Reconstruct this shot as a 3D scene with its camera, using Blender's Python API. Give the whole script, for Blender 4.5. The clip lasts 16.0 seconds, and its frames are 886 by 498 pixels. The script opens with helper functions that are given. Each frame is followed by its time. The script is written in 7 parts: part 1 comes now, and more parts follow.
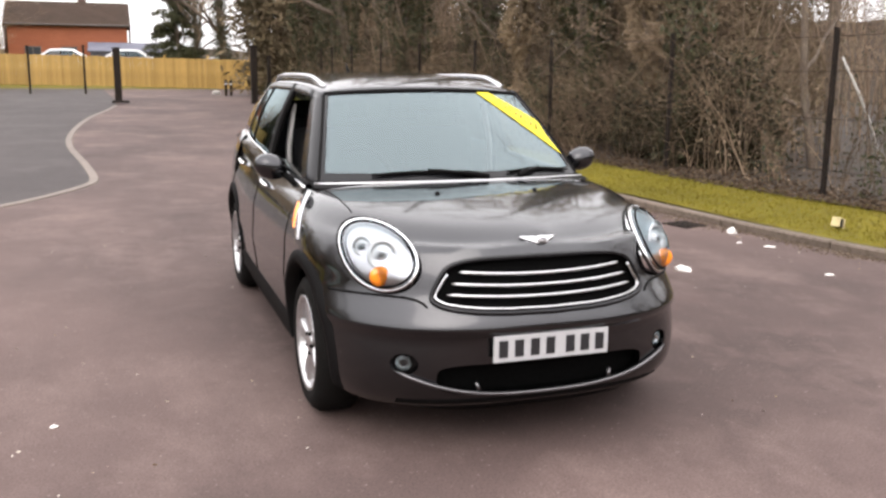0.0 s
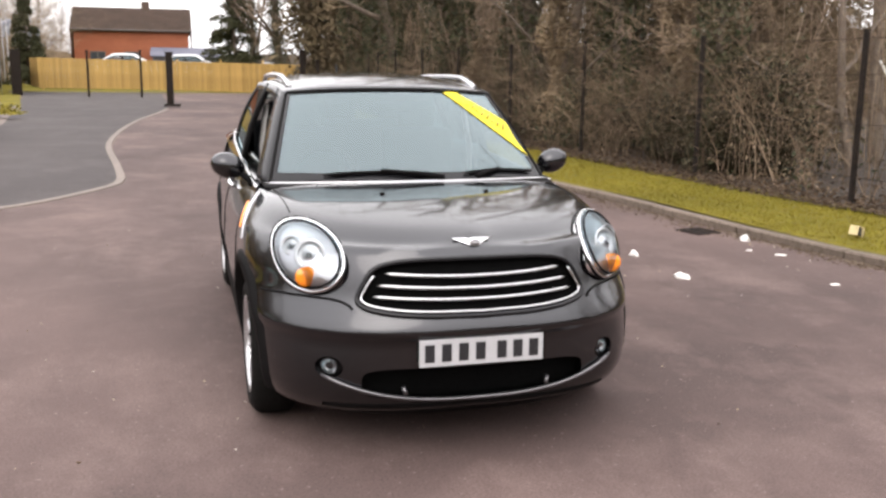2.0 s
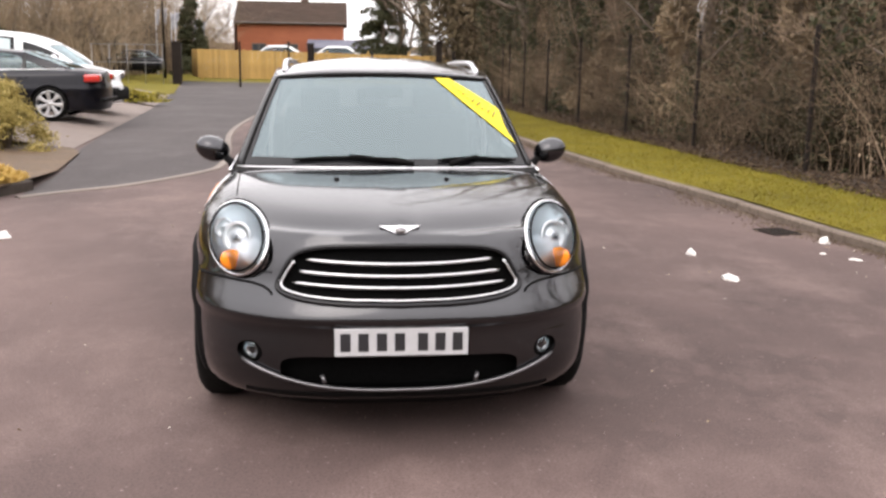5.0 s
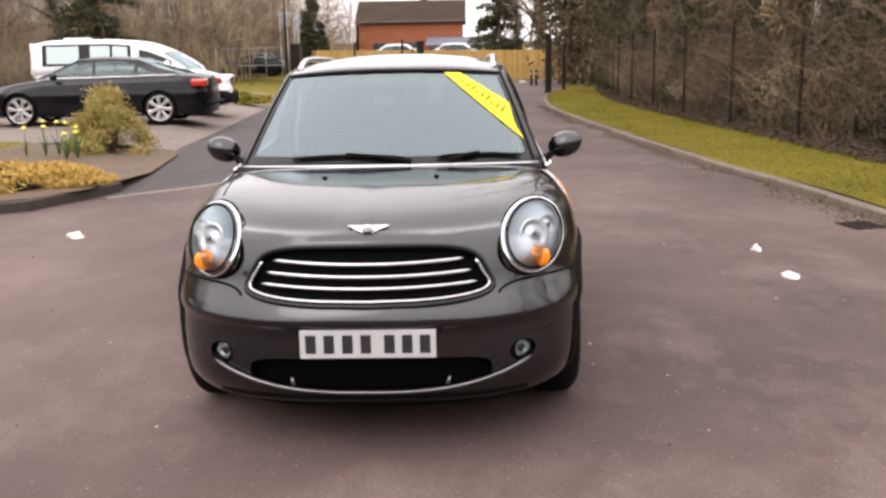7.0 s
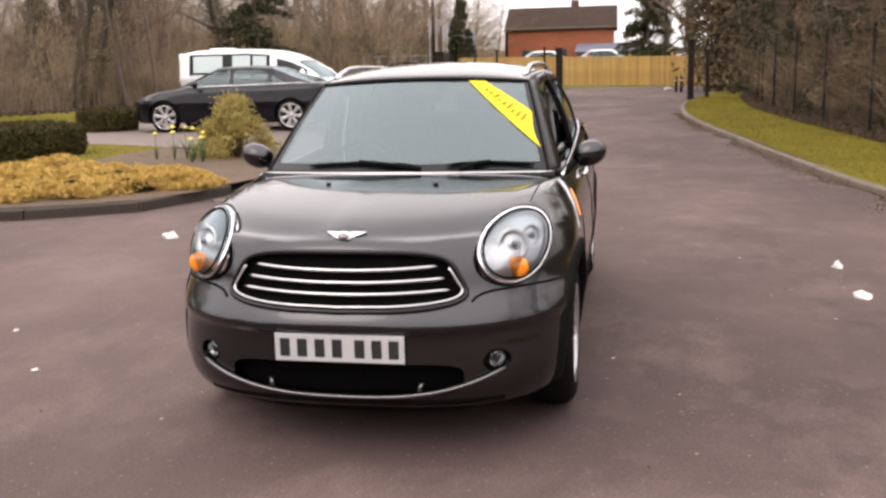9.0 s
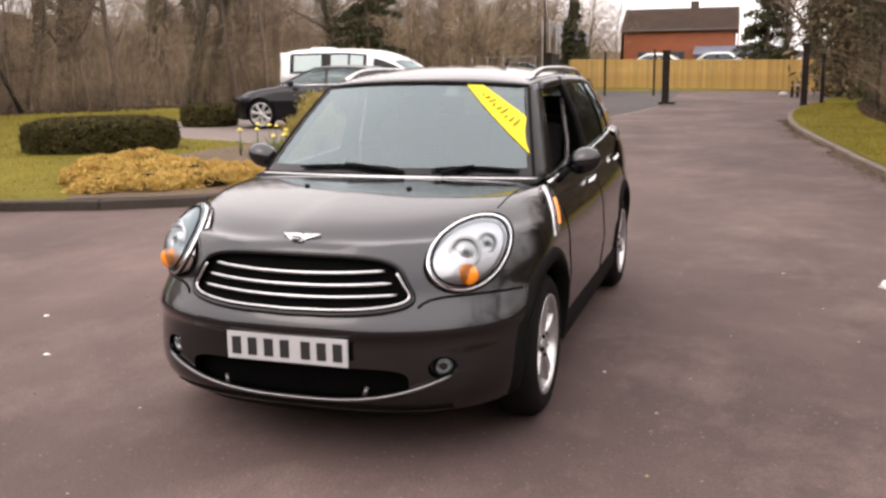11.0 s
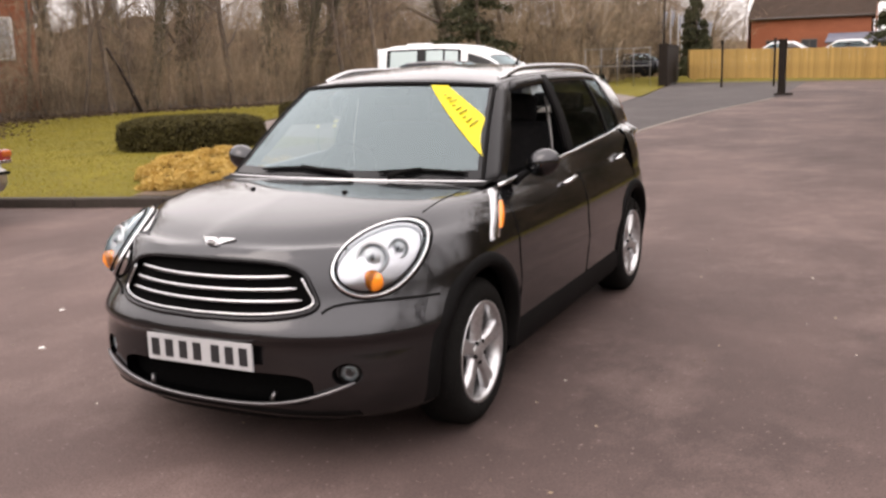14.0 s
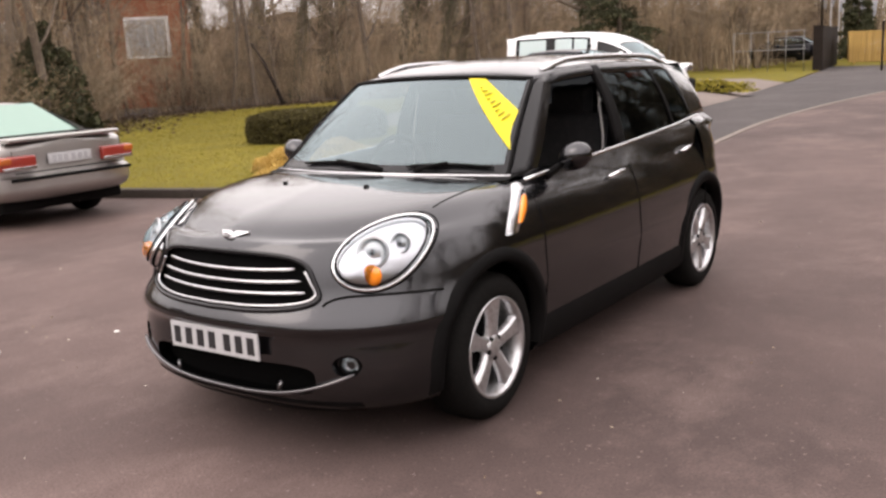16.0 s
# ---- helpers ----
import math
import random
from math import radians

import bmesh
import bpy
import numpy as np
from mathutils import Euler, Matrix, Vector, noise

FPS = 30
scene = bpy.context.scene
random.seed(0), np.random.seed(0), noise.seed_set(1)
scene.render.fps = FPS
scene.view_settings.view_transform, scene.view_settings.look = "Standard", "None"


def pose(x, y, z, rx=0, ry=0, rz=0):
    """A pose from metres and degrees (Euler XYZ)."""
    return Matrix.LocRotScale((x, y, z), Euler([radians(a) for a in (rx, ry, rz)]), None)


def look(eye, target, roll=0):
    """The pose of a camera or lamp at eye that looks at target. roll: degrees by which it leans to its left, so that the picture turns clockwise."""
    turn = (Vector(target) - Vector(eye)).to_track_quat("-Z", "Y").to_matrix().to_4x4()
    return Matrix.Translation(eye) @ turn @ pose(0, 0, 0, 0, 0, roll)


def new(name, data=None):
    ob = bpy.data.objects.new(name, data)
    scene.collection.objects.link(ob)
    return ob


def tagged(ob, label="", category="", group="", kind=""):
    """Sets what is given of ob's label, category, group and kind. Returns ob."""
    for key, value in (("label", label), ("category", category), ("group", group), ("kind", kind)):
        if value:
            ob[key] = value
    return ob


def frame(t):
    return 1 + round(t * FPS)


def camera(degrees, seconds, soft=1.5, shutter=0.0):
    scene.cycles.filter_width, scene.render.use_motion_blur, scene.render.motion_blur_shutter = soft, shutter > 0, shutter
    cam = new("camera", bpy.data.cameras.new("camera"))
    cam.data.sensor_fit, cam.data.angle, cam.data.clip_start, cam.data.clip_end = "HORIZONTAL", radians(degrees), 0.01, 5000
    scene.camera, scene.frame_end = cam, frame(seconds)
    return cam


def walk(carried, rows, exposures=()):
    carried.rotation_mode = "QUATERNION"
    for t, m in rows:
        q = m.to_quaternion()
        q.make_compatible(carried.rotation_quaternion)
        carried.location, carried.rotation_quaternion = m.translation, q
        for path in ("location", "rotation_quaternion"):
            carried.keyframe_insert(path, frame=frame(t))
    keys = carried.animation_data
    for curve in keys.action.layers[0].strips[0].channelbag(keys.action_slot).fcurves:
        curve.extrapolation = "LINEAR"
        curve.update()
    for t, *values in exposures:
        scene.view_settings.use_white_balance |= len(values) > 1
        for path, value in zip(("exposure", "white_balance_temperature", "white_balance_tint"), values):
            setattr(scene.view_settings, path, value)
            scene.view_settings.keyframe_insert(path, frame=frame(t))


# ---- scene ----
cam = camera(50.6, 16.0, soft=2.7)
PATH = [
    (0, (-1.683, -3.394, 1.617), (-1.03, -1.544, 1.226), 0.6),
    (0.5, (-1.557, -3.343, 1.604), (-0.906, -1.489, 1.231), 0.2),
    (1, (-1.437, -3.311, 1.598), (-0.814, -1.449, 1.216), 0.1),
    (1.5, (-1.278, -3.397, 1.594), (-0.683, -1.528, 1.206), 0.1),
    (2, (-1.152, -3.466, 1.588), (-0.618, -1.576, 1.207), 0.7),
    (2.5, (-1.021, -3.418, 1.569), (-0.528, -1.516, 1.197), 0.8),
    (3, (-0.892, -3.378, 1.568), (-0.452, -1.462, 1.199), 0.7),
    (3.5, (-0.716, -3.45, 1.56), (-0.359, -1.52, 1.177), 0.0),
    (4, (-0.547, -3.526, 1.56), (-0.24, -1.591, 1.157), 0.7),
    (6.5, (0.22, -3.499, 1.559), (0.238, -1.539, 1.164), -0.8),
    (7, (0.379, -3.435, 1.552), (0.323, -1.478, 1.143), -1.1),
    (7.5, (0.533, -3.417, 1.557), (0.415, -1.462, 1.155), -1.8),
    (8, (0.761, -3.453, 1.556), (0.534, -1.51, 1.142), -1.6),
    (8.5, (0.923, -3.454, 1.554), (0.626, -1.518, 1.146), -2.2),
    (9, (1.061, -3.37, 1.545), (0.685, -1.444, 1.157), -1.5),
    (11.5, (1.781, -3.145, 1.554), (1.122, -1.294, 1.179), -1.9),
    (12, (1.883, -3.088, 1.562), (1.171, -1.256, 1.193), -3.0),
    (12.5, (2.061, -3.061, 1.569), (1.29, -1.257, 1.179), -2.0),
    (13, (2.222, -3.038, 1.573), (1.445, -1.238, 1.18), -1.5),
    (13.5, (2.322, -2.947, 1.559), (1.519, -1.154, 1.184), -2.3),
    (14, (2.429, -2.808, 1.566), (1.571, -1.044, 1.176), -1.8),
    (14.5, (2.529, -2.737, 1.583), (1.621, -1.001, 1.181), -2.5),
    (15, (2.72, -2.688, 1.577), (1.713, -1.011, 1.162), -2.8),
    (15.5, (2.85, -2.65, 1.581), (1.78, -1.013, 1.163), -3.0),
    (16, (2.926, -2.516, 1.565), (1.796, -0.915, 1.166), -3.0),
]
walk(cam, [(t, look(eye, target, roll)) for t, eye, target, roll in PATH],
     [(0.0, 0.46, 6600, 12), (4.0, 0.42, 6650, 13), (7.0, 0.33, 6750, 15), (8.2, 0.19, 6850, 16), (12.5, 0.17, 7000, 17), (16.0, 0.22, 6950, 17)])

from mathutils.bvhtree import BVHTree

# ---- world and light: bright overcast spring day ----
world = bpy.data.worlds.new("overcast_sky")
scene.world = world
world.use_nodes = True
wn = world.node_tree
wn.nodes.clear()
w_out = wn.nodes.new("ShaderNodeOutputWorld")
w_bg = wn.nodes.new("ShaderNodeBackground")
w_sky = wn.nodes.new("ShaderNodeTexSky")
w_hue = wn.nodes.new("ShaderNodeHueSaturation")
w_sky.sky_type, w_sky.sun_disc = "NISHITA", False
w_sky.sun_elevation, w_sky.sun_rotation = radians(42), radians(207)
w_sky.air_density, w_sky.dust_density, w_sky.ozone_density = 1.6, 4.0, 1.0
w_hue.inputs["Saturation"].default_value = 0.22
w_bg.inputs["Strength"].default_value = 0.15
w_mix = wn.nodes.new("ShaderNodeMix")
w_mix.data_type = "RGBA"
w_mix.inputs[0].default_value = 0.78
w_tc = wn.nodes.new("ShaderNodeTexCoord")
w_xyz = wn.nodes.new("ShaderNodeSeparateXYZ")
w_up = wn.nodes.new("ShaderNodeMapRange")
w_up.inputs["To Min"].default_value, w_up.inputs["To Max"].default_value = 0.50, 1.20
w_tint = wn.nodes.new("ShaderNodeMix")
w_tint.data_type = "RGBA"
w_tint.inputs[6].default_value = (0, 0, 0, 1)
w_tint.inputs[7].default_value = (19.4, 19.2, 19.6, 1)
wn.links.new(w_tc.outputs["Generated"], w_xyz.inputs[0])
wn.links.new(w_xyz.outputs["Z"], w_up.inputs["Value"])
wn.links.new(w_up.outputs[0], w_tint.inputs[0])
wn.links.new(w_tint.outputs[2], w_mix.inputs[7])
wn.links.new(w_sky.outputs[0], w_hue.inputs["Color"])
wn.links.new(w_hue.outputs[0], w_mix.inputs[6])
wn.links.new(w_mix.outputs[2], w_bg.inputs["Color"])
wn.links.new(w_bg.outputs[0], w_out.inputs[0])
sun_data = bpy.data.lights.new("sun", "SUN")
sun_data.energy, sun_data.angle, sun_data.color = 0.5, radians(35), (1.0, 0.95, 0.88)
sun = new("sun", sun_data)
sun.matrix_world = look((-8, -14, 16), (0, 2, 0))


# ---- materials ----
def nodes_of(m):
    m.use_nodes = True
    t = m.node_tree
    return t, t.nodes["Principled BSDF"]


def plain(name, colour, rough=0.5, metal=0.0, coat=0.0, emit=0.0, spec=0.5):
    m = bpy.data.materials.new(name)
    t, b = nodes_of(m)
    b.inputs["Base Color"].default_value = (*colour, 1)
    b.inputs["Roughness"].default_value = rough
    b.inputs["Metallic"].default_value = metal
    b.inputs["Coat Weight"].default_value = coat
    b.inputs["Specular IOR Level"].default_value = spec
    if emit:
        b.inputs["Emission Color"].default_value = (*colour, 1)
        b.inputs["Emission Strength"].default_value = emit
    return m


def mixed(t, fac, a, b):
    n = t.nodes.new("ShaderNodeMix")
    n.data_type = "RGBA"
    for key, v in (("Factor", fac), ("A", a), ("B", b)):
        sock = n.inputs[0] if key == "Factor" else n.inputs[6] if key == "A" else n.inputs[7]
        if isinstance(v, (int, float)):
            sock.default_value = v
        elif isinstance(v, tuple):
            sock.default_value = (*v, 1)
        else:
            t.links.new(v, sock)
    return n.outputs[2]


def noise_of(t, scale, detail=4.0, stretch=(1, 1, 1), space="Object", rough=0.6):
    tc = t.nodes.new("ShaderNodeTexCoord")
    mp = t.nodes.new("ShaderNodeMapping")
    mp.inputs["Scale"].default_value = stretch
    n = t.nodes.new("ShaderNodeTexNoise")
    n.inputs["Scale"].default_value, n.inputs["Detail"].default_value = scale, detail
    n.inputs["Roughness"].default_value = rough
    t.links.new(tc.outputs[space], mp.inputs[0])
    t.links.new(mp.outputs[0], n.inputs["Vector"])
    return n.outputs["Fac"]


def ramp(t, fac, lo, hi, a=0.0, b=1.0):
    n = t.nodes.new("ShaderNodeMapRange")
    n.inputs["From Min"].default_value, n.inputs["From Max"].default_value = lo, hi
    n.inputs["To Min"].default_value, n.inputs["To Max"].default_value = a, b
    t.links.new(fac, n.inputs["Value"])
    return n.outputs[0]


def bumped(t, b, fac, strength, distance):
    n = t.nodes.new("ShaderNodeBump")
    n.inputs["Strength"].default_value, n.inputs["Distance"].default_value = strength, distance
    t.links.new(fac, n.inputs["Height"])
    t.links.new(n.outputs[0], b.inputs["Normal"])


def surface(name, c1, c2, c3=None, big=0.6, small=14.0, rough=0.8, bump=0.3, depth=0.01, stretch=(1, 1, 1), per_object=0.0, spec=0.4):
    """A rough natural surface: two colours mixed by a large noise, a third by a fine one, and relief."""
    m = bpy.data.materials.new(name)
    t, b = nodes_of(m)
    f1 = noise_of(t, big, 5, stretch)
    f2 = noise_of(t, small, 3, stretch)
    col = mixed(t, ramp(t, f1, 0.35, 0.65), c1, c2)
    col = mixed(t, ramp(t, f2, 0.45, 0.75), col, c3 or tuple(0.55 * v for v in c1))
    if per_object:
        oi = t.nodes.new("ShaderNodeObjectInfo")
        hs = t.nodes.new("ShaderNodeHueSaturation")
        t.links.new(ramp(t, oi.outputs["Random"], 0, 1, 1 - per_object, 1 + per_object), hs.inputs["Value"])
        t.links.new(col, hs.inputs["Color"])
        col = hs.outputs[0]
    t.links.new(col, b.inputs["Base Color"])
    b.inputs["Roughness"].default_value = rough
    b.inputs["Specular IOR Level"].default_value = spec
    bumped(t, b, f2, bump, depth)
    return m


def islands(name, cols, rough=0.85, clump=0.0):
    """Leaves and twigs: the colour runs over the given ones from piece to piece."""
    m = bpy.data.materials.new(name)
    t, b = nodes_of(m)
    g = t.nodes.new("ShaderNodeNewGeometry")
    cr = t.nodes.new("ShaderNodeValToRGB")
    cr.color_ramp.interpolation = "LINEAR"
    els = cr.color_ramp.elements
    els[0].color, els[1].color = (*cols[0], 1), (*cols[-1], 1)
    for k, c in enumerate(cols[1:-1]):
        els.new((k + 1) / (len(cols) - 1)).color = (*c, 1)
    t.links.new(g.outputs["Random Per Island"], cr.inputs[0])
    col = cr.outputs[0]
    if clump:
        hs = t.nodes.new("ShaderNodeHueSaturation")
        t.links.new(ramp(t, noise_of(t, 0.55, 3), 0.32, 0.68, 1 - clump, 1 + clump), hs.inputs["Value"])
        t.links.new(col, hs.inputs["Color"])
        col = hs.outputs[0]
    t.links.new(col, b.inputs["Base Color"])
    b.inputs["Roughness"].default_value = rough
    b.inputs["Specular IOR Level"].default_value = 0.2
    return m


def tarmac(name, c1, c2, chip, patch):
    m = bpy.data.materials.new(name)
    t, b = nodes_of(m)
    big = noise_of(t, 0.28, 7, (1.0, 0.55, 1.0))
    mid = noise_of(t, 2.2, 5)
    fine = noise_of(t, 90.0, 2)
    grit = noise_of(t, 38.0, 1)
    col = mixed(t, ramp(t, big, 0.38, 0.64), c1, c2)
    col = mixed(t, ramp(t, mid, 0.52, 0.74, 0, 0.4), col, patch)
    dust = noise_of(t, 0.75, 8, (1.0, 0.7, 1.0), rough=0.72)
    crumbs = noise_of(t, 55.0, 2)
    col = mixed(t, ramp(t, dust, 0.50, 0.68, 0, 0.55), col, tuple(min(1, 1.32 * v) for v in patch))
    col = mixed(t, ramp(t, dust, 0.46, 0.32, 0, 0.30), col, tuple(0.62 * v for v in c1))
    col = mixed(t, ramp(t, fine, 0.42, 0.68, 0, 0.5), col, tuple(0.5 * v for v in c1))
    speck = t.nodes.new("ShaderNodeMath")
    speck.operation = "MULTIPLY"
    t.links.new(ramp(t, dust, 0.52, 0.66, 0, 1), speck.inputs[0])
    t.links.new(ramp(t, crumbs, 0.64, 0.72, 0, 0.5), speck.inputs[1])
    col = mixed(t, speck.outputs[0], col, chip)
    col = mixed(t, ramp(t, grit, 0.69, 0.77, 0, 0.42), col, chip)
    t.links.new(col, b.inputs["Base Color"])
    b.inputs["Roughness"].default_value = 0.85
    b.inputs["Specular IOR Level"].default_value = 0.3
    bumped(t, b, fine, 0.4, 0.006)
    return m


def glass(name, tint, ior=1.5):
    """Thin window glass: tinted see-through with a mirror gloss that grows to the edge."""
    m = bpy.data.materials.new(name)
    m.use_nodes = True
    t = m.node_tree
    t.nodes.clear()
    o = t.nodes.new("ShaderNodeOutputMaterial")
    mx = t.nodes.new("ShaderNodeMixShader")
    tr = t.nodes.new("ShaderNodeBsdfTransparent")
    gl = t.nodes.new("ShaderNodeBsdfGlossy")
    fr = t.nodes.new("ShaderNodeFresnel")
    tr.inputs[0].default_value = (*tint, 1)
    gl.inputs["Roughness"].default_value = 0.015
    gl.inputs[0].default_value = (0.80, 0.96, 1.0, 1)
    fr.inputs[0].default_value = ior
    t.links.new(fr.outputs[0], mx.inputs[0])
    t.links.new(tr.outputs[0], mx.inputs[1])
    t.links.new(gl.outputs[0], mx.inputs[2])
    t.links.new(mx.outputs[0], o.inputs[0])
    return m


def car_paint(name, colour, flake=0.25, rough=0.3, coat=1.0, metal=0.92):
    m = bpy.data.materials.new(name)
    t, b = nodes_of(m)
    f = noise_of(t, 2.0, 4)
    d = noise_of(t, 700.0, 1)
    col = mixed(t, ramp(t, f, 0.3, 0.7), colour, tuple(v * 0.86 for v in colour))
    col = mixed(t, ramp(t, d, 0.4, 0.7, 0, flake), col, tuple(min(1, v * 2.4) for v in colour))
    t.links.new(col, b.inputs["Base Color"])
    b.inputs["Metallic"].default_value = metal
    b.inputs["Specular IOR Level"].default_value = 0.2
    b.inputs["Specular Tint"].default_value = (0.7, 0.7, 0.7, 1)
    b.inputs["Roughness"].default_value = rough
    b.inputs["Coat Weight"].default_value = coat
    b.inputs["Coat Roughness"].default_value = 0.06
    b.inputs["Coat IOR"].default_value = 1.5
    return m


M_ROAD = tarmac("brown_tarmac", (0.062, 0.042, 0.038), (0.130, 0.088, 0.079), (0.30, 0.24, 0.21), (0.155, 0.109, 0.097))
M_DARK = tarmac("dark_tarmac", (0.048, 0.040, 0.039), (0.067, 0.056, 0.054), (0.14, 0.12, 0.11), (0.075, 0.067, 0.064))
M_PAD = tarmac("pale_paving", (0.16, 0.128, 0.112), (0.20, 0.163, 0.142), (0.25, 0.22, 0.19), (0.14, 0.113, 0.10))
M_EDGE = surface("edging_stone", (0.20, 0.165, 0.14), (0.155, 0.13, 0.112), big=1.2, small=30, bump=0.3, depth=0.004)
M_KERB = surface("kerb_concrete", (0.16, 0.122, 0.095), (0.10, 0.075, 0.058), (0.07, 0.055, 0.036), big=0.9, small=22, bump=0.4, depth=0.006, per_object=0.12)
# Left kerb: the shade on its upright face is put in, besides moss.
M_KERB_SHADED = surface("mossy_shaded_kerb", (0.055, 0.041, 0.033), (0.038, 0.029, 0.024), (0.03, 0.027, 0.016), big=0.9, small=22, bump=0.4, depth=0.006, per_object=0.15)
M_GRASS_GROUND = surface("mossy_soil", (0.165, 0.138, 0.019), (0.115, 0.102, 0.016), (0.10, 0.078, 0.024), big=0.7, small=9, bump=0.5, depth=0.03)
M_BLADES = islands("grass_blades", [(0.145, 0.125, 0.019), (0.185, 0.152, 0.024), (0.215, 0.172, 0.038), (0.155, 0.134, 0.02)], clump=0.25)
M_BLADES.node_tree.nodes["Principled BSDF"].inputs["Specular IOR Level"].default_value = 0.0
M_GRASS_GROUND.node_tree.nodes["Principled BSDF"].inputs["Specular IOR Level"].default_value = 0.05
M_WOODFLOOR = surface("leaf_mould", (0.035, 0.024, 0.017), (0.022, 0.016, 0.011), (0.055, 0.038, 0.025), big=0.8, small=10, bump=0.8, depth=0.05)
M_SOIL = surface("bed_soil", (0.12, 0.075, 0.04), (0.085, 0.055, 0.032), (0.05, 0.034, 0.022), big=1.2, small=18, bump=0.7, depth=0.02)
M_BARK = surface("bark", (0.13, 0.098, 0.074), (0.085, 0.064, 0.05), (0.18, 0.145, 0.11), big=1.4, small=12, bump=0.8, depth=0.02, stretch=(1, 1, 0.3), per_object=0.25)
M_TWIG = islands("twigs", [(0.13, 0.088, 0.062), (0.23, 0.168, 0.122), (0.18, 0.125, 0.08), (0.29, 0.225, 0.17)], clump=0.45)
M_BRUSH = islands("undergrowth", [(0.06, 0.042, 0.03), (0.19, 0.132, 0.09), (0.11, 0.079, 0.048), (0.25, 0.185, 0.128), (0.085, 0.066, 0.038)], clump=0.75)
# Lighter copy of the undergrowth: left and far woods are lit by colour.
M_BRUSH_LIT = islands("lit_undergrowth", [(0.15, 0.105, 0.07), (0.30, 0.225, 0.15), (0.20, 0.145, 0.09), (0.36, 0.285, 0.2), (0.10, 0.075, 0.05)], clump=0.75)
M_VINE = islands("dry_vines", [(0.12, 0.085, 0.05), (0.24, 0.175, 0.11), (0.17, 0.125, 0.075), (0.30, 0.23, 0.155)], clump=0.4)
M_IVY = islands("ivy", [(0.022, 0.028, 0.012), (0.045, 0.05, 0.02), (0.07, 0.06, 0.03), (0.03, 0.034, 0.014)], rough=0.5)
M_POST = surface("dark_metal_post", (0.012, 0.010, 0.009), (0.019, 0.015, 0.013), (0.035, 0.023, 0.017), big=3, small=30, rough=0.75, bump=0.3, depth=0.003, spec=0.1)
M_CONIFER = islands("conifer_green", [(0.03, 0.034, 0.018), (0.055, 0.058, 0.028), (0.08, 0.075, 0.04)])


# ---- building helpers ----
def link(name, bm, material, smooth=True):
    me = bpy.data.meshes.new(name)
    bm.to_mesh(me)
    bm.free()
    me.materials.append(material)
    if smooth:
        me.polygons.foreach_set("use_smooth", [True] * len(me.polygons))
    return new(name, me)


def part(name, bm, material, parent, label="", smooth=True):
    ob = link(name, bm, material, smooth)
    ob.parent = parent
    if label:
        tagged(ob, label)
    return ob


def arrays(name, verts, faces, material, smooth=False):
    me = bpy.data.meshes.new(name)
    me.from_pydata([tuple(map(float, v)) for v in verts], [], [tuple(map(int, f)) for f in faces])
    me.materials.append(material)
    if smooth:
        me.polygons.foreach_set("use_smooth", [True] * len(me.polygons))
    return new(name, me)


def grid_bm(rows, closed_u=False, closed_v=False, mirror=False):
    """A surface through rows of points; with mirror also its twin at minus x."""
    bm = bmesh.new()
    for sgn in ((1, -1) if mirror else (1,)):
        vs = [[bm.verts.new((sgn * p[0], p[1], p[2])) for p in r] for r in rows]
        nu, nv = len(vs), len(vs[0])
        for i in range(nu if closed_u else nu - 1):
            for j in range(nv if closed_v else nv - 1):
                q = [vs[i][j], vs[(i + 1) % nu][j], vs[(i + 1) % nu][(j + 1) % nv], vs[i][(j + 1) % nv]]
                if len({v for v in q}) == 4:
                    bm.faces.new(q if sgn > 0 else q[::-1])
    bmesh.ops.remove_doubles(bm, verts=bm.verts, dist=0.0004)
    bmesh.ops.recalc_face_normals(bm, faces=bm.faces)
    return bm


def tube_bm(points, radius, sides=8, bm=None, caps=True, flat=1.0):
    """A tube along points; radius is a number or one for each point."""
    bm = bm or bmesh.new()
    pts = [Vector(p) for p in points]
    rad = radius if hasattr(radius, "__len__") else [radius] * len(pts)
    rings, up = [], None
    for i, p in enumerate(pts):
        d = (pts[min(i + 1, len(pts) - 1)] - pts[max(i - 1, 0)]).normalized()
        if up is None:
            up = d.orthogonal().normalized() if abs(d.z) > 0.9 else (Vector((0, 0, 1)) - d * d.z).normalized()
        else:
            up = (up - d * up.dot(d)).normalized()
        side = d.cross(up)
        rings.append([bm.verts.new(p + rad[i] * (math.cos(a) * side + flat * math.sin(a) * up)) for a in [2 * math.pi * k / sides for k in range(sides)]])
    for a, b in zip(rings, rings[1:]):
        for k in range(sides):
            bm.faces.new((a[k], a[(k + 1) % sides], b[(k + 1) % sides], b[k]))
    if caps:
        bm.faces.new(rings[0][::-1])
        bm.faces.new(rings[-1])
    return bm


def box_bm(size, at=(0, 0, 0), bevel=0.0, turn=None, bm=None, segments=2):
    b = bmesh.new()
    bmesh.ops.create_cube(b, size=1.0)
    bmesh.ops.scale(b, vec=size, verts=b.verts)
    if bevel:
        bmesh.ops.bevel(b, geom=b.edges[:], offset=bevel, segments=segments, affect="EDGES", profile=0.6)
    if turn:
        bmesh.ops.transform(b, matrix=turn, verts=b.verts)
    bmesh.ops.translate(b, vec=at, verts=b.verts)
    if bm is None:
        return b
    me = bpy.data.meshes.new("scratch")
    b.to_mesh(me)
    b.free()
    bm.from_mesh(me)
    bpy.data.meshes.remove(me)
    return bm


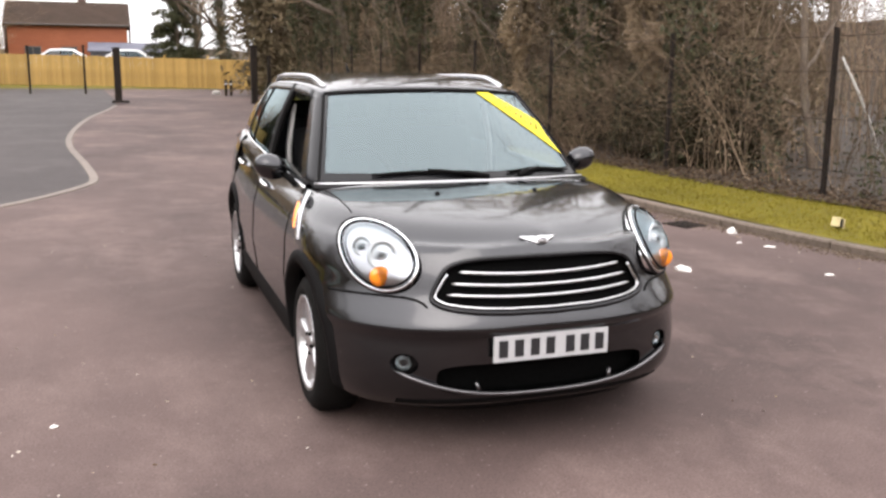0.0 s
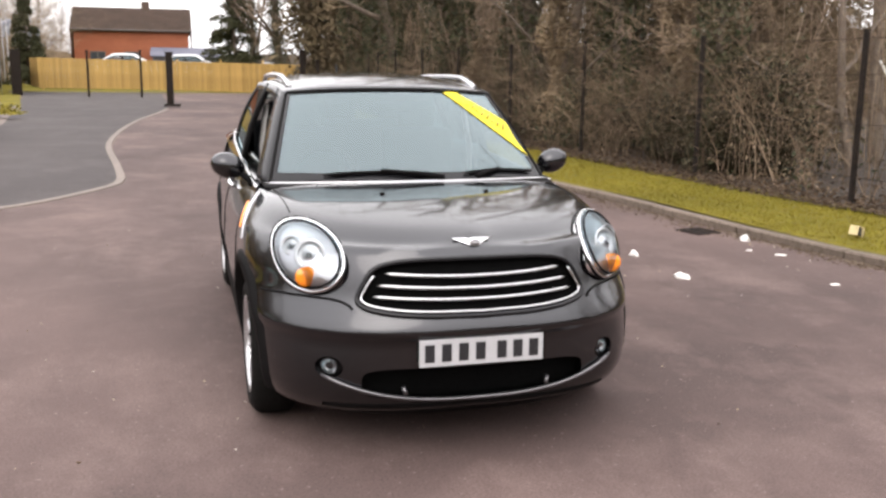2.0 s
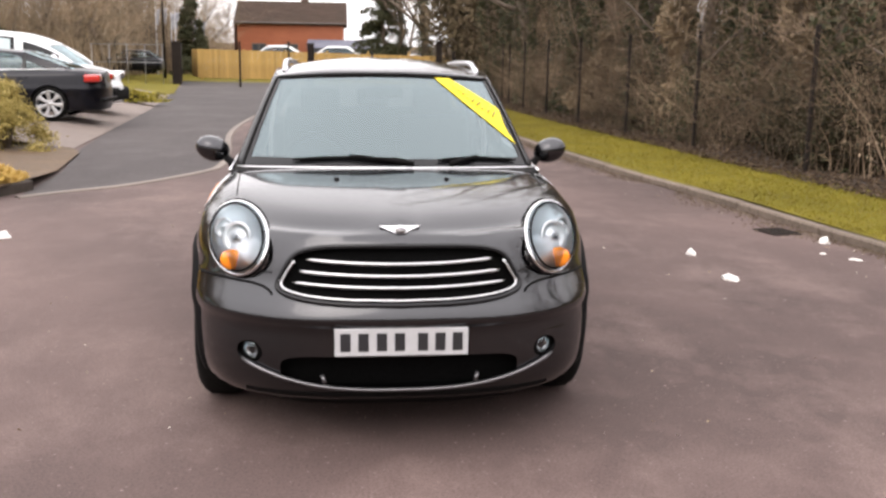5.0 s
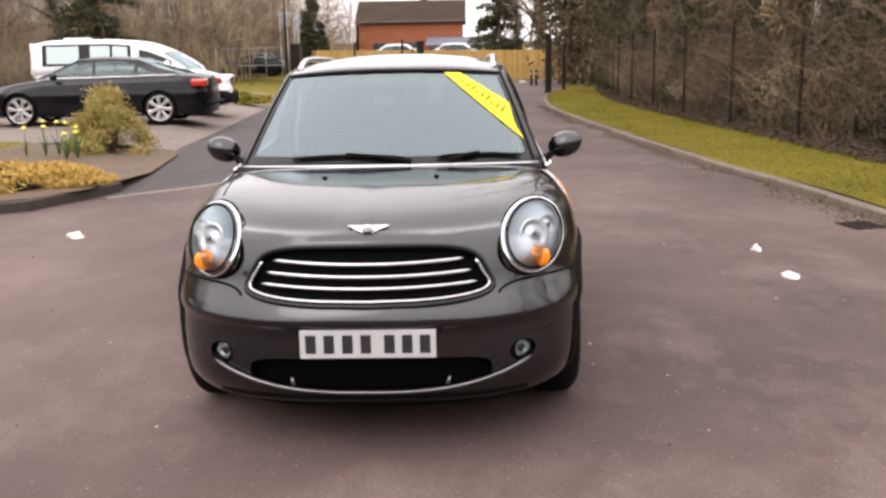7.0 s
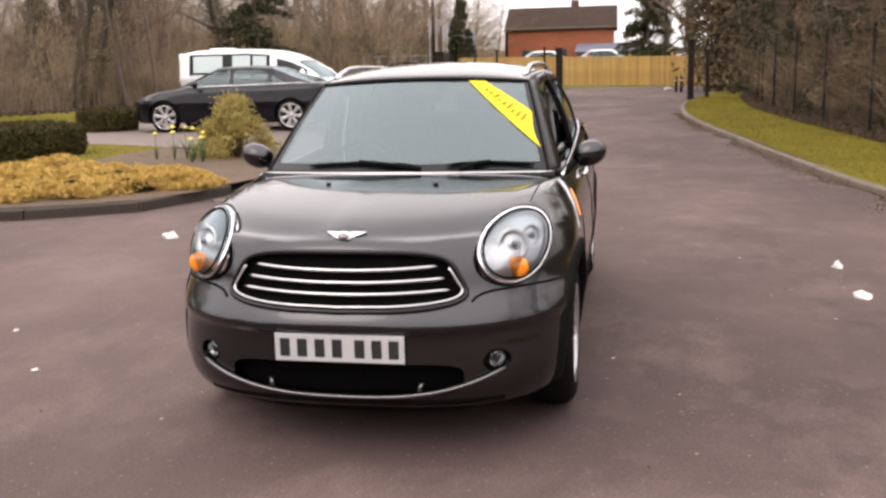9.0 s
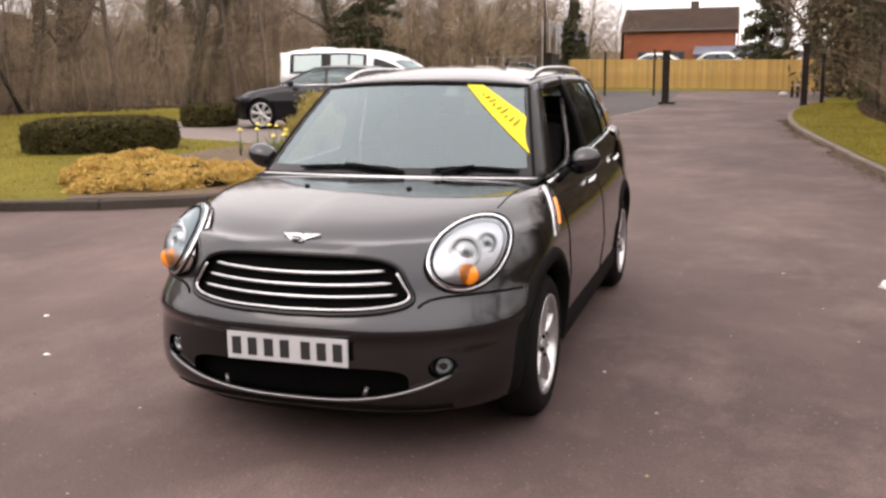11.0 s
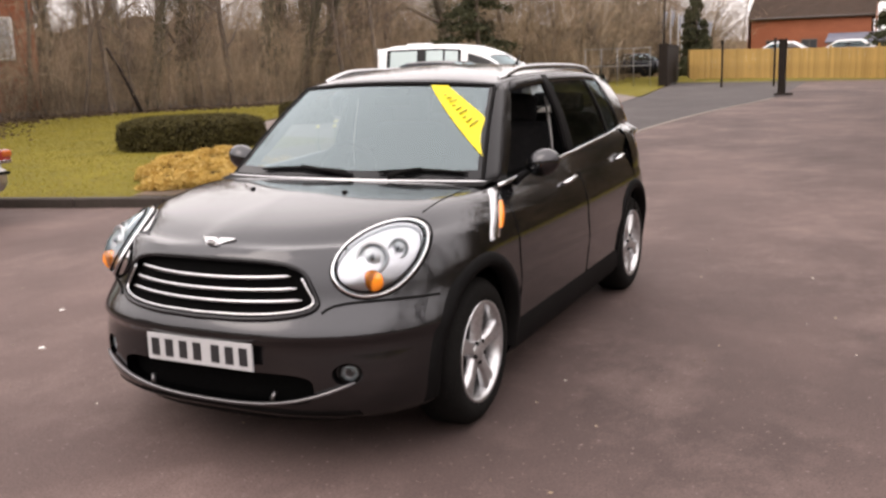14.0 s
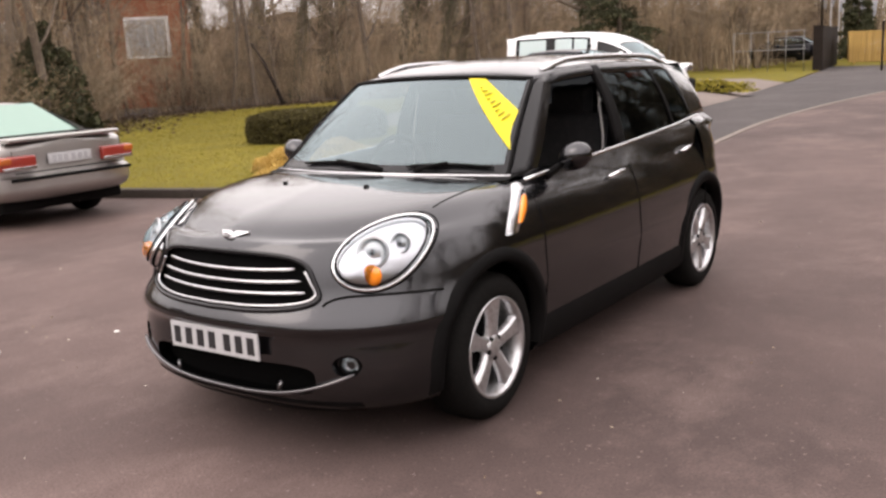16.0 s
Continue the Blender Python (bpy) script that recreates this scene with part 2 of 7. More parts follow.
def ball_bm(size, at=(0, 0, 0), u=20, v=12, turn=None):
    b = bmesh.new()
    bmesh.ops.create_uvsphere(b, u_segments=u, v_segments=v, radius=1.0)
    bmesh.ops.scale(b, vec=size, verts=b.verts)
    if turn:
        bmesh.ops.transform(b, matrix=turn, verts=b.verts)
    bmesh.ops.translate(b, vec=at, verts=b.verts)
    return b


def lathe_bm(profile, axis="X", steps=40):
    """Turns a profile of (along the axis, radius) about the axis."""
    rows = []
    for k in range(steps):
        a = 2 * math.pi * k / steps
        c, s = math.cos(a), math.sin(a)
        rows.append([(h, r * c, r * s) if axis == "X" else (r * c, r * s, h) for h, r in profile])
    return grid_bm(rows, closed_u=True)


def thing(name, label, category, at=(0, 0, 0), turn=0.0, group="", kind=""):
    e = new(name)
    e.empty_display_size = 0.2
    e.matrix_world = pose(*at, 0, 0, turn)
    return tagged(e, label, category, group, kind)


def curve_at(table, x):
    """Smooth (monotone enough) interpolation in a table of (x, value)."""
    n = len(table)
    if x <= table[0][0]:
        return table[0][1]
    if x >= table[-1][0]:
        return table[-1][1]
    i = max(k for k in range(n - 1) if table[k][0] <= x)
    x0, y0 = table[i]
    x1, y1 = table[i + 1]

    def slope(k):
        if k == 0:
            return (table[1][1] - table[0][1]) / (table[1][0] - table[0][0])
        if k == n - 1:
            return (table[-1][1] - table[-2][1]) / (table[-1][0] - table[-2][0])
        a = (table[k][1] - table[k - 1][1]) / (table[k][0] - table[k - 1][0])
        b = (table[k + 1][1] - table[k][1]) / (table[k + 1][0] - table[k][0])
        return 0.0 if a * b <= 0 else 2 * a * b / (a + b)
    h = x1 - x0
    u = (x - x0) / h
    m0, m1 = slope(i) * h, slope(i + 1) * h
    return (2 * u**3 - 3 * u**2 + 1) * y0 + (u**3 - 2 * u**2 + u) * m0 + (-2 * u**3 + 3 * u**2) * y1 + (u**3 - u**2) * m1


def smooth_line(pts, step=0.4):
    """Points every step along a rounded line through pts."""
    out = []
    n = len(pts)
    for i in range(n - 1):
        p0, p1, p2, p3 = (Vector(pts[max(0, min(n - 1, k))]) for k in (i - 1, i, i + 1, i + 2))
        m = max(1, int((p2 - p1).length / step))
        for k in range(m):
            u = k / m
            out.append(0.5 * ((2 * p1) + (p2 - p0) * u + (2 * p0 - 5 * p1 + 4 * p2 - p3) * u * u + (3 * p1 - p0 - 3 * p2 + p3) * u**3))
    out.append(Vector(pts[-1]))
    return out


def fill_area(name, outline, material, z):
    """A flat or draped sheet inside an outline; z is a number or a function of x, y."""
    bm = bmesh.new()
    vs = [bm.verts.new((p[0], p[1], 0)) for p in outline]
    f = bm.faces.new(vs)
    if f.normal.z < 0:
        f.normal_flip()
    bmesh.ops.triangulate(bm, faces=[f])
    if callable(z):
        for _ in range(3):
            long = [e for e in bm.edges if e.calc_length() > 1.6]
            bmesh.ops.subdivide_edges(bm, edges=long, cuts=1)
            bmesh.ops.triangulate(bm, faces=bm.faces[:])
    for v in bm.verts:
        v.co.z = z(v.co.x, v.co.y) if callable(z) else z
    bm.normal_update()
    for fc in bm.faces:
        if fc.normal.z < 0:
            fc.normal_flip()
    return tagged(link(name, bm, material, smooth=False), kind="structure")


# ---- ground, road, kerbs ----
KERB_R = smooth_line([(7.5, -7, 0), (6.2, -2.5, 0), (5.2, 0.5, 0), (4.5, 2.6, 0), (4.15, 4.6, 0), (3.93, 6.9, 0), (3.6, 9.3, 0), (3.1, 14.7, 0), (2.7, 20, 0), (2.65, 24, 0), (3.0, 29, 0), (3.9, 34, 0), (5.2, 42, 0), (6, 50, 0)], 0.6)
VERGE_BACK = smooth_line([(9.0, -7, 0), (7.7, -2.5, 0), (6.8, 1, 0), (6.1, 4.4, 0), (5.75, 6.5, 0), (5.6, 8.5, 0), (5.4, 11.4, 0), (5.0, 17.3, 0), (4.75, 24, 0), (5.1, 30, 0), (5.7, 36, 0), (6.6, 44, 0), (7.4, 50, 0)], 0.6)
KERB_L = smooth_line([(-30, -6, 0), (-20, 0.5, 0), (-12, 3.7, 0), (-7.13, 5.05, 0), (-6.08, 5.33, 0), (-4.94, 5.74, 0), (-4.25, 6.2, 0), (-3.85, 6.85, 0), (-3.75, 7.6, 0)], 0.4)
EDGE_LINE = smooth_line([(-3.75, 7.0, 0), (-3.3, 7.5, 0), (-2.9, 7.87, 0), (-2.5, 8.5, 0), (-2.06, 9.45, 0), (-1.95, 10.2, 0), (-2.12, 12.3, 0), (-2.42, 15.2, 0), (-2.52, 17.6, 0), (-2.46, 21, 0), (-2.2, 25, 0), (-1.75, 29, 0), (-1.5, 32, 0)], 0.3)
BED_RIGHT = [(-3.75, 7.6, 0), (-3.9, 9.2, 0), (-4.25, 11.6, 0), (-4.6, 12.4, 0)]

GARDEN_EDGE = np.array([(p.x, p.y, 0.11) for p in KERB_L] + [(x, y, 0.02) for x, y in ((-3.9, 8.4), (-3.9, 9.2), (-4.05, 10.4), (-4.25, 11.6), (-4.6, 12.4))])


def left_rise(x, y):
    """The ground's height on the garden side: up from the kerb to a low plateau."""
    d = np.hypot(GARDEN_EDGE[:, 0] - x, GARDEN_EDGE[:, 1] - y)
    k = int(np.argmin(d))
    u = min(1.0, max(0.0, d[k] - 0.1) / 3.0)
    e = GARDEN_EDGE[k, 2]
    return float(e + (0.21 - e) * u * u * (3 - 2 * u))


def pad_edge(y):
    return curve_at([(12.3, -4.6), (16, -4.9), (24, -5.6), (34, -6.8)], y)


tagged(arrays("ground", [(-600, -500, -0.05), (600, -500, -0.05), (600, 900, -0.05), (-600, 900, -0.05)], [(0, 1, 2, 3)], M_GRASS_GROUND), kind="structure")
fill_area("road", [(-34, -12), (14, -12)] + [(p.x, p.y) for p in KERB_R] + [(6, 51), (-10.2, 53.2), (-8.4, 45), (-6.6, 34), (-8, 24), (-34, 10)], M_ROAD, 0.0)
fill_area("road_side_dark", [(p.x, p.y) for p in EDGE_LINE] + [(-1.5, 36), (-2, 51), (-10, 53), (-8.0, 44), (-5.6, 24), (-4.9, 16), (-4.5, 12.4), (-3.9, 9.2)], M_DARK, 0.006)
fill_area("pavement_parking", [(-4.6, 12.3), (-4.9, 16), (-5.6, 24), (-6.8, 34), (-17, 36), (-14, 22), (-12.6, 17.6), (-10.2, 13.6), (-7.0, 12.35)], M_PAD, lambda x, y: 0.012 + 0.178 * max(0, min(1, (pad_edge(y) - 0.05 - x) / 1.0)))
fill_area("grass_verge", [(p.x + 0.13, p.y) for p in KERB_R] + [(p.x, p.y) for p in reversed(VERGE_BACK)], M_GRASS_GROUND, lambda x, y: 0.080 + 0.03 * noise.noise((x * 0.9, y * 0.5, 2.0)))
fill_area("ground_wood", [(p.x, p.y) for p in VERGE_BACK] + [(60, 60), (60, -30), (14, -30)], M_WOODFLOOR, lambda x, y: 0.09 + 0.10 * noise.noise((x * 0.6, y * 0.6, 0)) * min(1, max(0, (x - 5.5))))
lawn_outline = [(p.x - 0.05, p.y + 0.14) for p in KERB_L[:-3]] + [(-4.4, 6.6), (-5.2, 9.0), (-7.0, 12.3), (-10.2, 13.55), (-12.7, 17.6), (-14, 22), (-17, 36), (-40, 46), (-60, 20), (-40, -6)]
fill_area("grass_lawn", lawn_outline, M_GRASS_GROUND, left_rise)
fill_area("soil_bed", [(p.x - 0.06, p.y + 0.12) for p in KERB_L if p.x > -5.7] + [(p[0] - 0.05, p[1]) for p in BED_RIGHT[1:]] + [(-7.0, 12.25), (-7.0, 9.6), (-6.3, 7.6)], M_SOIL, lambda x, y: left_rise(x, y) + 0.015)
fill_area("ground_wood_left", [(-15.5, 6), (-16.8, 10.5), (-21, 15), (-22, 20), (-19.5, 25), (-17.6, 30), (-18, 40), (-60, 60), (-70, 10), (-40, -10)], M_WOODFLOOR, lambda x, y: 0.225)
fill_area("grass_far", [(-8.4, 46), (-6.7, 34.2), (-12, 35.2), (-17.2, 36.2), (-18.2, 41), (-19, 56), (-10.3, 53.4)], M_GRASS_GROUND, 0.035)


def strip_bm(line, section, up=0.0):
    """Sweeps a section of (offset to the right, height) along a line."""
    rows = []
    for i, p in enumerate(line):
        d = line[min(i + 1, len(line) - 1)] - line[max(i - 1, 0)]
        r = Vector((d.y, -d.x, 0)).normalized()
        rows.append([p + r * o + Vector((0, 0, h + up)) for o, h in section])
    return grid_bm(rows)


tagged(link("road_edging", strip_bm(EDGE_LINE, [(-0.06, 0), (-0.055, 0.014), (0.055, 0.014), (0.06, 0)]), M_EDGE, False), kind="structure")


def kerb_run(name, line, side, height, stone):
    """A kerb of single stones laid end to end along a line; each stone is a piece of its own."""
    base = thing(name, "row of weathered concrete kerb stones along the road", "kerb", kind="structure")
    length, start = 0.0, 0
    for i in range(1, len(line)):
        length += (line[i] - line[i - 1]).length
        if length >= 0.85:
            a, b = line[start], line[i]
            d = b - a
            mid = (a + b) / 2
            bm = box_bm((d.length - 0.012, 0.13, 0.3), bevel=0.016, segments=1)
            o = part("kerb_stone", bm, stone, base, smooth=False)
            n = Vector((d.y, -d.x, 0)).normalized() * side
            o.matrix_local = pose(mid.x + n.x * 0.065, mid.y + n.y * 0.065, height - 0.15 + random.uniform(-0.006, 0.006), 0, 0, math.degrees(math.atan2(d.y, d.x)))
            length, start = 0.0, i
    return base


kerb_run("kerb_right", KERB_R, 1, 0.075, M_KERB)
kerb_run("kerb_left", KERB_L, -1, 0.12, M_KERB_SHADED)

# ---- car materials ----
M_PAINT = car_paint("grey_metallic_paint", (0.032, 0.0325, 0.0355), flake=0.12, rough=0.24, metal=0.96)
M_CHROME = plain("chrome", (0.72, 0.72, 0.73), 0.1, 1.0)
M_ALLOY = surface("alloy", (0.62, 0.62, 0.63), (0.52, 0.52, 0.53), (0.4, 0.39, 0.38), big=4, small=40, rough=0.3, bump=0.05, depth=0.001)
M_ALLOY.node_tree.nodes["Principled BSDF"].inputs["Metallic"].default_value = 0.85
M_RUBBER = surface("tyre_rubber", (0.0045, 0.0042, 0.004), (0.007, 0.0065, 0.006), (0.011, 0.010, 0.009), big=3, small=60, rough=0.85, bump=0.3, depth=0.003, spec=0.1)
M_BLACK = surface("black_plastic", (0.004, 0.004, 0.004), (0.006, 0.0055, 0.0055), (0.009, 0.008, 0.008), big=3, small=120, rough=0.65, bump=0.15, depth=0.001, spec=0.06)
M_VOID = surface("dark_grille_mesh", (0.003, 0.003, 0.003), (0.004, 0.004, 0.004), big=3, small=60, rough=0.9, bump=0.2, depth=0.001, spec=0.03)
M_BAR = plain("satin_bright_bar", (0.52, 0.52, 0.53), 0.26, 1.0)
M_GLOSSBLACK = plain("gloss_black", (0.006, 0.006, 0.007), 0.25, 0, 0.12, spec=0.25)
M_DARK_IN = surface("dark_interior", (0.012, 0.012, 0.013), (0.018, 0.017, 0.018), (0.026, 0.025, 0.026), big=4, small=60, rough=0.85, bump=0.2, depth=0.002, spec=0.2)
M_SEAT = surface("seat_cloth", (0.016, 0.015, 0.016), (0.012, 0.012, 0.012), (0.024, 0.023, 0.023), big=5, small=25, rough=0.9, bump=0.3, depth=0.002)
M_SCREEN = glass("windscreen_glass", (0.24, 0.29, 0.30), 2.2)
M_GLASS = glass("side_glass", (0.45, 0.5, 0.5), 1.55)
M_TINT = glass("tinted_rear_glass", (0.14, 0.15, 0.16), 1.2)
M_LENS = glass("lamp_lens", (0.93, 0.95, 0.96), 1.45)
M_AMBER = plain("amber_lens", (0.95, 0.27, 0.015), 0.15, 0, 0.8)
M_RED = plain("red_lens", (0.45, 0.02, 0.015), 0.15, 0, 0.8)
M_BOWL = plain("lamp_bowl", (0.46, 0.46, 0.47), 0.45, 1.0)
M_REFLECT = plain("lamp_reflector", (0.62, 0.62, 0.63), 0.18, 1.0)
M_LIP = plain("satin_lip", (0.16, 0.155, 0.16), 0.3, 0.95)
M_LAMPBACK = plain("fluted_lamp_reflector", (0.55, 0.54, 0.56), 0.30, 1.0)
M_BADGE = plain("satin_badge_metal", (0.80, 0.80, 0.82), 0.38, 0.6)
M_PLATE = surface("number_plate_white", (0.47, 0.47, 0.48), (0.44, 0.44, 0.45), (0.42, 0.42, 0.42), big=6, small=50, rough=0.4, bump=0.03, depth=0.001)
M_INK = plain("plate_ink", (0.015, 0.015, 0.017), 0.5)
M_YELLOW = surface("yellow_sticker", (0.66, 0.56, 0.012), (0.62, 0.51, 0.01), (0.55, 0.46, 0.015), big=6, small=60, rough=0.6, bump=0.03, depth=0.001)
M_SILVERTRIM = plain("satin_silver_trim", (0.52, 0.52, 0.53), 0.24, 1.0)


def body_shell(spec, na=18, ns=26, nr=12, nv=46):
    """The lower body as one closed shell: outlines at rising levels, rounded at nose and tail, then drawn in over the bonnet.
    levels: (nose y, half width, height or None, drop below the top line, tail y)."""
    lv = spec["levels"]
    keys = list(range(len(lv)))
    col = lambda c: [(k, lv[k][c]) for k in keys]
    nose, wide, tail = col(0), col(1), col(4)
    rows = []
    for i in range(nv + 1):
        k = i * (len(lv) - 1) / nv
        yf, w, yr = curve_at(nose, k), curve_at(wide, k), curve_at(tail, k)
        fixed = [(q, lv[q][2]) for q in keys if lv[q][2] is not None]
        drops = [(q, lv[q][3]) for q in keys if lv[q][3] is not None]
        blend = 0.0 if k <= fixed[-1][0] else 1.0 if k >= drops[0][0] else (k - fixed[-1][0]) / (drops[0][0] - fixed[-1][0])
        a, ar = spec["nose_depth"], spec["tail_depth"]
        p = 2 / (curve_at(spec["plan"], curve_at(fixed, k)) if "plan" in spec and k <= fixed[-1][0] else 2.2)
        row = []
        for j in range(na + ns + nr + 1):
            if j <= na:
                th = 0.5 * math.pi * j / na
                sx, y = math.sin(th) ** p if j else 0.0, yf + a * (1 - max(0.0, math.cos(th)) ** p)
            elif j <= na + ns:
                u = (j - na) / ns
                sx, y = 1.0, yf + a + (yr - ar - yf - a) * u
            else:
                th = 0.5 * math.pi * (j - na - ns) / nr
                sx, y = math.cos(th) ** 0.75 if math.cos(th) > 1e-6 else 0.0, yr - ar * (1 - math.sin(th))
            g = sx ** 0.7 if sx > 0 else 0.0
            zt = curve_at(spec["top"], y) - curve_at(drops, k) * g
            z = (1 - blend) * curve_at(fixed, k) + blend * zt
            belly = 1 - spec.get("taper", 0.03) * ((y - spec["mid"]) / spec["mid"]) ** 2 * (1 if y > spec["mid"] else 0)
            row.append((w * sx * belly, y, z))
        rows.append(row)
    bm = grid_bm(rows, mirror=True)
    low = [e for e in bm.edges if e.is_boundary]
    if low:
        bmesh.ops.holes_fill(bm, edges=low, sides=0)
    bmesh.ops.recalc_face_normals(bm, faces=bm.faces)
    return bm


def carve(ob, cutters):
    """Cuts solids out of a mesh object for good."""
    for c in cutters:
        cut = link("cutter", c, M_BLACK, False)
        cut.parent = ob.parent
        m = ob.modifiers.new("cut", "BOOLEAN")
        m.operation, m.object, m.solver = "DIFFERENCE", cut, "EXACT"
        deps = bpy.context.evaluated_depsgraph_get()
        me = bpy.data.meshes.new_from_object(ob.evaluated_get(deps))
        ob.modifiers.clear()
        old = ob.data
        ob.data = me
        bpy.data.meshes.remove(old)
        dead = cut.data
        bpy.data.objects.remove(cut)
        bpy.data.meshes.remove(dead)
    ob.data.polygons.foreach_set("use_smooth", [True] * len(ob.data.polygons))
    ob.data.set_sharp_from_angle(angle=radians(38))


def cyl_bm(r, x0, x1, y, z, steps=48):
    bm = bmesh.new()
    bmesh.ops.create_cone(bm, cap_ends=True, segments=steps, radius1=r, radius2=r, depth=x1 - x0)
    bmesh.ops.rotate(bm, matrix=Matrix.Rotation(math.pi / 2, 3, "Y"), verts=bm.verts)
    bmesh.ops.translate(bm, vec=((x0 + x1) / 2, y, z), verts=bm.verts)
    return bm


def front_finder(ob):
    """Finds the shell's surface: from the front at (x, z), or from the side at (y, z)."""
    bm = bmesh.new()
    bm.from_mesh(ob.data)
    tree = BVHTree.FromBMesh(bm)
    bm.free()

    def front(x, z, out=0.0):
        p, n, _, _ = tree.ray_cast(Vector((x, -1.5, z)), Vector((0, 1, 0)))
        return (p + (n if n.y < 0 else -n) * out, n if n.y < 0 else -n) if p else (Vector((x, 0.5, z)), Vector((0, -1, 0)))

    def side(y, z, s=1, out=0.0):
        p, n, _, _ = tree.ray_cast(Vector((s * 2.0, y, z)), Vector((-s, 0, 0)))
        return (p + (n if n.x * s > 0 else -n) * out, n) if p else (Vector((s * 0.8, y, z)), Vector((s, 0, 0)))

    def top(x, y, out=0.0):
        p, n, _, _ = tree.ray_cast(Vector((x, y, 3.0)), Vector((0, 0, -1)))
        return (p + (n if n.z > 0 else -n) * out, n) if p else (Vector((x, y, 1.0)), Vector((0, 0, 1)))

    def rear(x, z, out=0.0):
        p, n, _, _ = tree.ray_cast(Vector((x, 9.0, z)), Vector((0, -1, 0)))
        return (p + (n if n.y > 0 else -n) * out, n) if p else (Vector((x, 4.0, z)), Vector((0, 1, 0)))
    return front, side, top, rear


def wheel_parts(owner, at, s, r_tyre=0.325, r_rim=0.220, width=0.205, spokes=5, turn=0.0, rim_mat=None):
    """A wheel on the side s (+1 or -1): tyre, and a rim with its spokes, cap and brake disc. at is the middle of its outer face."""
    rim_mat = rim_mat or M_ALLOY
    e = new("wheel")
    e.parent = owner
    e.matrix_local = pose(*at, 0, 0, 0)
    w = width
    prof = [(-w, r_rim), (-w - 0.004, r_rim + 0.03), (-w + 0.012, r_tyre - 0.022), (-w + 0.035, r_tyre - 0.003), (-w / 2, r_tyre), (-0.04, r_tyre - 0.003), (-0.012, r_tyre - 0.022), (0.006, r_tyre - 0.05), (0.004, r_rim + 0.012), (-0.006, r_rim)]
    part("tyre", lathe_bm([(s * h, r) for h, r in prof], steps=56), M_RUBBER, e)
    rim = part("rim", lathe_bm([(s * h, r) for h, r in [(-w, r_rim), (-w + 0.02, r_rim - 0.02), (-0.05, r_rim - 0.03), (-0.012, r_rim - 0.014), (0.002, r_rim - 0.008), (0.004, r_rim + 0.004), (-0.006, r_rim + 0.004)]], steps=56), rim_mat, e)
    part("brake_disc", lathe_bm([(s * -0.09, 0.0), (s * -0.09, 0.15), (s * -0.1, 0.15), (s * -0.1, 0.0)], steps=32), M_BLACK, rim)
    for k in range(spokes):
        a = 2 * math.pi * k / spokes + turn
        rows = []
        for u in [i / 7 for i in range(8)]:
            rad = 0.035 + u * (r_rim - 0.045)
            half = 0.036 - 0.008 * math.sin(u * math.pi) + 0.022 * u * u
            face = -0.018 + 0.012 * math.sin(u * math.pi * 0.6) - 0.004 * u
            sec = [(-half, face - 0.035), (-half * 0.86, face - 0.004), (-half * 0.5, face), (0, face - 0.005), (half * 0.5, face), (half * 0.86, face - 0.004), (half, face - 0.035)]
            rows.append([(s * x, rad * math.cos(a) - o * math.sin(a), rad * math.sin(a) + o * math.cos(a)) for o, x in sec])
        part("spoke", grid_bm(rows), rim_mat, rim)
    part("hub_cap", lathe_bm([(s * -0.06, 0.058), (s * -0.02, 0.056), (s * -0.012, 0.045), (s * -0.008, 0.03), (s * -0.006, 0.0)], steps=24), rim_mat, rim)
    for k in range(5):
        a = 2 * math.pi * (k + 0.5) / 5 + turn
        part("wheel_bolt", ball_bm((0.012, 0.011, 0.011), (s * -0.016, 0.048 * math.cos(a), 0.048 * math.sin(a)), 8, 6), M_BLACK, rim)
    return e


def loop_tube(points, r, sides=6):
    """A closed tube through points."""
    pts = [Vector(p) for p in points]
    n = len(pts)
    rows, up = [], Vector((0, 0.2, 1)).normalized()
    for i in range(n):
        d = (pts[(i + 1) % n] - pts[i - 1]).normalized()
        cen = sum(pts, Vector()) / n
        out = pts[i] - cen
        out = (out - d * out.dot(d)).normalized()
        nn = d.cross(out)
        rows.append([pts[i] + r * (math.cos(a) * out + math.sin(a) * nn) for a in [2 * math.pi * k / sides for k in range(sides)]])
    return grid_bm(rows, closed_u=True, closed_v=True)


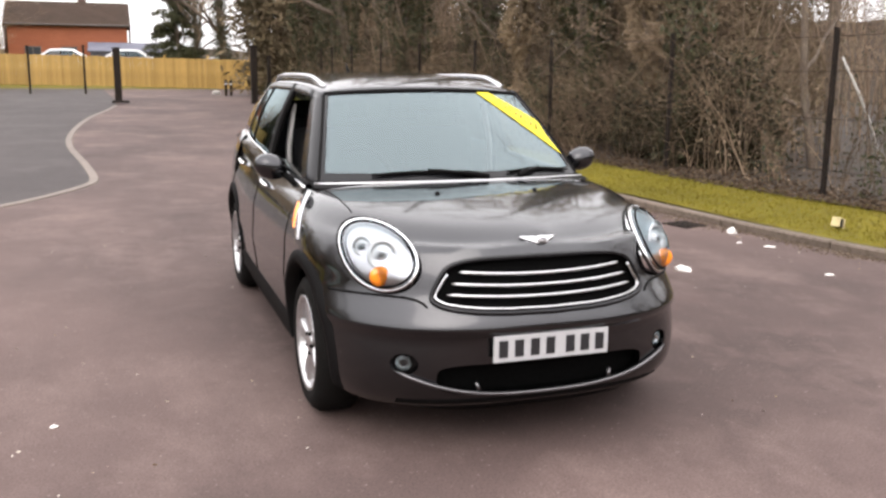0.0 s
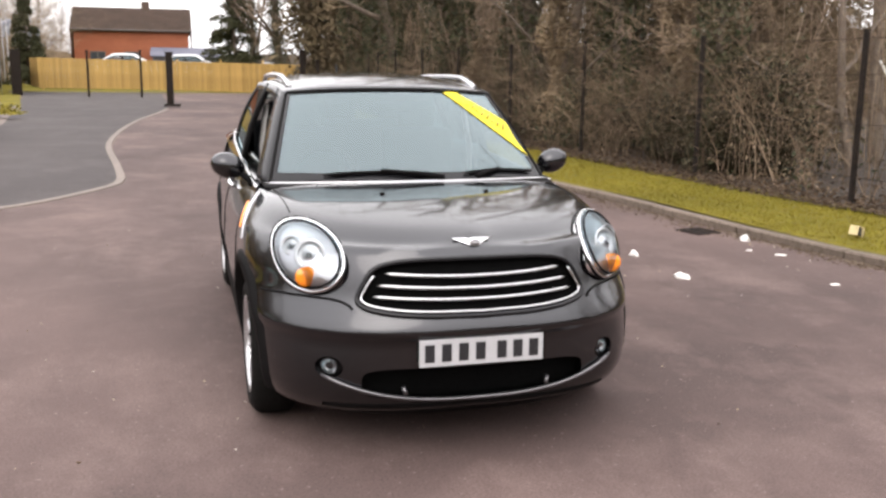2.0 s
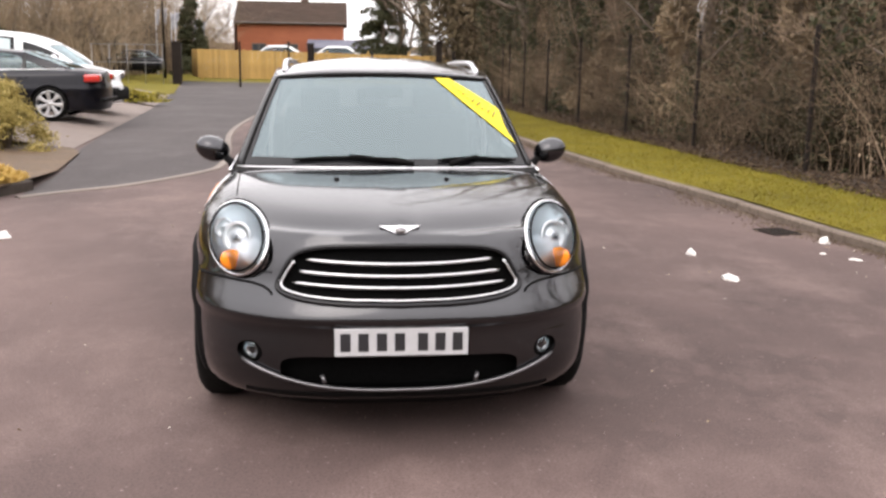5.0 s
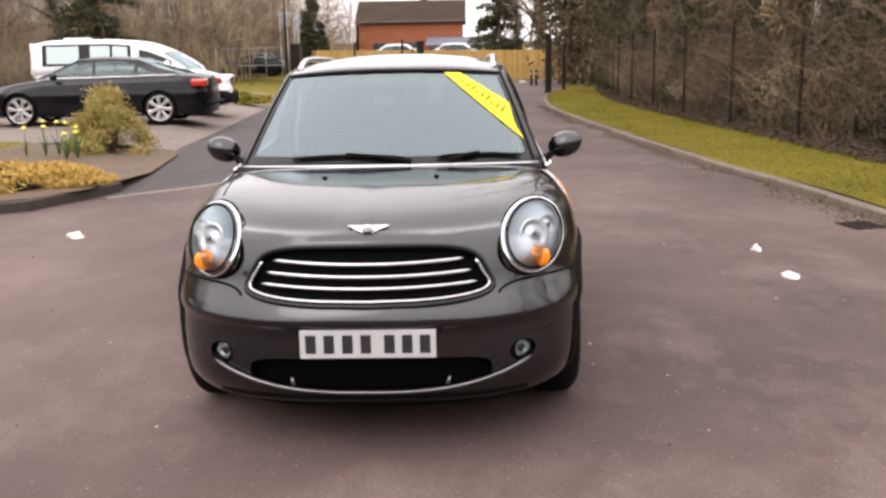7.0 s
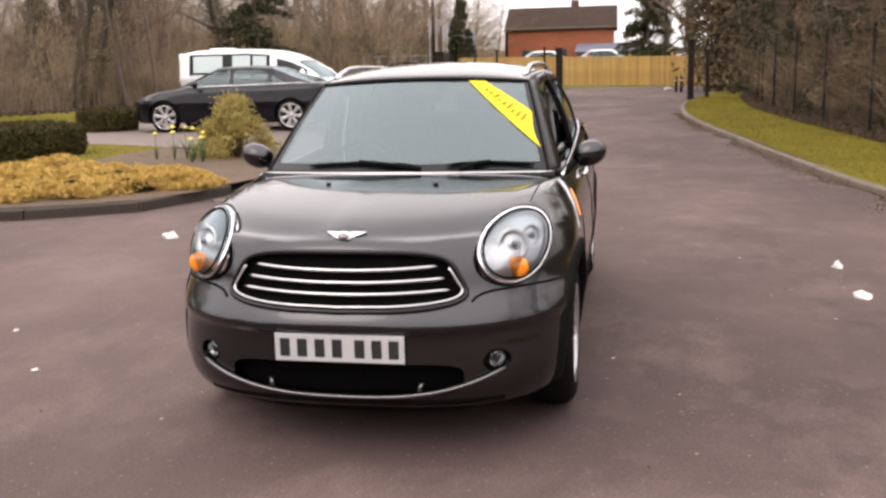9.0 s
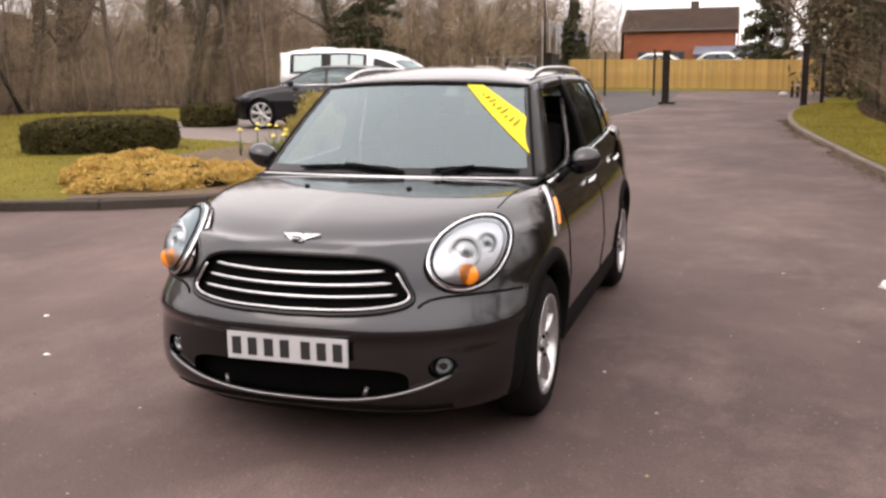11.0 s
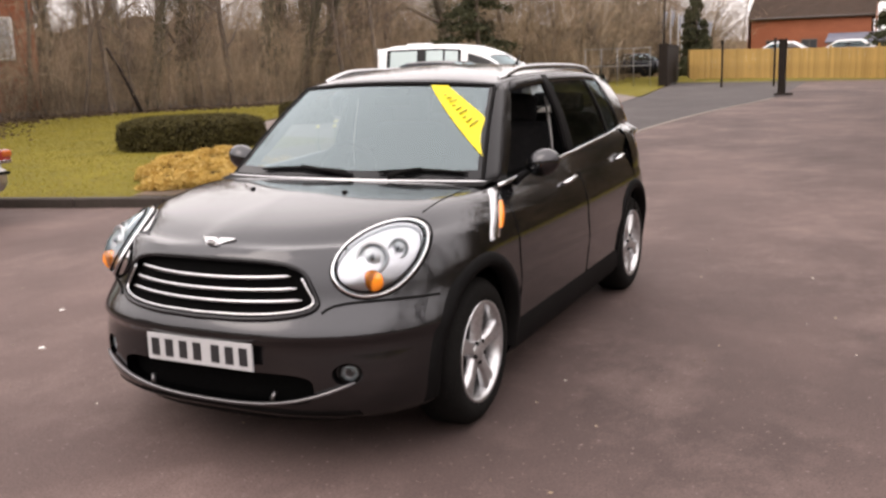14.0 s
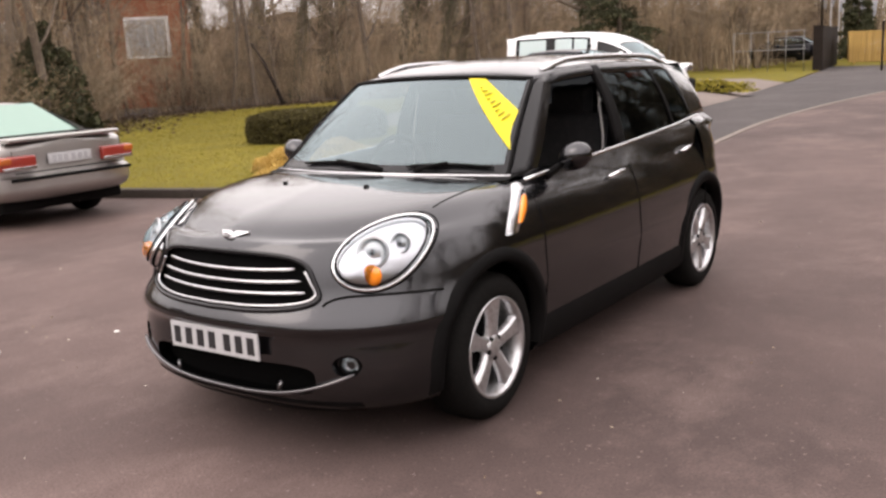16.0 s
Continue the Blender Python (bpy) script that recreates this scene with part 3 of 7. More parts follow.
# ---- the grey hatchback in the middle of the road ----
hero = thing("small_crossover_car", "dark grey metallic five-door car with alloy wheels parked on the road", "car", (-0.012, 0, 0))
PLAN = [(0.2, 2.9), (0.3, 3.1), (0.45, 2.8), (0.56, 2.4), (0.66, 2.25), (0.80, 2.2)]
HERO = {
    "plan": PLAN,
    "nose_depth": 0.80, "tail_depth": 0.42, "mid": 2.0, "taper": 0.04,
    "top": [(0.0, 0.86), (0.11, 0.895), (0.17, 0.925), (0.3, 0.960), (0.5, 0.993), (0.725, 1.020), (1.0, 1.036), (1.3, 1.04), (3.0, 1.06), (4.1, 1.06)],
    "levels": [
        (0.16, 0.74, 0.200, None, 3.95), (0.085, 0.828, 0.200, None, 3.98), (0.045, 0.853, 0.235, None, 4.0), (0.02, 0.864, 0.30, None, 4.03),
        (0.004, 0.879, 0.42, None, 4.05), (-0.006, 0.889, 0.505, None, 4.06), (-0.034, 0.894, 0.537, None, 4.06), (-0.046, 0.895, 0.556, None, 4.06), (-0.040, 0.895, 0.584, None, 4.06), (0.004, 0.890, 0.660, None, 4.05), (0.018, 0.889, 0.69, None, 4.05),
        (0.032, 0.886, 0.75, None, 4.03), (0.058, 0.872, 0.82, None, 4.02), (0.092, 0.852, 0.88, None, 4.0), (0.150, 0.825, None, 0.112, 3.98),
        (0.19, 0.797, None, 0.078, 3.95), (0.235, 0.760, None, 0.050, 3.9), (0.29, 0.71, None, 0.034, 3.85), (0.38, 0.56, None, 0.018, 3.75), (0.48, 0.36, None, 0.008, 3.65), (0.58, 0.17, None, 0.002, 3.55), (0.64, 0.0, None, 0.0, 3.5)],
}
NOSE = [(0.2, 0.085), (0.235, 0.045), (0.3, 0.02), (0.42, 0.004), (0.505, -0.006), (0.537, -0.034), (0.556, -0.046), (0.584, -0.040), (0.660, 0.004), (0.69, 0.018), (0.75, 0.032), (0.82, 0.058), (0.88, 0.092), (0.95, 0.2)]


def on_nose(x, z):
    """The nose's own curve at half width x and height z, before the pockets are cut."""
    w = curve_at([(0.2, 0.828), (0.235, 0.853), (0.3, 0.864), (0.42, 0.879), (0.505, 0.889), (0.56, 0.894), (0.7, 0.89), (0.82, 0.872), (0.9, 0.845)], z)
    n = curve_at(PLAN, z)
    return curve_at(NOSE, z) + 0.8 * (1 - max(0.0, 1 - min(1.0, abs(x) / w) ** n) ** (1 / n))


shell = part("body", body_shell(HERO), M_PAINT, hero)
FRONT, SIDE, TOP, REAR = front_finder(shell)
AXLES = (0.79, 3.387)


def grille_edge(u, grow=0.0):
    """The outline of the main grille as (x, z); u runs once round."""
    a = 2 * math.pi * u
    cx, sz = math.cos(a), math.sin(a)
    px = math.copysign(abs(cx) ** 0.42, cx)
    pz = math.copysign(abs(sz) ** 0.42, sz)
    half = 0.455 + grow - 0.055 * pz
    z = 0.727 + (0.093 + grow) * pz + 0.012 * (1 - (px * half / 0.5) ** 2) * (1 if pz > 0 else -1)
    return half * px, z


def pocket(edge, depth, steps=56):
    """A solid that cuts a pocket into the front, its floor as curved as the front itself."""
    rows = []
    for k in range(steps):
        x, z = edge(k / steps)
        p, _ = FRONT(x, z)
        rows.append([(x, -0.4, z), (x, p.y + depth, z)])
    bm = grid_bm(rows, closed_u=True)
    bmesh.ops.holes_fill(bm, edges=[e for e in bm.edges if e.is_boundary], sides=0)
    bmesh.ops.triangulate(bm, faces=[f for f in bm.faces if len(f.verts) > 4])
    bmesh.ops.recalc_face_normals(bm, faces=bm.faces)
    return bm


def intake_edge(u):
    a = 2 * math.pi * u
    cx, sz = math.cos(a), math.sin(a)
    return 0.475 * math.copysign(abs(cx) ** 0.42, cx), 0.342 + 0.070 * math.copysign(abs(sz) ** 0.5, sz) - 0.010 * (1 - abs(cx))


def fog_edge(s):
    return lambda u: (s * 0.598 + 0.052 * math.cos(2 * math.pi * u), 0.405 + 0.044 * math.sin(2 * math.pi * u))


def panel_inside(edge, inward, material, name, owner, rings=7, steps=56):
    """A sheet that fills an outline on the front, set in by inward."""
    rows = []
    pts = [edge(k / steps) for k in range(steps)]
    mx = sum(p[0] for p in pts) / steps
    mz = sum(p[1] for p in pts) / steps
    for i in range(rings + 1):
        f = 1 - i / rings * 0.999
        row = []
        for x, z in pts:
            xx, zz = mx + (x - mx) * f, mz + (z - mz) * f
            p, _ = FRONT(xx, zz)
            row.append((xx, p.y + inward, zz))
        rows.append(row)
    return part(name, grid_bm(rows, closed_v=True), material, owner)


grille_floor = lambda: panel_inside(grille_edge, 0.030, M_VOID, "grille_mesh", hero)
cab = box_bm((1.36, 2.55, 0.75), (0, 2.52, 0.83), 0.05)
cuts = [cyl_bm(0.372, s * 0.8 - 0.26, s * 0.8 + 0.26, y, 0.335) for y in AXLES for s in (-1, 1)]
cuts += [pocket(grille_edge, 0.10), pocket(intake_edge, 0.14), pocket(fog_edge(1), 0.035, 28), pocket(fog_edge(-1), 0.035, 28), cab]
grille_floor()
panel_inside(intake_edge, 0.066, M_VOID, "lower_intake_mesh", hero)
carve(shell, cuts)

# grille bars and surround
for z, half in ((0.778, 0.372), (0.732, 0.402), (0.688, 0.424)):
    line = []
    for k in range(31):
        x = half * (2 * k / 30 - 1)
        zz = z - 0.010 * (1 - (x / half) ** 2)
        line.append((x, on_nose(x, zz) + 0.004, zz))
    part("grille_bar", tube_bm(line, [0.004] + [0.0092] * (len(line) - 2) + [0.004], 8, flat=0.9), M_BAR, hero, "polished chrome grille bar")
ring_pts = [(x, on_nose(x, z) - 0.002, z) for x, z in (grille_edge(k / 72, 0.004) for k in range(72))]
part("grille_surround", loop_tube(ring_pts, 0.011), M_GLOSSBLACK, hero)
low = [(x, on_nose(x, z) - 0.001, z) for x, z in (grille_edge(0.5 + k / 72, -0.012) for k in range(-2, 39))]
part("grille_lower_trim", tube_bm(low, 0.0065, 8), M_BAR, hero, "chrome strip under the grille")
for s in (-1, 1):
    gap = [(s * x, on_nose(x, z) - 0.0005, z) for x, z in ((0.505, 0.640), (0.515, 0.652), (0.54, 0.664), (0.58, 0.671), (0.65, 0.672), (0.72, 0.670), (0.78, 0.666), (0.83, 0.660))]
    part("bumper_gap", tube_bm(gap, 0.0055, 6), M_BLACK, hero)

# lip, fog lamps
# The sky caught by the body-colour lip is put into a lighter metal.
lip = [(x, on_nose(x, z) - 0.012, z) for x, z in ((0.63 * u, 0.262 + 0.115 * abs(u) ** 2.6) for u in [k / 20 - 1 for k in range(41)])]
part("bumper_lip", tube_bm(lip, [0.004] + [0.010] * 39 + [0.004], 8, flat=0.8), M_LIP, hero, "thin lip along the bumper's lower edge, its sky highlight put into the metal")
for s in (-1, 1):
    x, z = s * 0.598, 0.405
    y = on_nose(abs(x), z) + 0.02
    d = Vector((s * 0.55, -1, 0)).normalized()
    m = Matrix.Translation((x, y, z)) @ d.to_track_quat("X", "Z").to_matrix().to_4x4()
    fog = lathe_bm([(-0.02, 0.047), (-0.006, 0.046), (-0.004, 0.038), (-0.006, 0.033)], steps=28)
    bmesh.ops.transform(fog, matrix=m, verts=fog.verts)
    f = part("fog_lamp", fog, M_BLACK, hero)
    bowl = lathe_bm([(-0.002, 0.034), (-0.014, 0.024), (-0.018, 0.0)], steps=24)
    bmesh.ops.transform(bowl, matrix=m, verts=bowl.verts)
    part("reflector", bowl, M_SILVERTRIM, f)
    lens = lathe_bm([(-0.001, 0.034), (0.006, 0.024), (0.009, 0.0)], steps=24)
    bmesh.ops.transform(lens, matrix=m, verts=lens.verts)
    part("lens", lens, M_LENS, f)
    # Short metal tube added in place of a glint beside the intake.
    glint = [(s * 0.30, on_nose(0.30, 0.30) - 0.008, 0.293), (s * 0.31, on_nose(0.31, 0.32) + 0.01, 0.325)]
    part("intake_glint", tube_bm(glint, 0.009, 6), M_LIP, hero)

# Black lower edge; its downward rows are added to deepen the bumper's shadow.
chin = [[(x, on_nose(abs(x), max(z, 0.203)) - o, z) for z, o in ((0.165 + 0.03 * (x / 0.62) ** 4, -0.070), (0.172 + 0.03 * (x / 0.62) ** 4, -0.030), (0.205, -0.004), (0.220, 0.004), (0.238, 0.006), (0.248, 0.001))] for x in [0.62 * (k / 20 - 1) for k in range(41)]]
# Unseen tray added to block light and deepen the shadow under the car.
part("undertray_light_block", box_bm((1.36, 3.30, 0.03), (0, 2.10, 0.185), 0.01), M_BLACK, hero)
part("lower_cladding", grid_bm(chin), M_BLACK, hero, "black plastic lower bumper edge, drawn down to deepen the shadow")

# number plate, its characters as plain bars
plate = part("number_plate", box_bm((0.52, 0.010, 0.111), (0, -0.026, 0.4745), 0.003), M_PLATE, hero, "white front number plate", False)
for cx in (-0.203, -0.133, -0.062, 0.008, 0.098, 0.166, 0.236 - 0.002):
    part("plate_bar", box_bm((0.040, 0.002, 0.072), (cx - 0.015, -0.0318, 0.4745)), M_INK, plate, smooth=False)

# headlamps
def lamp_point(s, u, f, out):
    """A point of a headlamp: u runs round its oval, f from the middle (0) to the rim (1), out lifts it off the wing."""
    a = 2 * math.pi * u
    along = f * (0.160 * math.cos(a) + 0.062 * math.sin(a))
    up = f * (0.152 * math.sin(a) + 0.008 * math.cos(2 * a))
    x, z = 0.652 + 0.797 * along - 0.338 * up, 0.825 + 0.828 * up
    y = 0.311 + 0.80 * along + 0.593 * up + 2.15 * up * up - 0.058 * (1 - f * f)
    return Vector((s * x, y, z)) + Vector((s * 0.5, -0.66, 0.56)) * out


for s in (-1, 1):
    sheet = lambda f_of, o_of, rings=8, steps=44: grid_bm([[lamp_point(s, k / steps, f_of(i / rings), o_of(i / rings)) for k in range(steps)] for i in range(rings + 1)], closed_v=True)
    head = part("headlamp", loop_tube([lamp_point(s, k / 60, 1.0, 0.004) for k in range(60)], 0.0088, 8), M_CHROME, hero, "large oval headlamp with a chrome ring")
    part("housing", sheet(lambda i: 1.04 - 0.06 * i, lambda i: -0.03 + 0.03 * i, 3), M_CHROME, head)
    part("outer_gap", loop_tube([lamp_point(s, k / 60, 1.075, 0.0) for k in range(60)], 0.004, 6), M_BLACK, head)
    flutes = grid_bm([[lamp_point(s, k / 66, 0.95 * (1 - i / 10) + 0.001, 0.004 - 0.004 * math.sin(math.pi * i / 10) + 0.0004 * math.sin(k * math.pi / 3) * math.sin(math.pi * i / 10)) for k in range(66)] for i in range(11)], closed_v=True)
    part("reflector", flutes, M_LAMPBACK, head)
    part("seal", loop_tube([lamp_point(s, k / 60, 0.925, 0.019) for k in range(60)], 0.0045, 6), M_BLACK, head)
    turn = Vector((s * 0.42, -0.85, 0.28)).to_track_quat("X", "Z").to_matrix().to_4x4()
    for u, f, br, nm in ((0.33, 0.10, 0.066, "main_beam_bowl"), (0.08, 0.50, 0.042, "side_beam_bowl")):
        p = lamp_point(s, u, f, 0.0)
        bowl = lathe_bm([(0.010, br), (0.020, br * 0.95), (0.004, br * 0.72), (0.002, br * 0.5), (0.016, br * 0.34), (0.020, 0.0)], steps=28)
        bmesh.ops.transform(bowl, matrix=Matrix.Translation(p) @ turn, verts=bowl.verts)
        cup = part(nm, bowl, M_BOWL, head)
        part("bulb_cap", ball_bm((br * 0.2, br * 0.2, br * 0.2), p + turn.to_3x3() @ Vector((0.02, 0, 0)), 14, 10), M_LIP, cup)
    p = lamp_point(s, 0.775, 0.56, 0.006)
    part("indicator", ball_bm((0.046, 0.022, 0.043), p, 18, 12), M_AMBER, head, "amber indicator bulb housing")
    part("lens", sheet(lambda i: 1 - 0.999 * i, lambda i: 0.012 + 0.034 * math.sin(i * math.pi / 2)), M_LENS, head)

# badge: plain winged shape
bp, bn = FRONT(0, 0.888)
badge = part("bonnet_badge", bmesh.new(), M_BADGE, hero, "small silver winged badge")
bmb = ball_bm((0.030, 0.014, 0.021), bp + Vector((0, -0.004, 0.002)), 20, 10)
for s in (-1, 1):
    rows = []
    for i in range(7):
        u = i / 6
        x = s * (0.018 + 0.062 * u)
        top, bot = 0.888 + 0.012 - 0.002 * u, 0.888 - 0.010 + 0.017 * u
        row = []
        for z, o in ((bot, 0.001), (bot + 0.002, 0.006), (top - 0.002, 0.006), (top, 0.001)):
            q, n = FRONT(x, z)
            row.append(q + n * (o + 0.003))
        rows.append(row)
    wing = grid_bm(rows)
    me = bpy.data.meshes.new("scratch")
    wing.to_mesh(me)
    wing.free()
    bmb.from_mesh(me)
    bpy.data.meshes.remove(me)
bmb.to_mesh(badge.data)
badge.data.polygons.foreach_set("use_smooth", [True] * len(badge.data.polygons))
part("badge_disc", ball_bm((0.021, 0.004, 0.0125), bp + Vector((0, -0.0165, 0.004)), 20, 8), M_LIP, badge)
part("badge_bar", box_bm((0.030, 0.003, 0.006), bp + Vector((0, -0.0205, 0.004)), 0.001), M_BADGE, badge)

# greenhouse
B0 = lambda u: Vector((0.715 * u, 1.00 + 0.185 * u * u, 1.036 - 0.016 * u * u))
B1 = lambda u: Vector((0.570 * u, 1.555 + 0.145 * u * u, 1.462 - 0.024 * u * u))


def screen_at(u, v, out=0.0):
    p = B0(u).lerp(B1(u), v)
    return p + Vector((0, -0.55, 0.8)) * (0.016 * math.sin(math.pi * v) + out)


part("windscreen", grid_bm([[screen_at(-0.985 + 1.97 * i / 24, 0.015 + 0.97 * j / 12) for j in range(13)] for i in range(25)]), M_SCREEN, hero, "raked windscreen mirroring the pale sky")
edge_loop = [screen_at(-1 + 2 * i / 20, 0.0, 0.002) for i in range(21)] + [screen_at(1, j / 10, 0.002) for j in range(1, 11)] + [screen_at(1 - 2 * i / 20, 1.0, 0.002) for i in range(1, 21)] + [screen_at(-1, 1 - j / 10, 0.002) for j in range(1, 10)]
part("windscreen_seal", loop_tube(edge_loop, 0.009, 6), M_BLACK, hero)


def roof_z(x, y):
    c = curve_at([(1.5, 1.444), (1.6, 1.475), (1.7, 1.501), (1.85, 1.526), (2.0, 1.541), (2.4, 1.553), (3.0, 1.543), (3.5, 1.508), (3.8, 1.462)], y)
    return c - 0.068 * (abs(x) / 0.60) ** 2.4


def roof_side(y):
    return curve_at([(1.6, 0.575), (1.8, 0.590), (2.4, 0.605), (3.2, 0.592), (3.8, 0.555)], y)


rows = []
for i in range(29):
    u = -1 + 2 * i / 28
    row = []
    for j in range(25):
        v = j / 24
        y = (1.555 + 0.145 * u * u) * (1 - v) + (3.82 - 0.10 * u * u) * v
        x = u * roof_side(y)
        z = roof_z(x, y) if j else B1(u).z
        row.append((x, y, z))
    rows.append(row)
roof = grid_bm(rows)
bmesh.ops.solidify(roof, geom=roof.faces[:], thickness=0.025)
part("roof", roof, M_PAINT, hero)
header = [screen_at(-1 + 2 * i / 20, 1.02, 0.004) for i in range(21)]
part("roof_gap", tube_bm(header, 0.004, 6), M_BLACK, hero)


def belt(y):
    return curve_at([(1.1, 0.985), (1.3, 0.998), (2.2, 1.040), (3.2, 1.085), (3.75, 1.115)], y)


def flank(y, h, s=1, out=0.0):
    """The cabin's side from the belt (h = 0) to the roof edge (h = 1)."""
    xb = curve_at([(1.1, 0.762), (1.3, 0.775), (2.0, 0.778), (3.0, 0.765), (3.8, 0.715)], y)
    xt = roof_side(y)
    z = belt(y) + (roof_z(xt, y) - belt(y)) * h
    x = xb + (xt - xb) * h + 0.022 * math.sin(math.pi * h)
    return Vector((s * (x + out), y, z + 0.3 * out))


def flank_patch(y0b, y1b, y0t, y1t, h0, h1, s, out=0.0, nu=10, nv=8):
    return grid_bm([[flank((y0b + (y1b - y0b) * i / nu) * (1 - h) + (y0t + (y1t - y0t) * i / nu) * h, h, s, out) for h in [h0 + (h1 - h0) * j / nv for j in range(nv + 1)]] for i in range(nu + 1)])


def thick(bm, t=0.02):
    bmesh.ops.solidify(bm, geom=bm.faces[:], thickness=t)
    return bm


for s in (-1, 1):
    # pillars and window frames
    rows = [[screen_at(s * (1.0 + 0.002), v), screen_at(s, v).lerp(flank(1.33 * (1 - v) + 1.86 * v, v, s), 0.5) + Vector((s * 0.012, -0.012, 0.004)), flank(1.33 * (1 - v) + 1.86 * v, v, s)] for v in [k / 12 for k in range(13)]]
    part("front_pillar", thick(grid_bm(rows), 0.03), M_GLOSSBLACK, hero, "gloss black windscreen pillar")
    part("middle_pillar", thick(flank_patch(2.27, 2.37, 2.30, 2.38, 0, 1, s, 0.002), 0.03), M_BLACK, hero)
    part("rear_pillar", thick(flank_patch(3.50, 3.80, 3.38, 3.79, 0, 1, s), 0.03), M_PAINT, hero)
    part("window_top_frame", thick(flank_patch(1.33, 3.5, 1.86, 3.4, 0.90, 1.0, s, 0.001, 20, 2), 0.03), M_GLOSSBLACK, hero)
    part("rear_side_window", flank_patch(2.37, 3.5, 2.38, 3.4, 0.0, 0.90, s, -0.006, 14, 8), M_TINT, hero, "dark tinted rear door glass")
    part("window_divider", thick(flank_patch(3.12, 3.15, 3.06, 3.09, 0, 0.9, s, 0.0), 0.02), M_BLACK, hero)
    chrome_line = [flank(y, 0.0, s, 0.008) for y in [1.22 + 2.40 * k / 30 for k in range(31)]]
    part("belt_trim", tube_bm(chrome_line, 0.010, 6), M_CHROME, hero, "chrome strip along the window line")
    # strip between the shell's shoulder and the glass
    rows = [[flank(y, 0.0, s, 0.004), Vector((s * 0.80, y, belt(y) - 0.045)), SIDE(y, min(belt(y) - 0.10, 0.94), s, 0.0)[0]] for y in [1.05 + 2.70 * k / 30 for k in range(31)]]
    part("door_shoulder", grid_bm(rows), M_PAINT, hero)
    # roof rail
    rail = [Vector((s * (roof_side(y) - 0.055), y, roof_z(roof_side(y) - 0.055, y) + 0.030 * min(1, 7 * u, 7 * (1 - u)))) for u, y in ((k / 20, 1.86 + 1.72 * k / 20) for k in range(21))]
    part("roof_rail", tube_bm(rail, 0.018, 8, flat=0.9), M_SILVERTRIM, hero, "silver roof rail")
    # wing mirror
    mirror = ball_bm((0.088, 0.062, 0.068), (0, 0, 0), 24, 16)
    for v in mirror.verts:
        if v.co.y > 0.02:
            v.co.y = 0.02 + (v.co.y - 0.02) * 0.25
        v.co.z += 0.012 * v.co.x * s / 0.088
    bmesh.ops.translate(mirror, vec=(s * 0.900, 1.50, 1.075), verts=mirror.verts)
    mir = part("wing_mirror", mirror, M_PAINT, hero)
    part("mirror_arm", tube_bm([(s * 0.775, 1.44, 0.985), (s * 0.80, 1.46, 1.01), (s * 0.84, 1.49, 1.04)], [0.032, 0.026, 0.022], 10, flat=0.7), M_BLACK, mir)
    part("mirror_glass", box_bm((0.115, 0.004, 0.08), (s * 0.900, 1.520, 1.075), 0.0015), M_REFLECT, mir)
    # door handles, side indicator trim, shut lines
    for y, z in ((2.07, 0.912), (3.155, 0.930)):
        pts = [SIDE(y + o, z + 0.07 * o, s, h)[0] for o, h in ((-0.095, 0.004), (-0.08, 0.026), (0.0, 0.032), (0.08, 0.026), (0.095, 0.004))]
        part("door_handle", tube_bm(pts, [0.009, 0.012, 0.012, 0.012, 0.009], 8), M_CHROME, hero, "chrome door handle")
    rows = []
    for k in range(13):
        u = k / 12
        z = 0.80 + 0.185 * u
        yc = 0.93 + 0.24 * u ** 1.2
        half = 0.052 + 0.018 * math.sin(math.pi * u)
        rows.append([SIDE(yc + o * half, z, s, h)[0] for o, h in ((-1, 0.001), (-0.8, 0.008), (0.8, 0.008), (1, 0.001))])
    trim = part("side_trim", grid_bm(rows), M_SILVERTRIM, hero, "silver side scuttle trim with an amber repeater")
    rows = []
    for k in range(11):
        u = k / 10
        z = 0.835 + 0.10 * u
        yc = 1.008 + 0.125 * u
        half = 0.033 * math.sin(math.pi * (0.08 + 0.84 * u)) ** 0.5
        rows.append([SIDE(yc + o * half, z, s, h)[0] for o, h in ((-1, 0.008), (-0.6, 0.014), (0.6, 0.014), (1, 0.008))])
    part("side_repeater", grid_bm(rows), M_AMBER, trim)
    for gap in ([(1.21, z) for z in [0.33 + 0.06 * k for k in range(11)]], [(2.30 + 0.0 * k, z) for k, z in enumerate([0.33 + 0.06 * q for q in range(12)])], [(3.42 + 0.25 * max(0, 0.75 - z) * -1, z) for z in [0.55 + 0.05 * q for q in range(9)]]):
        part("door_gap", tube_bm([SIDE(y, z, s, 0.0005)[0] for y, z in gap], 0.0035, 5), M_BLACK, hero)
    sill = [[SIDE(y, z, s, o)[0] for z, o in ((0.215, 0.006), (0.25, 0.012), (0.345, 0.010), (0.362, 0.001))] for y in [1.16 + 1.84 * k / 14 for k in range(15)]]
    part("sill_trim", grid_bm(sill), M_BLACK, hero)
    # wheel arches
    for y0 in AXLES:
        rows = []
        for k in range(33):
            a = radians(-14 + 208 * k / 32)
            row = []
            for r, o in ((0.368, -0.05), (0.370, 0.010), (0.395, 0.014), (0.425, 0.008), (0.430, -0.002)):
                y, z = y0 + r * math.cos(a), max(0.205, 0.335 + r * math.sin(a))
                w = curve_at([(0.2, 0.828), (0.235, 0.853), (0.3, 0.864), (0.42, 0.879), (0.505, 0.889), (0.6, 0.892), (0.75, 0.886), (0.82, 0.872)], z)
                if y < 0.82:
                    t = 1 - (y - curve_at(NOSE, z)) / 0.8
                    n = curve_at(PLAN, z)
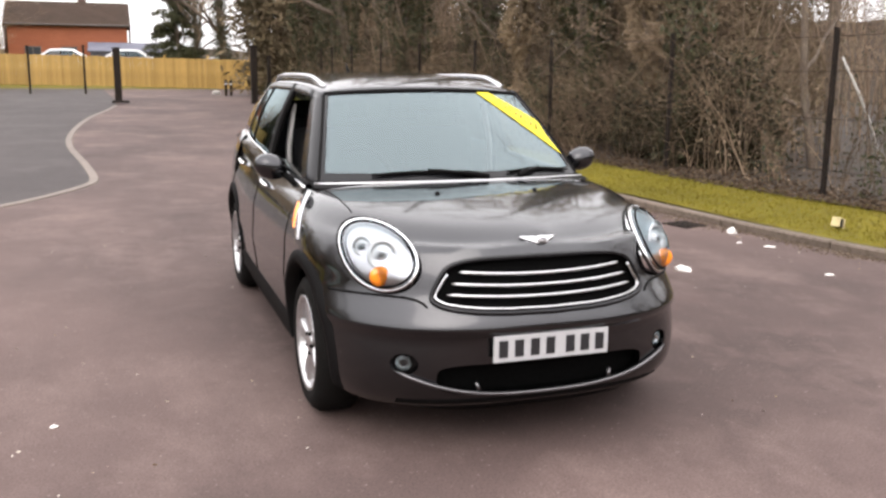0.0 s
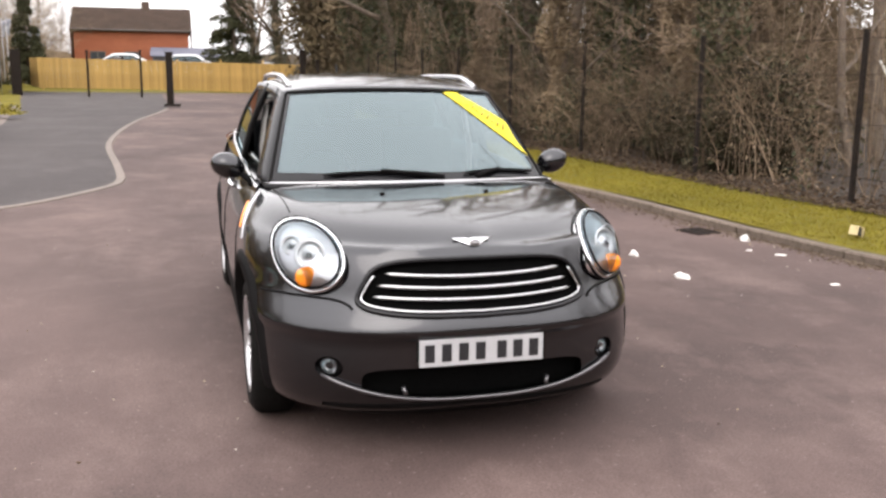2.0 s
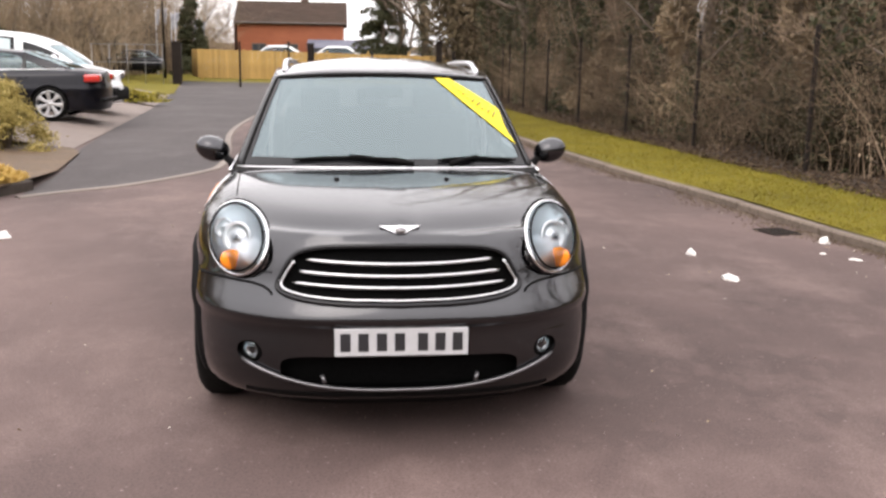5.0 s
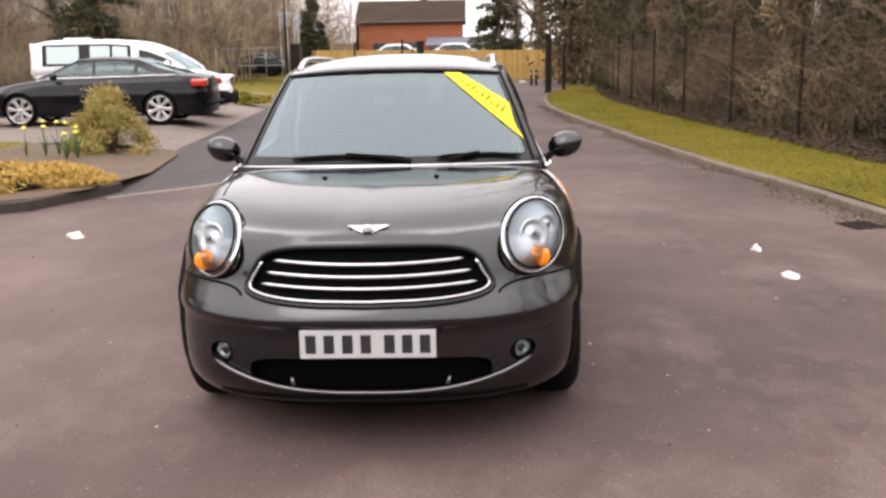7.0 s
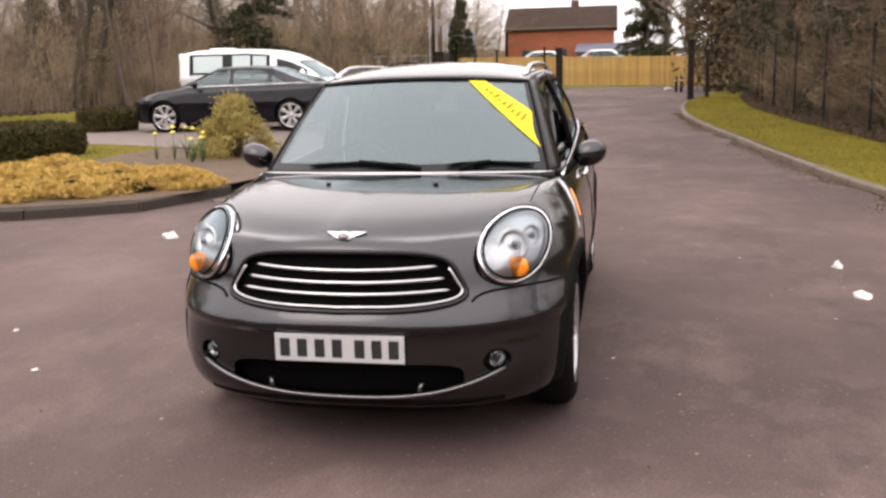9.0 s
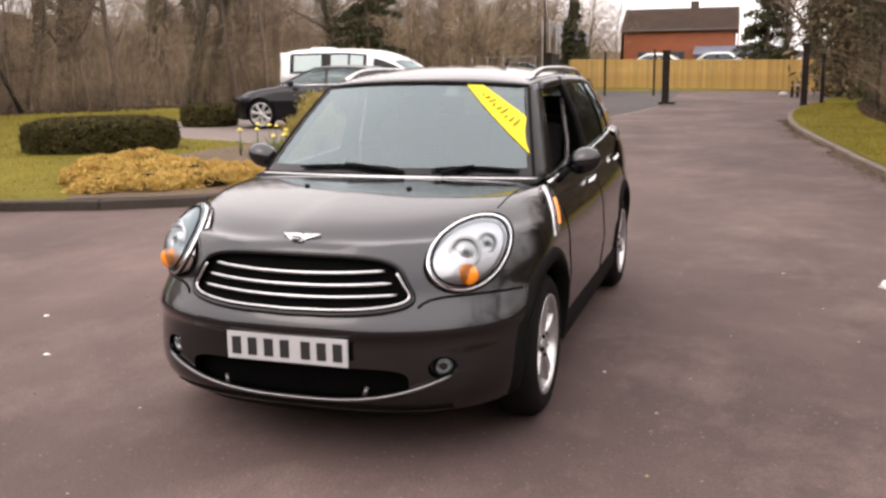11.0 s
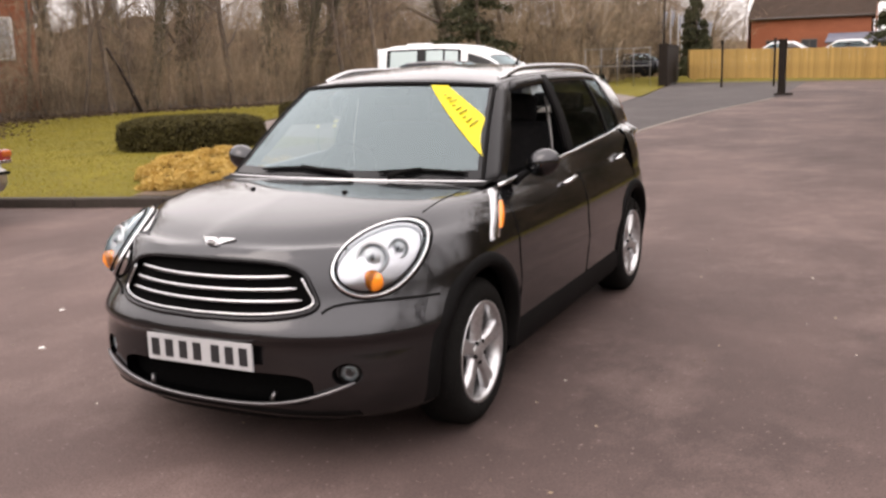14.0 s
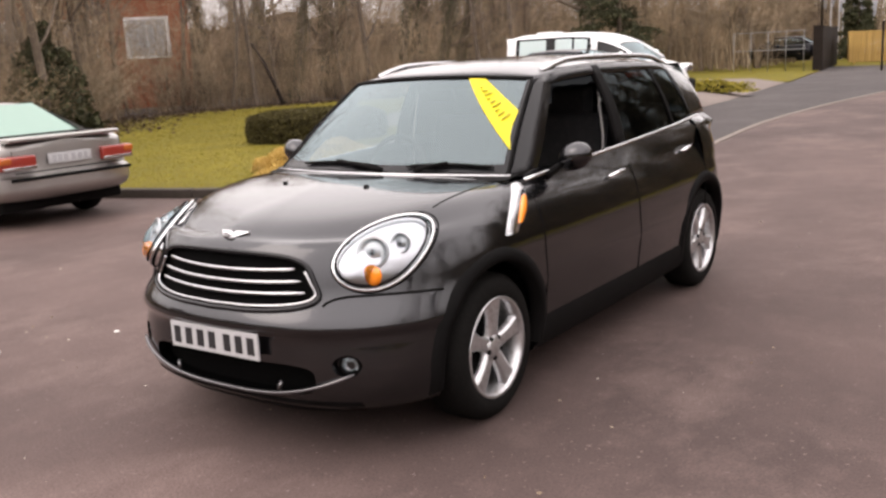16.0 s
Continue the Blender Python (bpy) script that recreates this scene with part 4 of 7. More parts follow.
                    w *= max(0.0, 1 - t ** n) ** (1 / n) if t > 0 else 1.0
                if y > 2.0:
                    w *= 1 - 0.04 * ((y - 2) / 2) ** 2
                if y > 3.62:
                    w -= 0.5 * (y - 3.62) ** 2
                row.append((s * (w + o), y, z))
            rows.append(row)
        part("wheel_arch_trim", grid_bm(rows), M_BLACK, hero)
    wheel_parts(hero, (s * 0.868, AXLES[0], 0.325), s, turn=0.25 if s > 0 else 0.1)
    wheel_parts(hero, (s * 0.858, AXLES[1], 0.325), s, turn=0.9)

# bonnet: light line reflected on the cowl as a silver tube, washer jets, wipers
cowl = [B0(u) + Vector((0, -0.022, -0.002)) for u in [-1.03 + 2.06 * k / 30 for k in range(31)]]
part("cowl_glint", tube_bm(cowl, 0.0085, 6), M_SILVERTRIM, hero, "silver tube standing in for the light line on the cowl")
rows = [[B0(u) + Vector((0, -0.10, -0.012)) for u in [-1.05 + 2.1 * k / 24 for k in range(25)]], [B0(u) + Vector((0, 0.03, 0.004)) for u in [-1.05 + 2.1 * k / 24 for k in range(25)]]]
part("scuttle_panel", grid_bm(rows), M_BLACK, hero)
for s in (-1, 1):
    q, n = TOP(s * 0.25, 0.72)
    part("washer_jet", ball_bm((0.012, 0.016, 0.008), q + Vector((0, 0, 0.003)), 12, 8), M_BLACK, hero)
    edge = [TOP(s * (0.715 - 0.03 * (1 - k / 10)), 0.62 + 0.5 * k / 10, 0.0005)[0] for k in range(11)]
    part("bonnet_side_gap", tube_bm(edge, 0.003, 5), M_BLACK, hero)
for u0, u1, pivot in ((-0.66, 0.12, 0.17), (0.34, 0.92, 0.42)):
    blade = [screen_at(u0 + (u1 - u0) * k / 12, 0.045 + 0.022 * math.sin(math.pi * k / 12), 0.016) for k in range(13)]
    base = screen_at(pivot, 0.0, 0.020)
    arm = [base, base.lerp(blade[6], 0.45) + Vector((0, -0.006, 0.010)), blade[6] + Vector((0, -0.004, 0.010))]
    wip = part("wiper", tube_bm(blade, [0.004] + [0.009] * 11 + [0.004], 6), M_BLACK, hero)
    part("wiper_arm", tube_bm(arm, [0.016, 0.011, 0.008], 6), M_BLACK, wip)
# dark printed border of the glass
frit = [[screen_at(-0.985 + 1.97 * i / 24, v, 0.004) for v in (0.0, 0.03, 0.072 + 0.02 * abs(i / 12 - 1) ** 2)] for i in range(25)]
part("screen_foot_band", grid_bm(frit), M_GLOSSBLACK, hero, "black band along the foot of the windscreen")
for s in (-1, 1):
    frit = [[screen_at(s * u, v, 0.004) for v in [k / 10 for k in range(11)]] for u in (0.965, 0.99)]
    part("screen_side_band", grid_bm(frit), M_GLOSSBLACK, hero)

# yellow strip on the screen
rows = []
for k in range(17):
    u = k / 16
    left = Vector((0.47 + 0.515 * u, 0.985 - 0.765 * u))
    right = Vector((0.62 + 0.362 * min(1, u * 1.30), 0.985 - 0.50 * u)) + Vector((0.006, 0.01)) * math.sin(math.pi * u)
    right = right.lerp(left, max(0.0, (u - 0.72) / 0.28) ** 1.5)
    rows.append([screen_at(*(left.lerp(right, w).to_tuple()), 0.005) for w in (0, 0.33, 0.67, 1)])
sticker = part("screen_sticker", grid_bm(rows), M_YELLOW, hero, "bright yellow diagonal advertising strip on the windscreen")
M_FADED = plain("faded_print", (0.22, 0.19, 0.02), 0.6)
for k in range(9):
    c = 3 + k * 1.05
    a, b = rows[int(c)], rows[int(c) + 1]
    f = c - int(c)
    line = [a[0].lerp(a[3], w).lerp(b[0].lerp(b[3], w), f) + Vector((0, -0.004, 0.004)) for w in (0.36, 0.5 + 0.12 * (k % 3))]
    part("print_bar", tube_bm(line, 0.0055, 4, flat=0.4), M_FADED, sticker)

# rounded rear quarters under the glass
for s in (-1, 1):
    rows = []
    for k in range(19):
        a = 0.5 * math.pi * k / 18
        c, v = max(0.0, math.cos(a)) ** 0.62, math.sin(a) ** 0.62 if k else 0.0
        rows.append([(s * w * c, 3.42 + d * v, z) for w, d, z in ((0.66, 0.42, 1.122), (0.742, 0.50, 1.112), (0.788, 0.545, 1.080), (0.822, 0.575, 1.010), (0.846, 0.600, 0.930), (0.858, 0.612, 0.830))])
    part("rear_quarter", grid_bm(rows), M_PAINT, hero)

# tailgate, rear glass
rows = [[Vector((u * (0.56 + 0.13 * (1 - v)), 3.80 + 0.20 * (1 - v) - 0.06 * u * u, 1.06 + 0.39 * v)) for v in [j / 8 for j in range(9)]] for u in [-1 + i / 8 for i in range(17)]]
part("rear_window", grid_bm(rows), M_GLASS, hero)

aerial = part("roof_aerial", tube_bm([(0, 3.45, 1.49), (0, 3.47, 1.53), (0, 3.56, 1.60)], [0.022, 0.012, 0.005], 8), M_BLACK, hero)

# cabin
part("cabin_floor", box_bm((1.30, 2.4, 0.04), (0, 2.5, 0.47)), M_DARK_IN, hero)
part("dashboard", box_bm((1.34, 0.42, 0.30), (0, 1.42, 0.86), 0.09), M_DARK_IN, hero)
wheel_pts = [(-0.36 + 0.185 * math.cos(a), 1.72 + 0.06 * math.sin(a), 0.96 + 0.175 * math.sin(a)) for a in [2 * math.pi * k / 32 for k in range(32)]]
sw = part("steering_wheel", loop_tube(wheel_pts, 0.016, 8), M_DARK_IN, hero)
part("steering_hub", box_bm((0.16, 0.05, 0.11), (-0.36, 1.71, 0.95), 0.02), M_DARK_IN, sw)
for x in (-0.36, 0.36):
    seat = part("front_seat", box_bm((0.48, 0.50, 0.16), (x, 2.15, 0.60), 0.05), M_SEAT, hero)
    part("backrest", box_bm((0.46, 0.13, 0.62), (x, 2.46, 0.90), 0.05, Matrix.Rotation(radians(-14), 4, "X")), M_SEAT, seat)
    part("headrest", box_bm((0.25, 0.09, 0.17), (x, 2.55, 1.28), 0.04), M_SEAT, seat)
bench = part("rear_bench", box_bm((1.26, 0.48, 0.18), (0, 3.05, 0.62), 0.05), M_SEAT, hero)
part("backrest", box_bm((1.24, 0.14, 0.58), (0, 3.36, 0.92), 0.05), M_SEAT, bench)
for x in (-0.4, 0.0, 0.4):
    part("headrest", box_bm((0.23, 0.08, 0.14), (x, 3.40, 1.27), 0.03), M_SEAT, bench)
part("rear_view_mirror", box_bm((0.22, 0.03, 0.06), (0, 1.66, 1.37), 0.012), M_BLACK, hero)
for s in (-1, 1):
    part("seat_belt", tube_bm([(s * 0.62, 2.34, 1.36), (s * 0.66, 2.32, 1.10), (s * 0.66, 2.30, 0.80)], 0.022, 4, flat=0.2), plain("belt_webbing", (0.35, 0.34, 0.33), 0.8), hero)


# ---- woods ----
M_LITTER = islands("fallen_leaves", [(0.03, 0.02, 0.013), (0.085, 0.056, 0.034), (0.05, 0.033, 0.02), (0.13, 0.09, 0.06)])
rng = np.random.default_rng(7)


def sticks_mesh(name, lines, radii, sides=3):
    """Tubes along many lines at once: lines (n, k, 3), radii (n, k)."""
    n, k, _ = lines.shape
    d = np.gradient(lines, axis=1)
    d /= np.linalg.norm(d, axis=2, keepdims=True) + 1e-9
    ref = np.where(np.abs(d[..., 2:3]) > 0.8, np.array([1.0, 0.2, 0.0]), np.array([0.0, 0.0, 1.0]))
    u = np.cross(d, ref)
    u /= np.linalg.norm(u, axis=2, keepdims=True) + 1e-9
    v = np.cross(d, u)
    ang = np.arange(sides) * 2 * np.pi / sides
    ring = lines[:, :, None, :] + radii[:, :, None, None] * (np.cos(ang)[None, None, :, None] * u[:, :, None, :] + np.sin(ang)[None, None, :, None] * v[:, :, None, :])
    verts = ring.reshape(-1, 3)
    base = (np.arange(n) * k * sides)[:, None, None] + (np.arange(k - 1) * sides)[None, :, None]
    s = np.arange(sides)[None, None, :]
    s2 = (s + 1) % sides
    faces = np.stack([base + s, base + s2, base + sides + s2, base + sides + s], axis=-1).reshape(-1, 4)
    me = bpy.data.meshes.new(name)
    me.from_pydata(verts, [], faces)
    return me


def leaf_mesh(name, centres, size, flat=0.0, long=1.6):
    """Small four-sided leaves, each turned its own way."""
    n = len(centres)
    a = rng.normal(size=(n, 3))
    a[:, 2] *= 1 - flat
    a /= np.linalg.norm(a, axis=1, keepdims=True)
    b = np.cross(a, rng.normal(size=(n, 3)))
    b /= np.linalg.norm(b, axis=1, keepdims=True)
    sz = (size * rng.uniform(0.6, 1.3, n))[:, None]
    p = np.stack([centres - a * sz * long, centres + b * sz * 0.6, centres + a * sz * long, centres - b * sz * 0.6], axis=1)
    me = bpy.data.meshes.new(name)
    me.from_pydata(p.reshape(-1, 3), [], np.arange(n * 4).reshape(n, 4))
    return me


def grow(height, r0, seed, levels=4, spread=0.55, bare=0.25, twig_n=5):
    """Branch lines of a bare tree: returns thick and thin ones, each a list of (points, radii)."""
    g = np.random.default_rng(seed)
    thick_l, thin_l = [], []

    def limb(p, d, length, r, lev):
        pts, rad = [p.copy()], [r]
        dd = d / np.linalg.norm(d)
        for i in range(5):
            dd = dd + g.normal(size=3) * (0.10 + 0.05 * lev) + np.array([0, 0, 0.06 if lev else 0.02])
            dd /= np.linalg.norm(dd)
            pts.append(pts[-1] + dd * length / 5)
            rad.append(r * (1 - (i + 1) / 5 * (0.72 if lev < levels else 0.9)))
        (thick_l if lev <= 1 else thin_l).append((np.array(pts), np.array(rad)))
        if lev >= levels:
            return
        count = [9, 6, 5, 4][min(lev, 3)] if lev else 10
        for _ in range(count):
            u = g.uniform(bare if lev == 0 else 0.2, 1.0)
            k = min(4, int(u * 5))
            q = pts[k] + (pts[k + 1] - pts[k]) * (u * 5 - k)
            side = g.normal(size=3)
            side -= dd * side.dot(dd)
            side /= np.linalg.norm(side) + 1e-9
            nd = dd * (1 - spread) + side * (spread + 0.2 * g.uniform()) + np.array([0, 0, 0.15])
            limb(q, nd, length * g.uniform(0.32, 0.55) * (0.85 if lev else 0.75), max(0.004, rad[k] * g.uniform(0.4, 0.6)), lev + 1)
    limb(np.zeros(3), np.array([g.normal() * 0.06, g.normal() * 0.06, 1.0]), height, r0, 0)
    return thick_l, thin_l


def tree_kind(height, r0, seed, ivy=0, **kw):
    a, b = grow(height, r0, seed, **kw)
    trunk = sticks_mesh("trunk", np.array([p for p, _ in a]), np.array([r for _, r in a]), 7)
    trunk.polygons.foreach_set("use_smooth", [True] * len(trunk.polygons))
    crown = sticks_mesh("crown", np.array([p for p, _ in b]), np.maximum(0.0035, np.array([r for _, r in b])), 3)
    trunk.materials.append(M_BARK)
    crown.materials.append(M_TWIG)
    ivy_me = None
    if ivy:
        line, rad = a[0]
        t = rng.uniform(0, 0.75, ivy) ** 1.1 * 5
        k = np.minimum(4, t.astype(int))
        c = line[k] + (line[k + 1] - line[k]) * (t - k)[:, None]
        off = rng.normal(size=(ivy, 3)) * np.array([1, 1, 0.4])
        off /= np.linalg.norm(off, axis=1, keepdims=True)
        c = c + off * (rad[k] * 1.1 + np.abs(rng.normal(size=ivy)) * 0.22)[:, None]
        ivy_me = leaf_mesh("ivy", c, 0.042)
        ivy_me.materials.append(M_IVY)
    return trunk, crown, ivy_me


TREE_KINDS = [tree_kind(11, 0.17, 1), tree_kind(13, 0.22, 2, ivy=5000), tree_kind(9, 0.11, 3, bare=0.15), tree_kind(12, 0.15, 4, spread=0.4), tree_kind(10, 0.25, 5, ivy=6500), tree_kind(7, 0.08, 6, bare=0.1, spread=0.65)]
TREE_LABEL = ["tall bare deciduous tree with grey-brown bark and fine twigs", "tall bare tree with its trunk wrapped in dark ivy", "slender bare tree with many low twigs", "upright bare tree with steep brown branches", "broad old tree with a thick ivy-covered trunk", "small bushy bare tree with thin spreading branches"]


def tree(k, x, y, z=0.1, scale=1.0):
    # Trees shift off the camera's line of sight to the brick house.
    off = (x + 16.1) * 0.609 + (y - 12.1) * 0.793
    if -29.5 < x < -12 and y < 30 and abs(off) < 0.9:
        x, y = x - 1.3 * 0.609, y - 1.3 * 0.793
    e = thing("tree", TREE_LABEL[k], "tree", (x, y, z - 0.05), random.uniform(0, 360), "trees of the woods")
    e.scale = (scale, scale, scale)
    for nm, me in zip(("trunk", "crown", "ivy"), TREE_KINDS[k]):
        if me:
            o = new(nm, me)
            o.parent = e
    return e


def fence_x(y):
    """The line of the wire fence beside the wood."""
    return curve_at([(-8, 9.6), (0, 7.2), (4, 6.45), (8, 6.08), (12, 5.70), (20, 5.2), (25, 5.15), (31, 5.6), (40, 6.6), (50, 8.0)], y)


random.seed(5)
for y in np.arange(-6, 50, 2.3):
    k = random.choice([0, 1, 2, 3, 4, 5, 5, 2])
    off = random.choice([1.2, 2.0, 3.2, 4.5, 6.5])
    if y < 7 and off < 3.5:
        off += 6.0
    tree(k, fence_x(y) + off + random.uniform(-0.4, 0.6), y + random.uniform(-0.6, 0.6), 0.1, random.uniform(0.8, 1.15))
for _ in range(9):
    y = random.uniform(-6, 48)
    tree(random.choice([0, 1, 3, 4]), fence_x(y) + random.uniform(7, 16), y, 0.1, random.uniform(0.9, 1.3))
for x, y, k, sc in ((6.8, 14.2, 4, 1.0), (6.4, 17.0, 1, 1.0), (6.2, 19.6, 4, 0.95), (5.9, 22.5, 1, 1.0), (5.7, 25.4, 4, 0.9), (5.6, 28.5, 1, 0.95)):
    tree(k, x + 0.9, y, 0.1, sc)


def brush(name, label, xy, h_lo, h_hi, r, mat, twigs=3, z0=0.08, lean=0.28):
    """A thicket: many thin bent stems with side twigs, as one mass."""
    n = len(xy)
    h = rng.uniform(h_lo, h_hi, n)
    k = 5
    u = np.linspace(0, 1, k)
    d = rng.normal(size=(n, 2)) * lean
    lines = np.zeros((n, k, 3))
    lines[:, :, 0] = xy[:, 0:1] + d[:, 0:1] * (u ** 1.7)[None] * h[:, None] + rng.normal(size=(n, k)) * 0.035 * h[:, None] * u[None]
    lines[:, :, 1] = xy[:, 1:2] + d[:, 1:2] * (u ** 1.7)[None] * h[:, None] + rng.normal(size=(n, k)) * 0.035 * h[:, None] * u[None]
    lines[:, :, 2] = z0 + h[:, None] * u[None] * (1 - 0.12 * rng.uniform(size=(n, 1)) * u[None])
    rad = (r * rng.uniform(0.5, 1.5, n))[:, None] * (1 - 0.8 * u[None])
    L, R = [lines], [rad]
    for _ in range(twigs):
        f = rng.uniform(0.25, 0.95, n) * (k - 1)
        i = np.minimum(k - 2, f.astype(int))
        p = lines[np.arange(n), i] + (lines[np.arange(n), i + 1] - lines[np.arange(n), i]) * (f - i)[:, None]
        w = rng.normal(size=(n, 3)) * np.array([1, 1, 0.6]) + np.array([0, 0, 0.25])
        w /= np.linalg.norm(w, axis=1, keepdims=True)
        ln = h * rng.uniform(0.15, 0.45, n)
        t = p[:, None, :] + w[:, None, :] * (u[None, :, None] * ln[:, None, None]) + rng.normal(size=(n, k, 3)) * 0.03 * (u[None, :, None]) * ln[:, None, None] * 3
        L.append(t)
        R.append(np.maximum(0.0022, (r * 0.45 * rng.uniform(0.5, 1.2, n))[:, None] * (1 - 0.7 * u[None])))
    me = sticks_mesh(name, np.concatenate(L), np.concatenate(R), 3)
    me.materials.append(mat)
    return tagged(new(name, me), label, "undergrowth", kind="stuff")


def along_fence(n, y0, y1, o0, o1):
    """Places beside the fence, gathered in clumps with gaps between."""
    m = max(4, int((y1 - y0) * (o1 - o0) / 2.2))
    cy, co = rng.uniform(y0, y1, m), o0 + (o1 - o0) * rng.uniform(0, 1, m) ** 1.2
    pick = rng.integers(0, m, n)
    y = cy[pick] + rng.normal(size=n) * 0.55
    o = np.maximum(o0, co[pick] + rng.normal(size=n) * 0.45)
    x = np.array([fence_x(v) for v in y]) + o
    clear = (x + 1.4 > 0.80 * (y + 3.35)) & (o > 0.5) & (rng.uniform(0, 1, n) < 0.8)
    return np.stack([x, y], axis=1)[~clear]


brush("undergrowth", "dense brown leafless thicket behind the wire fence", along_fence(4200, -4, 34, 0.25, 4.5), 0.4, 2.0, 0.005, M_BRUSH, 6, lean=0.75)
brush("thicket", "tangle of tall bare saplings and brambles in the wood", along_fence(2500, -6, 46, 0.5, 7.0), 1.2, 4.2, 0.0065, M_BRUSH, 8, lean=0.45)
brush("tall_saplings", "tall thin grey saplings in the wood", along_fence(520, -8, 48, 1.0, 12.0), 4.0, 9.0, 0.016, M_TWIG, 8, lean=0.22)
c = along_fence(14000, -4, 34, 0.1, 3.5)
c = np.concatenate([c, (rng.uniform(0, 1, len(c)) ** 2.2 * 1.5 + 0.1)[:, None]], axis=1)
me = leaf_mesh("dead_leaves", c, 0.018)
me.materials.append(M_BRUSH)
tagged(new("dead_leaves", me), "brown dead leaves caught in the thicket", "leaves", kind="stuff")
# Dark leaves also fill in for shaded gaps at the wood's foot.
c = along_fence(40000, -2, 32, 0.3, 4.0)
blob = np.array([noise.noise((p[0] * 0.7, p[1] * 0.7, 3.0)) for p in c])
c, blob = c[blob > -0.05], blob[blob > -0.05]
c = np.concatenate([c, (rng.uniform(0, 1, len(c)) ** 1.4 * (0.7 + 3.2 * np.clip(blob, 0, 1)) + 0.1)[:, None]], axis=1)
me = leaf_mesh("brambles", c, 0.028)
me.materials.append(M_IVY)
tagged(new("brambles", me), "dark green bramble leaves filling shaded gaps at the foot of the wood", "brambles", kind="stuff")



def climber(x, y, h, w, mat, label, n=2600):
    """A ragged column of leaves or dry vines hung on a hidden stem, wider in some places than in others."""
    u = rng.uniform(0, 1, n)
    ph = rng.uniform(0, 6, 3)
    width = w * (0.55 + 0.3 * np.sin(u * 7 + ph[0]) + 0.2 * np.sin(u * 17 + ph[1])) * (1 - 0.55 * u)
    a = rng.uniform(0, 2 * np.pi, n)
    r = np.maximum(0.08, width) * np.sqrt(rng.uniform(0, 1, n))
    c = np.stack([x + r * np.cos(a) + 0.25 * np.sin(u * 3 + ph[2]), y + r * np.sin(a), 0.08 + u * h - 0.2 * r], axis=1)
    e = thing("climber", label, "climbing plant", (0, 0, 0), 0, "climbers of the wood")
    part("stem", tube_bm([(x + 0.25 * math.sin(q * 3 + ph[2]), y, 0.05 + q * h) for q in (0, 0.25, 0.5, 0.75, 1)], [0.07, 0.06, 0.05, 0.04, 0.02], 6), M_BARK, e)
    me = leaf_mesh("foliage", c, 0.045 if mat is M_IVY else 0.03, long=1.6 if mat is M_IVY else 4.0)
    me.materials.append(mat)
    new("foliage", me).parent = e


random.seed(21)
for k, y in enumerate(np.arange(9.0, 34, 1.5)):
    dark = k % 3 != 1
    climber(fence_x(y) + random.uniform(0.6, 2.4), y + random.uniform(-0.5, 0.5), random.uniform(2.4, 6.0) if dark else random.uniform(2.0, 3.6), random.uniform(0.5, 0.95), M_IVY if dark else M_VINE, "stem hung with dark ivy behind the wire fence" if dark else "tan dry vines hanging over the thicket")

n = 26000
y = rng.uniform(-4, 33, n)
lo = np.interp(y, [p.y for p in VERGE_BACK], [p.x for p in VERGE_BACK]) - 0.15
c = np.stack([lo + np.abs(rng.normal(size=n)) * 0.9, y, 0.10 + 0.05 * rng.uniform(size=n)], axis=1)
me = leaf_mesh("leaf_litter", c, 0.02, flat=0.8)
me.materials.append(M_LITTER)
tagged(new("leaf_litter", me), "dark brown fallen leaves along the foot of the wood", "leaves", kind="stuff")
n = 420
x, y = rng.normal(size=n) * 2.4 - 1.2, rng.normal(size=n) * 2.6 + 0.5
x[:140], y[:140] = 3.9 + rng.normal(size=140) * 0.35 - 0.09 * np.maximum(0, np.linspace(1, 12, 140) - 5), np.linspace(1, 12, 140)
me = leaf_mesh("road_debris", np.stack([x, y, np.full(n, 0.006)], axis=1), 0.008, flat=0.95, long=1.2)
me.materials.append(islands("pale_flakes", [(0.30, 0.25, 0.2), (0.5, 0.46, 0.4), (0.2, 0.14, 0.08), (0.38, 0.31, 0.22)]))
tagged(new("road_debris", me), "scattered pale leaf and paper flakes on the tarmac", "debris", kind="stuff")

n = 15000
y = -3 + 27 * rng.uniform(0, 1, n) ** 1.3
edge = np.interp(y, [p.y for p in KERB_R], [p.x for p in KERB_R])
drift = np.array([max(0.0, 0.35 + noise.noise((v * 0.7, 3.0, 0.0))) for v in y])
c = np.stack([edge - 0.01 - np.abs(rng.normal(size=n)) * 0.30 * drift, y, np.full(n, 0.006)], axis=1)
me = leaf_mesh("gutter_litter", c, 0.011, flat=0.93, long=1.3)
me.materials.append(islands("gutter_crumbs", [(0.06, 0.042, 0.03), (0.15, 0.11, 0.08), (0.10, 0.072, 0.05), (0.21, 0.165, 0.12)]))
tagged(new("gutter_litter", me), "brown leaf crumbs and grit drifted along the kerb", "leaves", kind="stuff")

# wood behind the lawn
LAWN_BACK = [(-15.0, 4), (-16.8, 10.5), (-21, 15), (-22, 20), (-19.5, 25), (-17.6, 30), (-18, 40)]
back = smooth_line([(x, y, 0) for x, y in LAWN_BACK], 0.5)
random.seed(9)
for i in range(0, len(back), 3):
    p = back[i]
    tree(random.choice([0, 2, 3, 5, 5, 1]), p.x - random.uniform(0.5, 2.5), p.y + random.uniform(-0.5, 1.0), 0.24, 0.66 * random.uniform(0.8, 1.15))
    tree(random.choice([0, 1, 3, 4]), p.x - random.uniform(3.5, 12), p.y + random.uniform(-1, 3), 0.24, 0.66 * random.uniform(0.9, 1.2))


